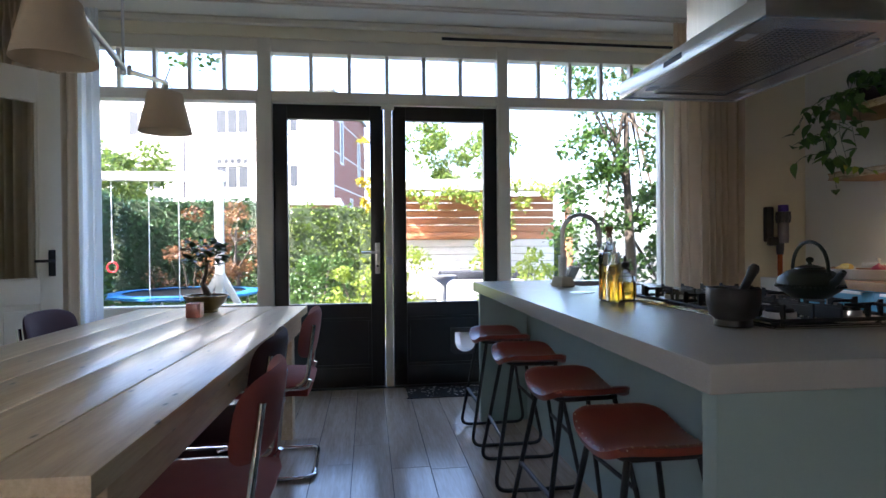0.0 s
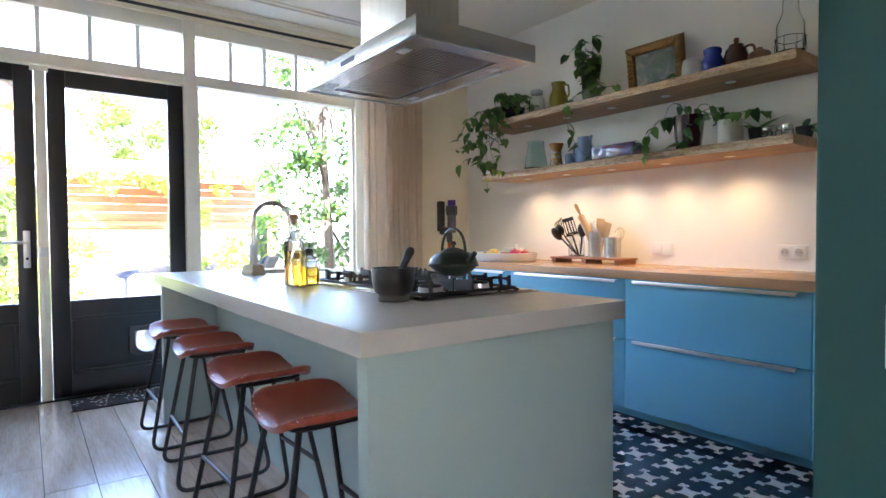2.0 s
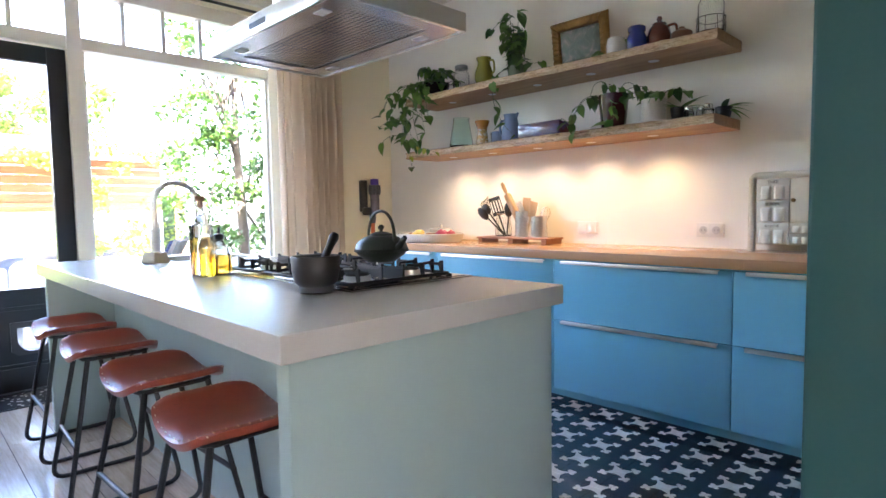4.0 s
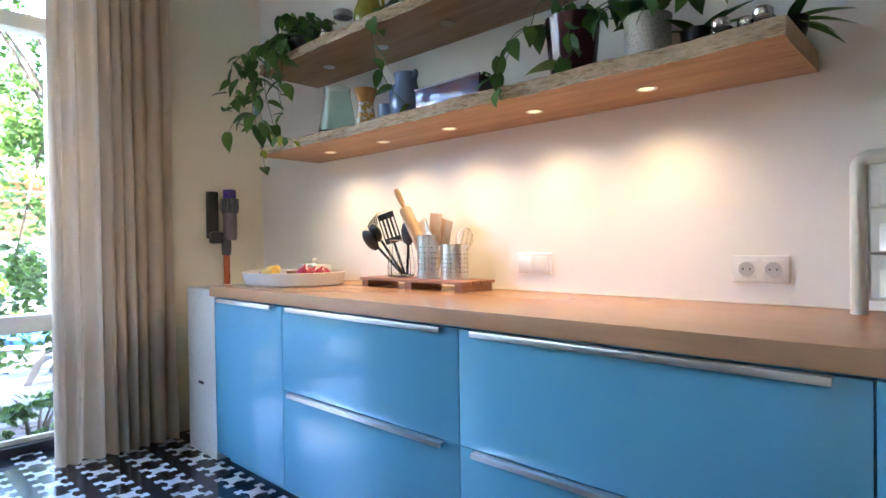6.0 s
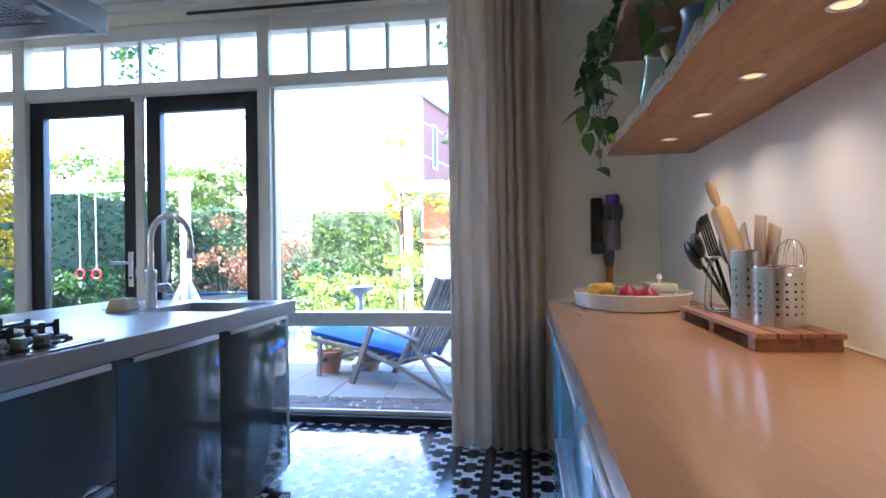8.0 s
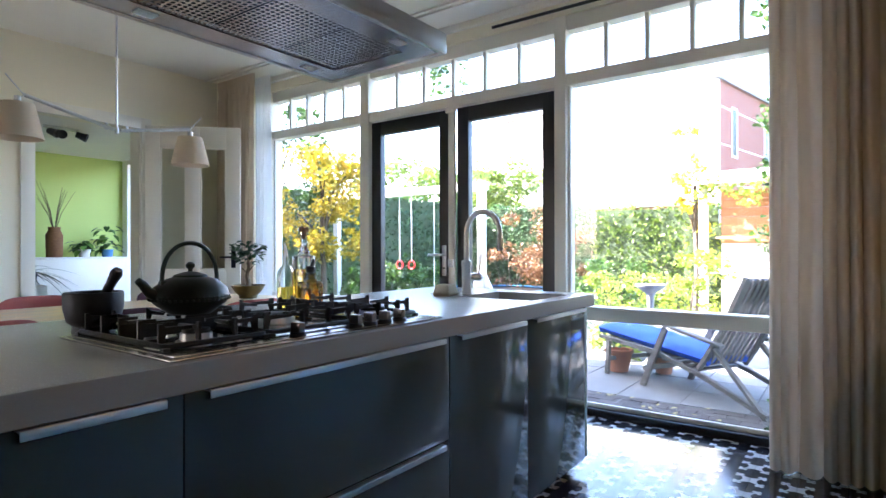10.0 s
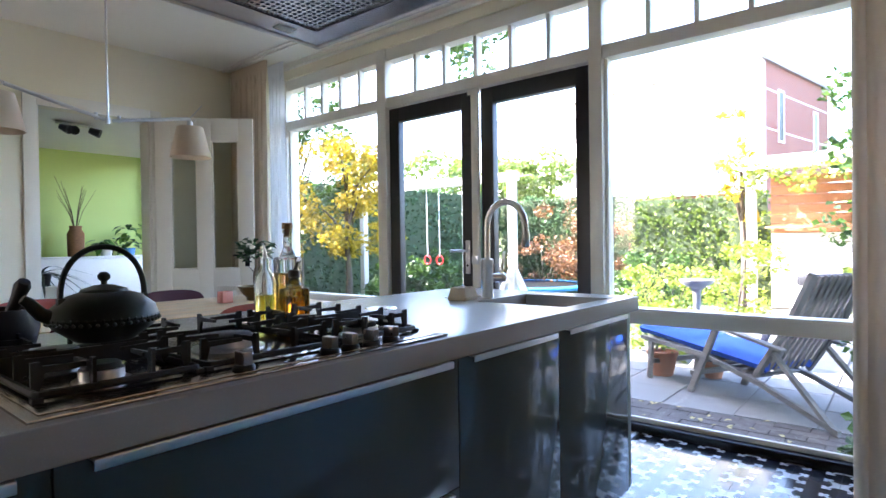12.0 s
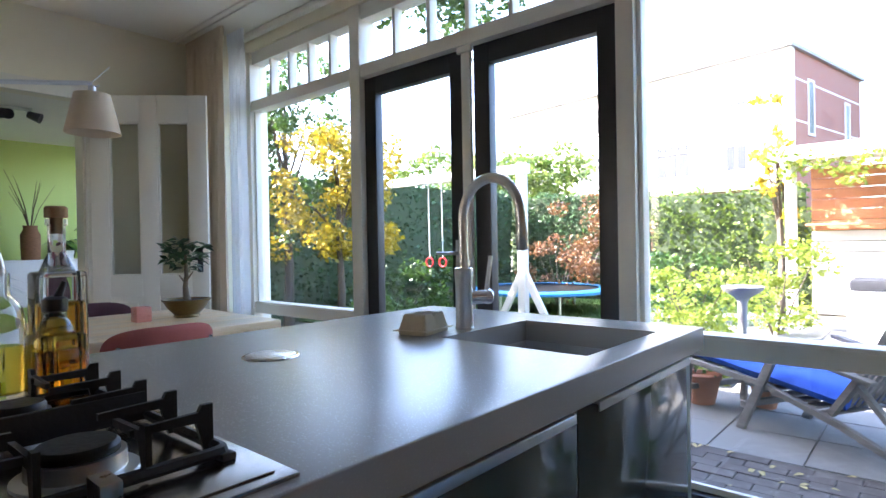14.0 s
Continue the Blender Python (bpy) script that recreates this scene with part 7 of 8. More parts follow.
def bush(name, x, y, r, h, material, label, count=900, size=0.07, lumps=14, stems=5):
    t = thing(name, at(x, y, GZ0 - 0.03), label, "bush")
    for k in range(stems):
        a = 2 * math.pi * k / stems + rng.uniform(-0.3, 0.3)
        part("stem", tube([(0.04 * math.cos(a), 0.04 * math.sin(a), 0), (0.3 * r * math.cos(a), 0.3 * r * math.sin(a), h * 0.4), (0.6 * r * math.cos(a), 0.6 * r * math.sin(a), h * 0.8)], 0.015, 5, taper=0.004), BARK, t)
    cs = []
    for _ in range(lumps):
        a, q = rng.uniform(0, 6.28), r * rng.random() ** 0.5
        z = rng.uniform(0.12, 0.9) * h
        cs.append((q * math.cos(a) * (1.15 - 0.5 * z / h), q * math.sin(a) * (1.15 - 0.5 * z / h), z, rng.uniform(0.18, 0.32) * min(r, h)))
    foliage("crown", t, clump(cs, rng), count, size, material, rng)
    return t


def hedge(name, x0, y0, x1, y1, h, thick, count, material, label, size=0.085):
    L = math.hypot(x1 - x0, y1 - y0)
    t = thing(name, pose(x0, y0, GZ0 - 0.03, 0, 0, math.degrees(math.atan2(y1 - y0, x1 - x0))), label, "hedge")

    # dark backing sheet: the shade among the leaves is put into its colour
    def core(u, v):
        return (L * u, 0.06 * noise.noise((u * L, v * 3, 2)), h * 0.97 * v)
    part("fence", grid_sheet(core, 30, 6, 0.05), paint("leaf_shade_backing", (0.05, 0.07, 0.03), 0.9), t)

    def f():
        u, z = rng.uniform(0, L), h * rng.random()
        w = thick * (0.55 + 0.45 * noise.noise((u * 1.1, z * 1.3, 9)))
        top = 0.10 * noise.noise((u * 1.7, 0, 4)) if z > 0.85 * h else 0
        return (u, rng.uniform(-w, w), z + top)
    foliage("leaves", t, f, count, size, material, rng)
    return t


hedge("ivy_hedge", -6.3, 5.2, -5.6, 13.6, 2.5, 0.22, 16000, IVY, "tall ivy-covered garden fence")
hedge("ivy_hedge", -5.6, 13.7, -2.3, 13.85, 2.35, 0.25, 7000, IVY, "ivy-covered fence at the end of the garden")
# lighter leaf than the ivy: sunlight and haze are put into its colour
hedge("mixed_hedge", -2.25, 13.85, 0.4, 14.0, 2.2, 0.35, 5200, MIDLEAF, "green hedge at the end of the garden, sunlight in its colour")
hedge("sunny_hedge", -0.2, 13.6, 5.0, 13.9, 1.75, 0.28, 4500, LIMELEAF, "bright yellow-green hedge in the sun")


def tree(name, x, y, h, r, material, label, count, size, lumps, base=0.45, lean=(0, 0), straight=False):
    t = thing(name, at(x, y, GZ0 - 0.03), label, "tree")
    top = Vector((0, 0, h * 0.85)) if straight else Vector((lean[0], lean[1], h * 0.8))
    part("trunk", tube([(0, 0, 0), top * 0.3 + Vector((0.05, 0, 0)), top * 0.65, top], 0.035 + 0.012 * h, 9, taper=0.02), BARK, t)
    cs = []
    for k in range(lumps):
        a, q, z = rng.uniform(0, 6.28), r * rng.random() ** 0.5, h * rng.uniform(base, 1.0)
        p = Vector((lean[0] + q * math.cos(a), lean[1] + q * math.sin(a), z))
        cs.append((p.x, p.y, p.z, rng.uniform(0.16, 0.30) * r))
        if k < 12:
            s = top * rng.uniform(0.8 if straight else 0.4, 0.95)
            part("limb", tube([s, (s + p) / 2 + Vector((0, 0, 0.08)), p], 0.022, 5, taper=0.005), BARK, t)
    foliage("crown", t, clump(cs, rng), count, size, material, rng)
    return t


tree("yellow_tree", -4.15, 7.3, 2.8, 0.85, YELLEAF, "small tree with bright yellow autumn leaves", 5200, 0.07, 50, 0.42)
tree("green_tree", -5.9, 6.5, 3.9, 0.9, GREENLEAF, "green garden tree by the fence", 4500, 0.07, 30, 0.45)
tree("green_tree", -5.25, 7.2, 4.3, 0.85, GREENLEAF, "tall green garden tree behind the yellow one", 5200, 0.07, 40, 0.25)
tree("overhanging_tree", -3.05, 5.35, 4.6, 1.5, GREENLEAF, "leafy tree that overhangs the house windows", 6500, 0.085, 46, 0.80, (1.0, 1.35), True)
tree("rust_tree", -2.75, 12.6, 2.0, 0.85, RUSTLEAF, "small tree with rusty brown autumn leaves", 1900, 0.08, 24, 0.25)
tree("slim_tree", 0.15, 13.0, 3.6, 0.35, YELLEAF, "slender young tree with yellow-green leaves", 500, 0.10, 14, 0.45)
tree("far_tree", -7.4, 17.5, 3.9, 1.9, MIDLEAF, "sunlit yellow-green tree beyond the fence", 8000, 0.15, 46, 0.25)
tree("far_tree", -11.2, 16.5, 4.3, 2.3, MIDLEAF, "sunlit green tree beyond the fence", 9000, 0.15, 46, 0.25)
tree("far_tree", 5.2, 33.0, 8.0, 3.0, MIDLEAF, "tall sunlit tree beside the brick house", 6000, 0.24, 40, 0.3)
tree("climber", 2.95, 6.55, 4.0, 0.80, GREENLEAF, "tall dense green climber beside the terrace", 11000, 0.062, 90, 0.06)
bush("rust_bush", -3.6, 12.4, 0.8, 1.5, RUSTLEAF, "brown-leaved shrub before the fence", 1200, 0.07)
bush("green_bush", -4.2, 8.6, 0.7, 1.0, GREENLEAF, "green shrub in the border", 1200, 0.09)
bush("green_bush", -5.1, 10.6, 0.8, 1.1, GREENLEAF, "green shrub under the swing", 1200, 0.09)
bush("green_bush", -3.2, 7.2, 0.6, 0.75, GREENLEAF, "low green shrub in the border", 900, 0.09)
bush("pale_bush", -0.15, 9.6, 0.75, 1.15, LIMELEAF, "pale sunlit garden shrub", 1400, 0.07)
bush("pale_bush", 0.55, 10.6, 0.7, 1.25, LIMELEAF, "pale sunlit garden shrub", 1300, 0.07)
bush("green_bush", -0.9, 11.2, 0.7, 1.2, GREENLEAF, "green garden shrub by the lawn", 1200, 0.08)
bush("flower_bed", 0.55, 7.7, 0.5, 0.40, LIMELEAF, "low pale flowering plants beside the terrace", 700, 0.06)
bush("right_bush", 2.4, 9.4, 0.7, 1.2, LIMELEAF, "sunlit climber and shrub beside the garden room", 1400, 0.08)
bush("corner_plant", 2.45, 5.45, 0.22, 0.35, GREENLEAF, "low green plants at the window corner", 260, 0.06)

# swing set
SW = paint("weathered_white_and_sunlit_timber", (0.62, 0.60, 0.54), 0.7, spread=0.1, big=6, fine=60, relief=0.2)
sw = thing("swing_frame", at(-2.12, 8.82, GZ0 - 0.03), "white timber swing frame with gym rings", "swing")
part("post", B(-0.055, 0.055, -0.055, 0.055, 0, 2.35, 0.006), SW, sw)
part("beam", B(-3.4, 0.10, -0.05, 0.05, 2.20, 2.33, 0.006), SW, sw)
part("post", B(-3.35, -3.24, -0.055, 0.055, 0, 2.20, 0.006), SW, sw)
for s in (-1, 1):
    part("brace", moved(B(-0.045, 0.045, -0.03, 0.03, -0.05, 0.95, 0.005), pose(s * 0.46, 0.0, 0.04, 0, -s * 28, 0)), SW, sw)
for x in (-1.45, -1.72):
    part("rope", tube([(x, 0, 2.20), (x + 0.01, 0, 1.06)], 0.008, 6), PLASTIC_WHITE, sw, "white rope")
    part("ring", tube([(x + 0.01 + 0.07 * math.cos(a), 0, 0.99 + 0.07 * math.sin(a)) for a in [i * math.pi / 8 for i in range(16)]], 0.014, 7, True), paint("red_plastic", (0.60, 0.03, 0.03), 0.35), sw, "red plastic ring")
for x in (-0.95, -0.55):
    part("rope", tube([(x, 0, 2.20), (x, 0, 0.52)], 0.007, 6), PLASTIC_WHITE, sw, "white rope")
part("swing_seat", B(-0.98, -0.52, -0.09, 0.09, 0.49, 0.52, 0.008), paint("blue_seat", (0.05, 0.16, 0.35), 0.4), sw, "blue plastic swing seat")

# trampoline
tr = thing("trampoline", at(-3.3, 11.2, GZ0 - 0.02), "round blue trampoline on the lawn", "trampoline")
part("bed", lathe([(0, 0.40), (1.05, 0.42)], 40), PLASTIC_BLACK, tr, "black jumping mat")
part("pad", lathe([(1.03, 0.445), (1.28, 0.445), (1.30, 0.43), (1.30, 0.39), (1.28, 0.38), (1.03, 0.41)], 48), paint("blue_pad", (0.03, 0.20, 0.42), 0.4, spread=0.1), tr, "blue edge pad")
for k in range(8):
    a = k * math.pi / 4
    part("leg", tube([(1.25 * math.cos(a), 1.25 * math.sin(a), 0.40), (1.27 * math.cos(a), 1.27 * math.sin(a), 0.0)], 0.022, 8), STEEL, tr)

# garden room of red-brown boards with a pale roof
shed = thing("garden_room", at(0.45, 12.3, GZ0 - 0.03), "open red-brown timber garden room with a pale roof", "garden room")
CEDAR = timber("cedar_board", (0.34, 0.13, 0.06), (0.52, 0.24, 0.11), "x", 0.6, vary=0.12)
# lower eight boards are pale: strong sunlight on them is put into the colour
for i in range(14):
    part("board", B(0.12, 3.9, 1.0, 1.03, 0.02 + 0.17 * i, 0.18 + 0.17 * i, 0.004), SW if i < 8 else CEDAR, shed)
part("post", B(-0.07, 0.07, -0.07, 0.07, 0, 2.45, 0.008), SW, shed)
part("post", B(1.93, 2.07, -0.07, 0.07, 0, 2.45, 0.008), CEDAR, shed)
part("post", B(3.83, 3.97, -0.07, 0.07, 0, 2.45, 0.008), CEDAR, shed)
part("fascia", B(-0.25, 4.2, -0.30, -0.26, 2.40, 2.62, 0.006), SW, shed)
part("roof", B(-0.25, 4.2, -0.26, 1.2, 2.50, 2.60, 0.006), SW, shed)
part("counter", B(0.1, 2.4, 0.0, 0.45, 0.82, 0.88, 0.006), SW, shed)
part("shelf", B(0.1, 1.9, 0.55, 0.95, 1.45, 1.49, 0.004), CEDAR, shed)
foliage("climber_leaves", shed, clump([(x * 0.25 - 0.2, -0.34 + rng.uniform(-0.1, 0.1), 2.35 + rng.uniform(-0.25, 0.22), 0.20) for x in range(16)] + [(1.9 + rng.uniform(-0.3, 0.5), -0.3, rng.uniform(0.8, 2.2), 0.26) for _ in range(10)], rng), 2000, 0.085, LIMELEAF, rng)
gt = thing("garden_bench", at(1.75, 10.9, GZ0 - 0.03), "white garden bench block with dark cushions on the terrace", "bench")
part("block", B(-0.45, 1.3, -0.35, 0.35, 0, 0.62, 0.02), paint("white_render", (0.72, 0.71, 0.68), 0.7), gt)
part("cushion", B(-0.43, 1.28, -0.33, 0.33, 0.621, 0.76, 0.04), paint("anthracite_fabric", (0.03, 0.03, 0.035), 0.9), gt)
bb = thing("bird_bath", at(0.92, 7.35, GZ0 - 0.03) @ Matrix.Diagonal((0.62, 0.62, 0.95, 1)), "grey stone bird bath on a slim column", "bird bath")
part("bowl", lathe([(0, 0.84), (0.10, 0.84), (0.24, 0.90), (0.26, 0.93), (0.24, 0.935), (0.10, 0.89), (0, 0.885)], 30), paint("grey_stone", (0.30, 0.29, 0.26), 0.85, spread=0.2, relief=0.3), bb)
part("column", lathe([(0.14, 0), (0.14, 0.04), (0.06, 0.10), (0.05, 0.5), (0.06, 0.80), (0.10, 0.845)], 24), paint("grey_stone_column", (0.32, 0.31, 0.28), 0.85, spread=0.2, relief=0.3), bb)
for x, y, r, h in ((0.75, 6.85, 0.13, 0.22), (1.15, 7.0, 0.10, 0.18)):
    fp = thing("flower_pot", at(x, y, GZ0 - 0.0), "terracotta pot with pale flowers on the terrace", "flower pot", "flower pots")
    part("pot", lathe([(0, 0), (r * 0.7, 0), (r, h * 0.85), (r * 1.08, h * 0.86), (r * 1.08, h), (r * 0.95, h), (r * 0.9, h * 0.85), (0, h * 0.85)], 24), paint("terracotta", (0.36, 0.16, 0.09), 0.85, spread=0.15, relief=0.2), fp)
    foliage("plant", fp, clump([(rng.uniform(-r, r), rng.uniform(-r, r), h + rng.uniform(0.02, 0.2), 0.08) for _ in range(6)], rng), 160, 0.05, GREENLEAF, rng)
    foliage("flowers", fp, clump([(rng.uniform(-r, r), rng.uniform(-r, r), h + rng.uniform(0.12, 0.28), 0.07) for _ in range(6)], rng), 40, 0.035, paint("white_petal", (0.8, 0.78, 0.72), 0.6), rng)
mast = thing("street_lamp", at(-6.0, 20.0, GZ0 - 0.03), "slim grey street lamp beyond the garden", "street lamp")
part("pole", tube([(0, 0, 0), (0, 0, 6.1)], 0.05, 8, taper=0.03), GREYP, mast)
part("head", lathe([(0, 6.1), (0.12, 6.1), (0.14, 6.2), (0.06, 6.3), (0, 6.32)], 14), GREYP, mast)

# steamer lounger with a blue cushion
TEAK = timber("silvered_teak", (0.09, 0.085, 0.08), (0.22, 0.205, 0.185), "x", 0.75, vary=0.1)
lo = thing("deck_lounger", pose(0.75, 6.94, GZ0 - 0.008, 0, 0, -30), "silvered teak steamer lounger with a blue cushion", "lounger")
for y in (-0.27, 0.27):
    part("seat_rail", tube([(0, y, 0.37), (0.75, y, 0.33), (1.25, y, 0.21), (1.80, y, 0.03)], 0.024, 4), TEAK, lo)
    part("leg", moved(B(-0.025, 0.025, -0.014, 0.014, 0, 0.37, 0.004), pose(0.10, y, 0.0, 0, 4, 0)), TEAK, lo)
    part("arm_leg", moved(B(-0.028, 0.028, -0.014, 0.014, 0, 0.62, 0.004), pose(0.60, y * 1.08, 0.0, 0, 26, 0)), TEAK, lo)
    part("arm_rest", moved(B(0, 0.66, -0.03, 0.03, -0.012, 0.012, 0.006), pose(0.80, y * 1.10, 0.60, 0, 10, 0)), TEAK, lo)
    part("back_stile", tube([(1.20, y, 0.26), (1.44, y, 0.62), (1.64, y, 1.02)], 0.024, 4), TEAK, lo)
    part("rear_leg", tube([(1.80, y, 0.0), (1.35, y, 0.45)], 0.022, 4), TEAK, lo)
part("cross_bar", B(0.08, 0.12, -0.27, 0.27, 0.14, 0.18, 0.004), TEAK, lo)
part("cross_bar", B(0.58, 0.62, -0.27, 0.27, 0.14, 0.18, 0.004), TEAK, lo)
for i in range(9):
    part("back_slat", tube([(1.22, -0.23 + 0.0575 * i, 0.30), (1.43, -0.23 + 0.0575 * i, 0.63), (1.63, -0.23 + 0.0575 * i, 1.0)], 0.019, 4), TEAK, lo)
for i in range(12):
    part("seat_slat", B(0.04 + 0.095 * i, 0.11 + 0.095 * i, -0.26, 0.26, 0.362 - 0.012 * i, 0.378 - 0.012 * i, 0.003), TEAK, lo)
BLUE = paint("royal_blue_canvas", (0.012, 0.075, 0.42), 0.8, spread=0.15, big=6, fine=160, relief=0.15)


def pad(x0, x1, z0, z1):
    def f(u, v):
        x, y = u, v * 2 - 1
        puff = 0.05 * (1 - y ** 6) * (1 - (2 * abs((u * 2) % 1 - 0.5)) ** 8 * 0.6)
        return (x0 + (x1 - x0) * x, y * 0.25, z0 + (z1 - z0) * x + puff)
    return grid_sheet(f, 28, 14, 0.06)


part("cushion", pad(-0.06, 1.26, 0.45, 0.34), BLUE, lo, "padded royal blue cushion", smooth=70)
part("head_cushion", moved(B(-0.02, 0.02, -0.20, 0.20, 0, 0.16, 0.015), pose(1.515, 0, 0.86, 0, 27, 0)), paint("navy_canvas", (0.012, 0.018, 0.07), 0.85), lo, "navy head cushion")
lo2 = copy_thing(lo, pose(2.35, 7.75, GZ0 - 0.008, 0, 0, -30))
lo2["label"] = "silvered teak steamer lounger on the far side of the terrace"

# brick house across the gardens
hs = thing("brick_house", pose(-1.45, 24.0, GZ0 - 0.05, 0, 0, -10.6), "three-storey pale house with a red brick side wall", "house")
PALE = paint("pale_render", (0.72, 0.69, 0.62), 0.85, spread=0.05, relief=0.2)
BRICK_M, nt_, b_ = nodes_of("red_brick")
bt_ = nt_.nodes.new("ShaderNodeTexBrick")
bt_.inputs["Scale"].default_value = 1.0
bt_.inputs["Color1"].default_value, bt_.inputs["Color2"].default_value, bt_.inputs["Mortar"].default_value = (0.30, 0.085, 0.05, 1), (0.24, 0.065, 0.04, 1), (0.30, 0.25, 0.20, 1)
bt_.inputs["Brick Width"].default_value, bt_.inputs["Row Height"].default_value, bt_.inputs["Mortar Size"].default_value = 0.22, 0.065, 0.008
tc_ = nt_.nodes.new("ShaderNodeTexCoord")
mp_ = nt_.nodes.new("ShaderNodeMapping")
sx_ = nt_.nodes.new("ShaderNodeSeparateXYZ")
cx_ = nt_.nodes.new("ShaderNodeCombineXYZ")
nt_.links.new(tc_.outputs["Object"], sx_.inputs[0])
nt_.links.new(val(nt_, "ADD", sx_.outputs[0], sx_.outputs[1]), cx_.inputs[0])
nt_.links.new(sx_.outputs[2], cx_.inputs[1])
nt_.links.new(cx_.outputs[0], mp_.inputs[0])
nt_.links.new(mp_.outputs[0], bt_.inputs["Vector"])
nt_.links.new(bt_.outputs["Color"], b_.inputs["Base Color"])
b_.inputs["Roughness"].default_value = 0.9
HH = 7.6
part("side_wall", B(-0.20, 0.0, 0.25, 7.0, 0, HH), BRICK_M, hs, "red brick side wall", smooth=0)
part("corner_pier", B(-0.26, 0.03, -0.02, 0.25, 0, HH), SW, hs, smooth=0)
part("front_wall", B(-13.0, -0.26, 0.0, 0.25, 0, HH - 0.6), PALE, hs, "pale rendered front wall", smooth=0)
part("rear_wall", B(-13.0, -0.2, 6.8, 7.0, 0, HH - 0.6), PALE, hs, smooth=0)
part("far_wall", B(-13.0, -12.8, 0.25, 6.8, 0, HH - 0.6), PALE, hs, smooth=0)
part("roof", B(-13.2, 0.12, -0.25, 7.2, HH, HH + 0.12), paint("grey_roof", (0.30, 0.30, 0.30), 0.8), hs, smooth=0)
part("parapet", B(-13.0, -0.26, 0.02, 0.23, HH - 0.6, HH), PALE, hs, smooth=0)
WINDARK = paint("dark_window_pane", (0.016, 0.02, 0.026), 0.35, spread=0.3)


def far_window(x0, x1, z0, z1, n, side=False):
    m = pose(0, 0, 0) if not side else pose(0, 0, 0, 0, 0, 90)
    w = part("window", moved(join(B(x0 - 0.08, x0, -0.03, 0.02, z0 - 0.08, z1 + 0.08), B(x1, x1 + 0.08, -0.03, 0.02, z0 - 0.08, z1 + 0.08), B(x0, x1, -0.03, 0.02, z1, z1 + 0.08), B(x0, x1, -0.06, 0.02, z0 - 0.08, z0)), m), SW, hs, smooth=0)
    for i in range(n):
        a, b = x0 + (x1 - x0) * i / n, x0 + (x1 - x0) * (i + 1) / n
        part("pane", moved(B(a + 0.04, b - 0.04, -0.012, 0.0, z0 + 0.03, z1 - 0.03), m), WINDARK, w, smooth=0)


for x in (-4.86, -8.6, -11.6):
    far_window(x, x + 1.38, 5.96, 6.95, 3)
    far_window(x, x + 1.36, 3.68, 4.60, 3)
    far_window(x, x + 1.36, 4.68, 4.92, 5)
    far_window(x, x + 1.15, 0.9, 2.2, 3)
for x in (-2.15,):
    far_window(x, x + 0.74, 5.97, 6.83, 2)
    far_window(x, x + 0.74, 3.70, 4.60, 2)
for y, z0, z1 in ((1.5, 4.9, 6.7), (5.2, 4.3, 6.4), (3.4, 2.6, 3.4), (5.6, 2.4, 3.2)):
    far_window(y, y + 0.45, z0, z1, 1, True)
for z in (3.75, 5.2, 6.6):
    part("band", B(-0.01, 0.006, 0.25, 7.0, z, z + 0.06), SW, hs, smooth=0)
ob_ = thing("outbuilding", at(-6.2, 18.5, GZ0 - 0.05), "low brick outbuilding with a row of small windows", "outbuilding")
part("wall", B(0, 5.2, 0, 2.5, 0, 2.55), BRICK_M, ob_, smooth=0)
part("roof", B(-0.15, 5.35, -0.2, 2.7, 2.55, 2.75), SW, ob_, smooth=0)
for x in (0.5, 1.0, 1.5, 2.0, 3.4):
    part("window", B(x, x + 0.40, -0.02, 0.0, 1.95, 2.35), WINDARK, ob_, smooth=0)

# terrace
terrace = setting("pavement", B(-2.0, 5.2, 4.98, 13.0, GZ0 - 0.028, GZ0 - 0.008), paint("joint_sand", (0.10, 0.09, 0.075), 0.95), "grey slab terrace behind the house", "pavement")

# ---- floor pieces ----
random.seed(5)
plank_data = {}
row = 0
x = XW + 0.002
while x < 1.27:
    w = min(0.192, 1.28 - x)
    y = Y0 + 0.01 - random.uniform(0, 1.2)
    while y < 4.78:
        y1 = min(y + 1.285, 4.78)
        y0 = max(y, Y0 + 0.01)
        if y1 - y0 > 0.06:
            key = (round(w, 3), round(y1 - y0, 2))
            if key not in plank_data:
                bmp = B(-w / 2 + 0.0008, w / 2 - 0.0008, -(y1 - y0) / 2 + 0.0008, (y1 - y0) / 2 - 0.0008, -0.004, 0.0)
                plank_data[key] = data_of("plank", bmp, FLOORWOOD)
            ob = new("plank", plank_data[key])
            ob.parent = wood_floor
            ob.location = (x + w / 2, (y0 + y1) / 2, FZ)
        y += 1.287
    x += 0.194
TP = 0.191      # tile pitch
tile_mesh = data_of("tile", B(-0.0992, 0.0992, -0.0992, 0.0992, -0.004, 0.0, 0.0006, 1), TILE)
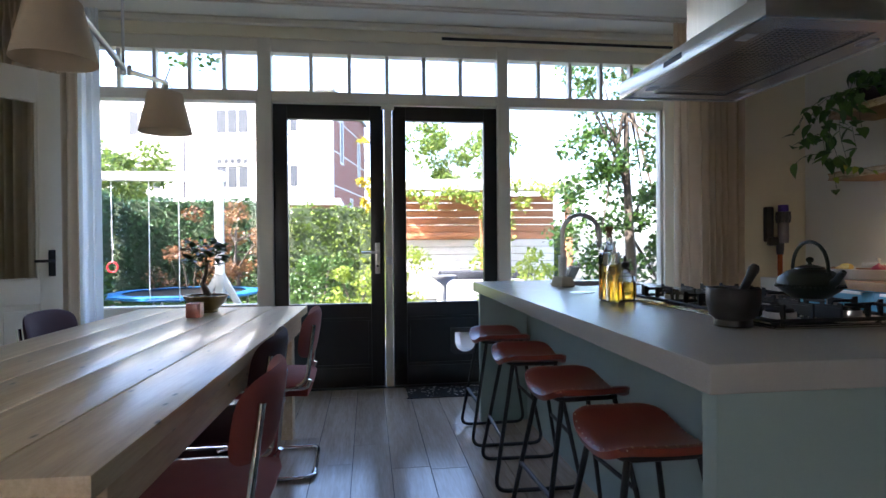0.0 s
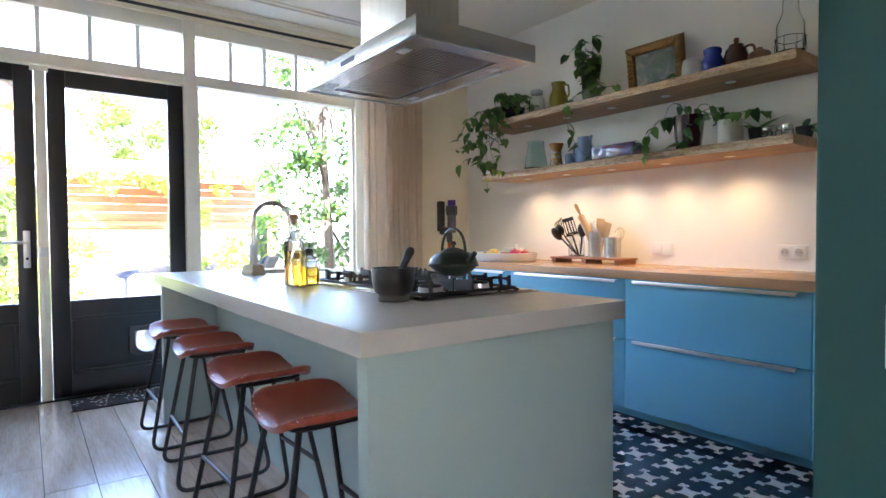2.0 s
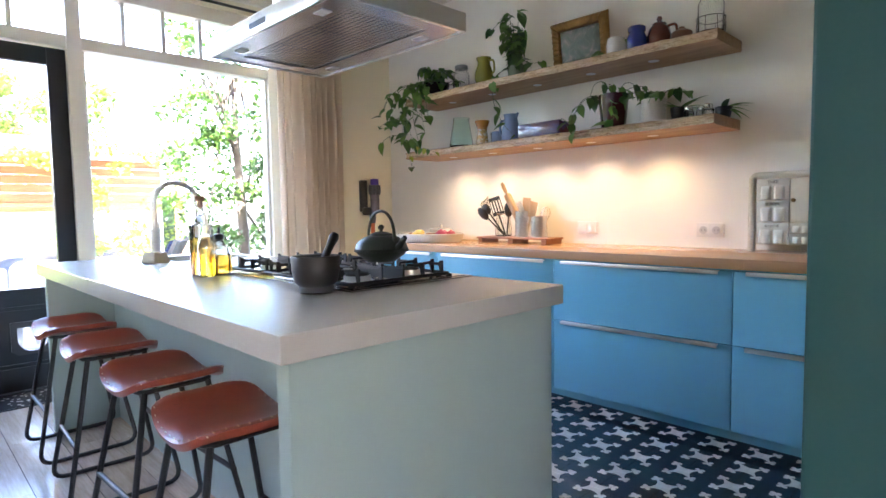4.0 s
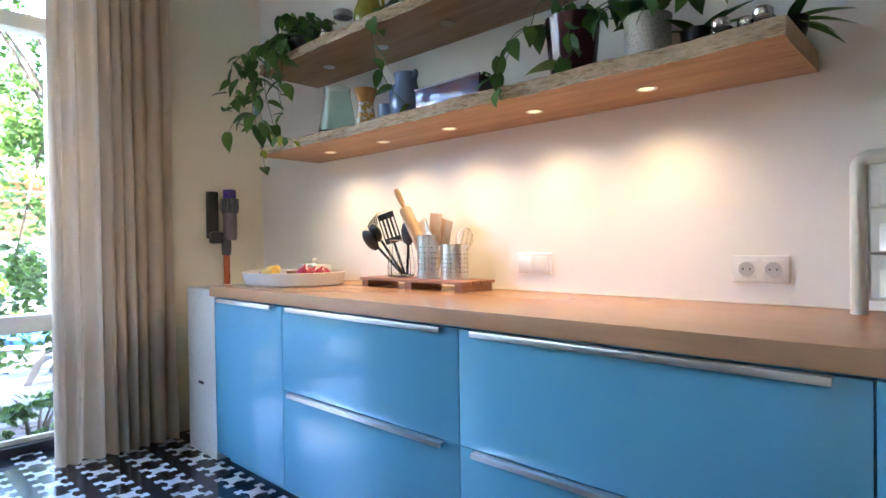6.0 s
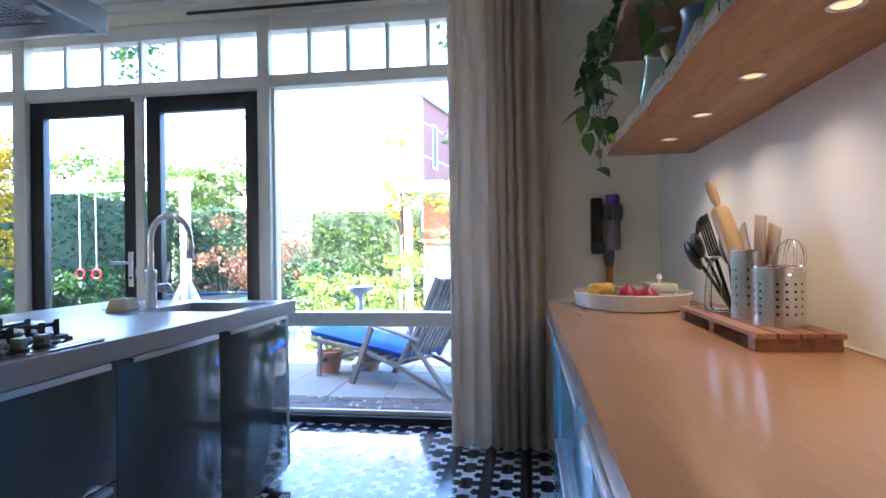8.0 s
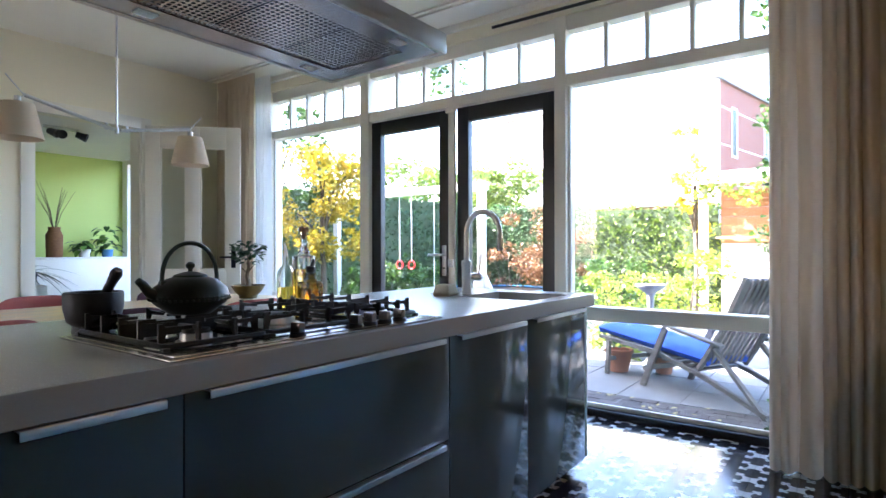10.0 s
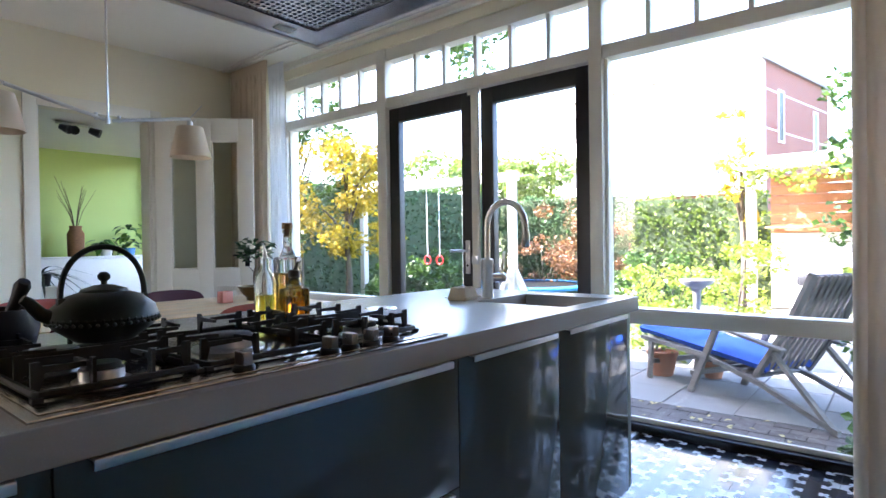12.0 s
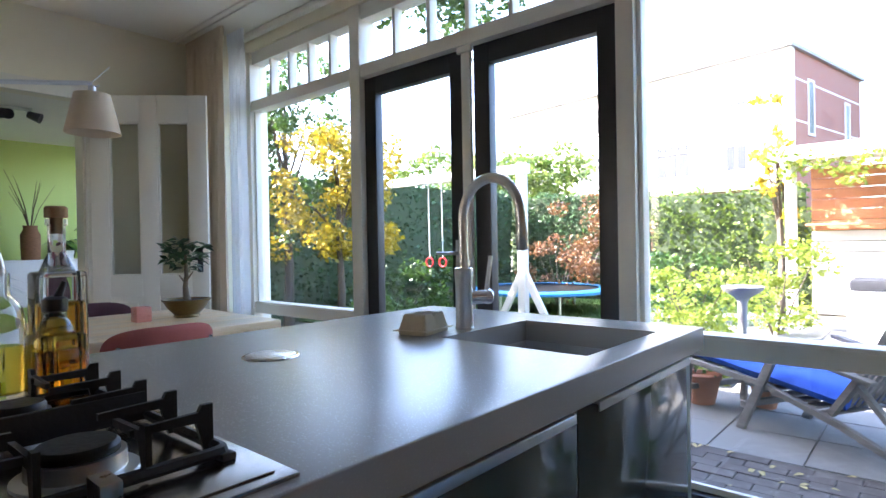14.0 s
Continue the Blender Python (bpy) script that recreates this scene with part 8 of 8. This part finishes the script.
for i in range(-1, 11):
    for j in range(0, 25):
        cx, cy = 1.510 + TP * (i + 0.5), 4.800 - TP * (j + 0.5)
        if cx - TP / 2 < 1.302 or cx + TP / 2 > XE:
            continue
        ob = new("tile", tile_mesh)
        ob.parent = tile_floor
        ob.matrix_basis = Matrix.Translation((cx, cy, FZ)) @ Matrix.Diagonal((TP / 0.2, TP / 0.2, 1, 1))
SLAB = paint("grey_concrete_slab", (0.17, 0.167, 0.16), 0.85, spread=0.12, big=4, fine=60, relief=0.25, vary=0.10)
slab_mesh = data_of("slab", B(-0.246, 0.246, -0.246, 0.246, -0.03, 0.0, 0.003, 1), SLAB)
for i in range(14):
    for j in range(14):
        x, y = -1.7 + 0.5 * i, 6.16 + 0.5 * j
        ob = new("slab", slab_mesh)
        ob.parent = terrace
        ob.matrix_basis = pose(x, y, GZ0 + random.uniform(-0.003, 0.002), random.uniform(-0.3, 0.3), random.uniform(-0.3, 0.3), 0)
PAVER = paint("dark_weathered_paver", (0.10, 0.085, 0.075), 0.9, spread=0.3, big=8, fine=60, relief=0.4, vary=0.25)
paver_mesh = data_of("paver", B(-0.102, 0.102, -0.049, 0.049, -0.03, 0.0, 0.004, 1), PAVER)
for j in range(9):
    for i in range(25):
        ob = new("paver", paver_mesh)
        ob.parent = terrace
        ob.matrix_basis = pose(-1.2 + 0.208 * i + 0.104 * (j % 2), 5.04 + 0.102 * j, GZ0 + random.uniform(-0.004, 0.003), 0, 0, random.uniform(-0.8, 0.8))
DRY = leaf_mesh("dry_leaf", 0.05, 0.03, paint("dry_leaf", (0.42, 0.34, 0.15), 0.8, spread=0.3), 0.4, 0.2, 4)
for i in range(34):
    ob = tagged(new("fallen_leaf", DRY), "dry yellow-brown leaf fallen on the terrace", "leaf", "fallen leaves")
    ob.matrix_basis = pose(random.uniform(0.9, 2.5), random.uniform(5.02, 5.9), GZ0 + 0.006, random.uniform(-10, 10), 0, random.uniform(0, 360)) @ Matrix.Scale(random.uniform(0.6, 1.2), 4)
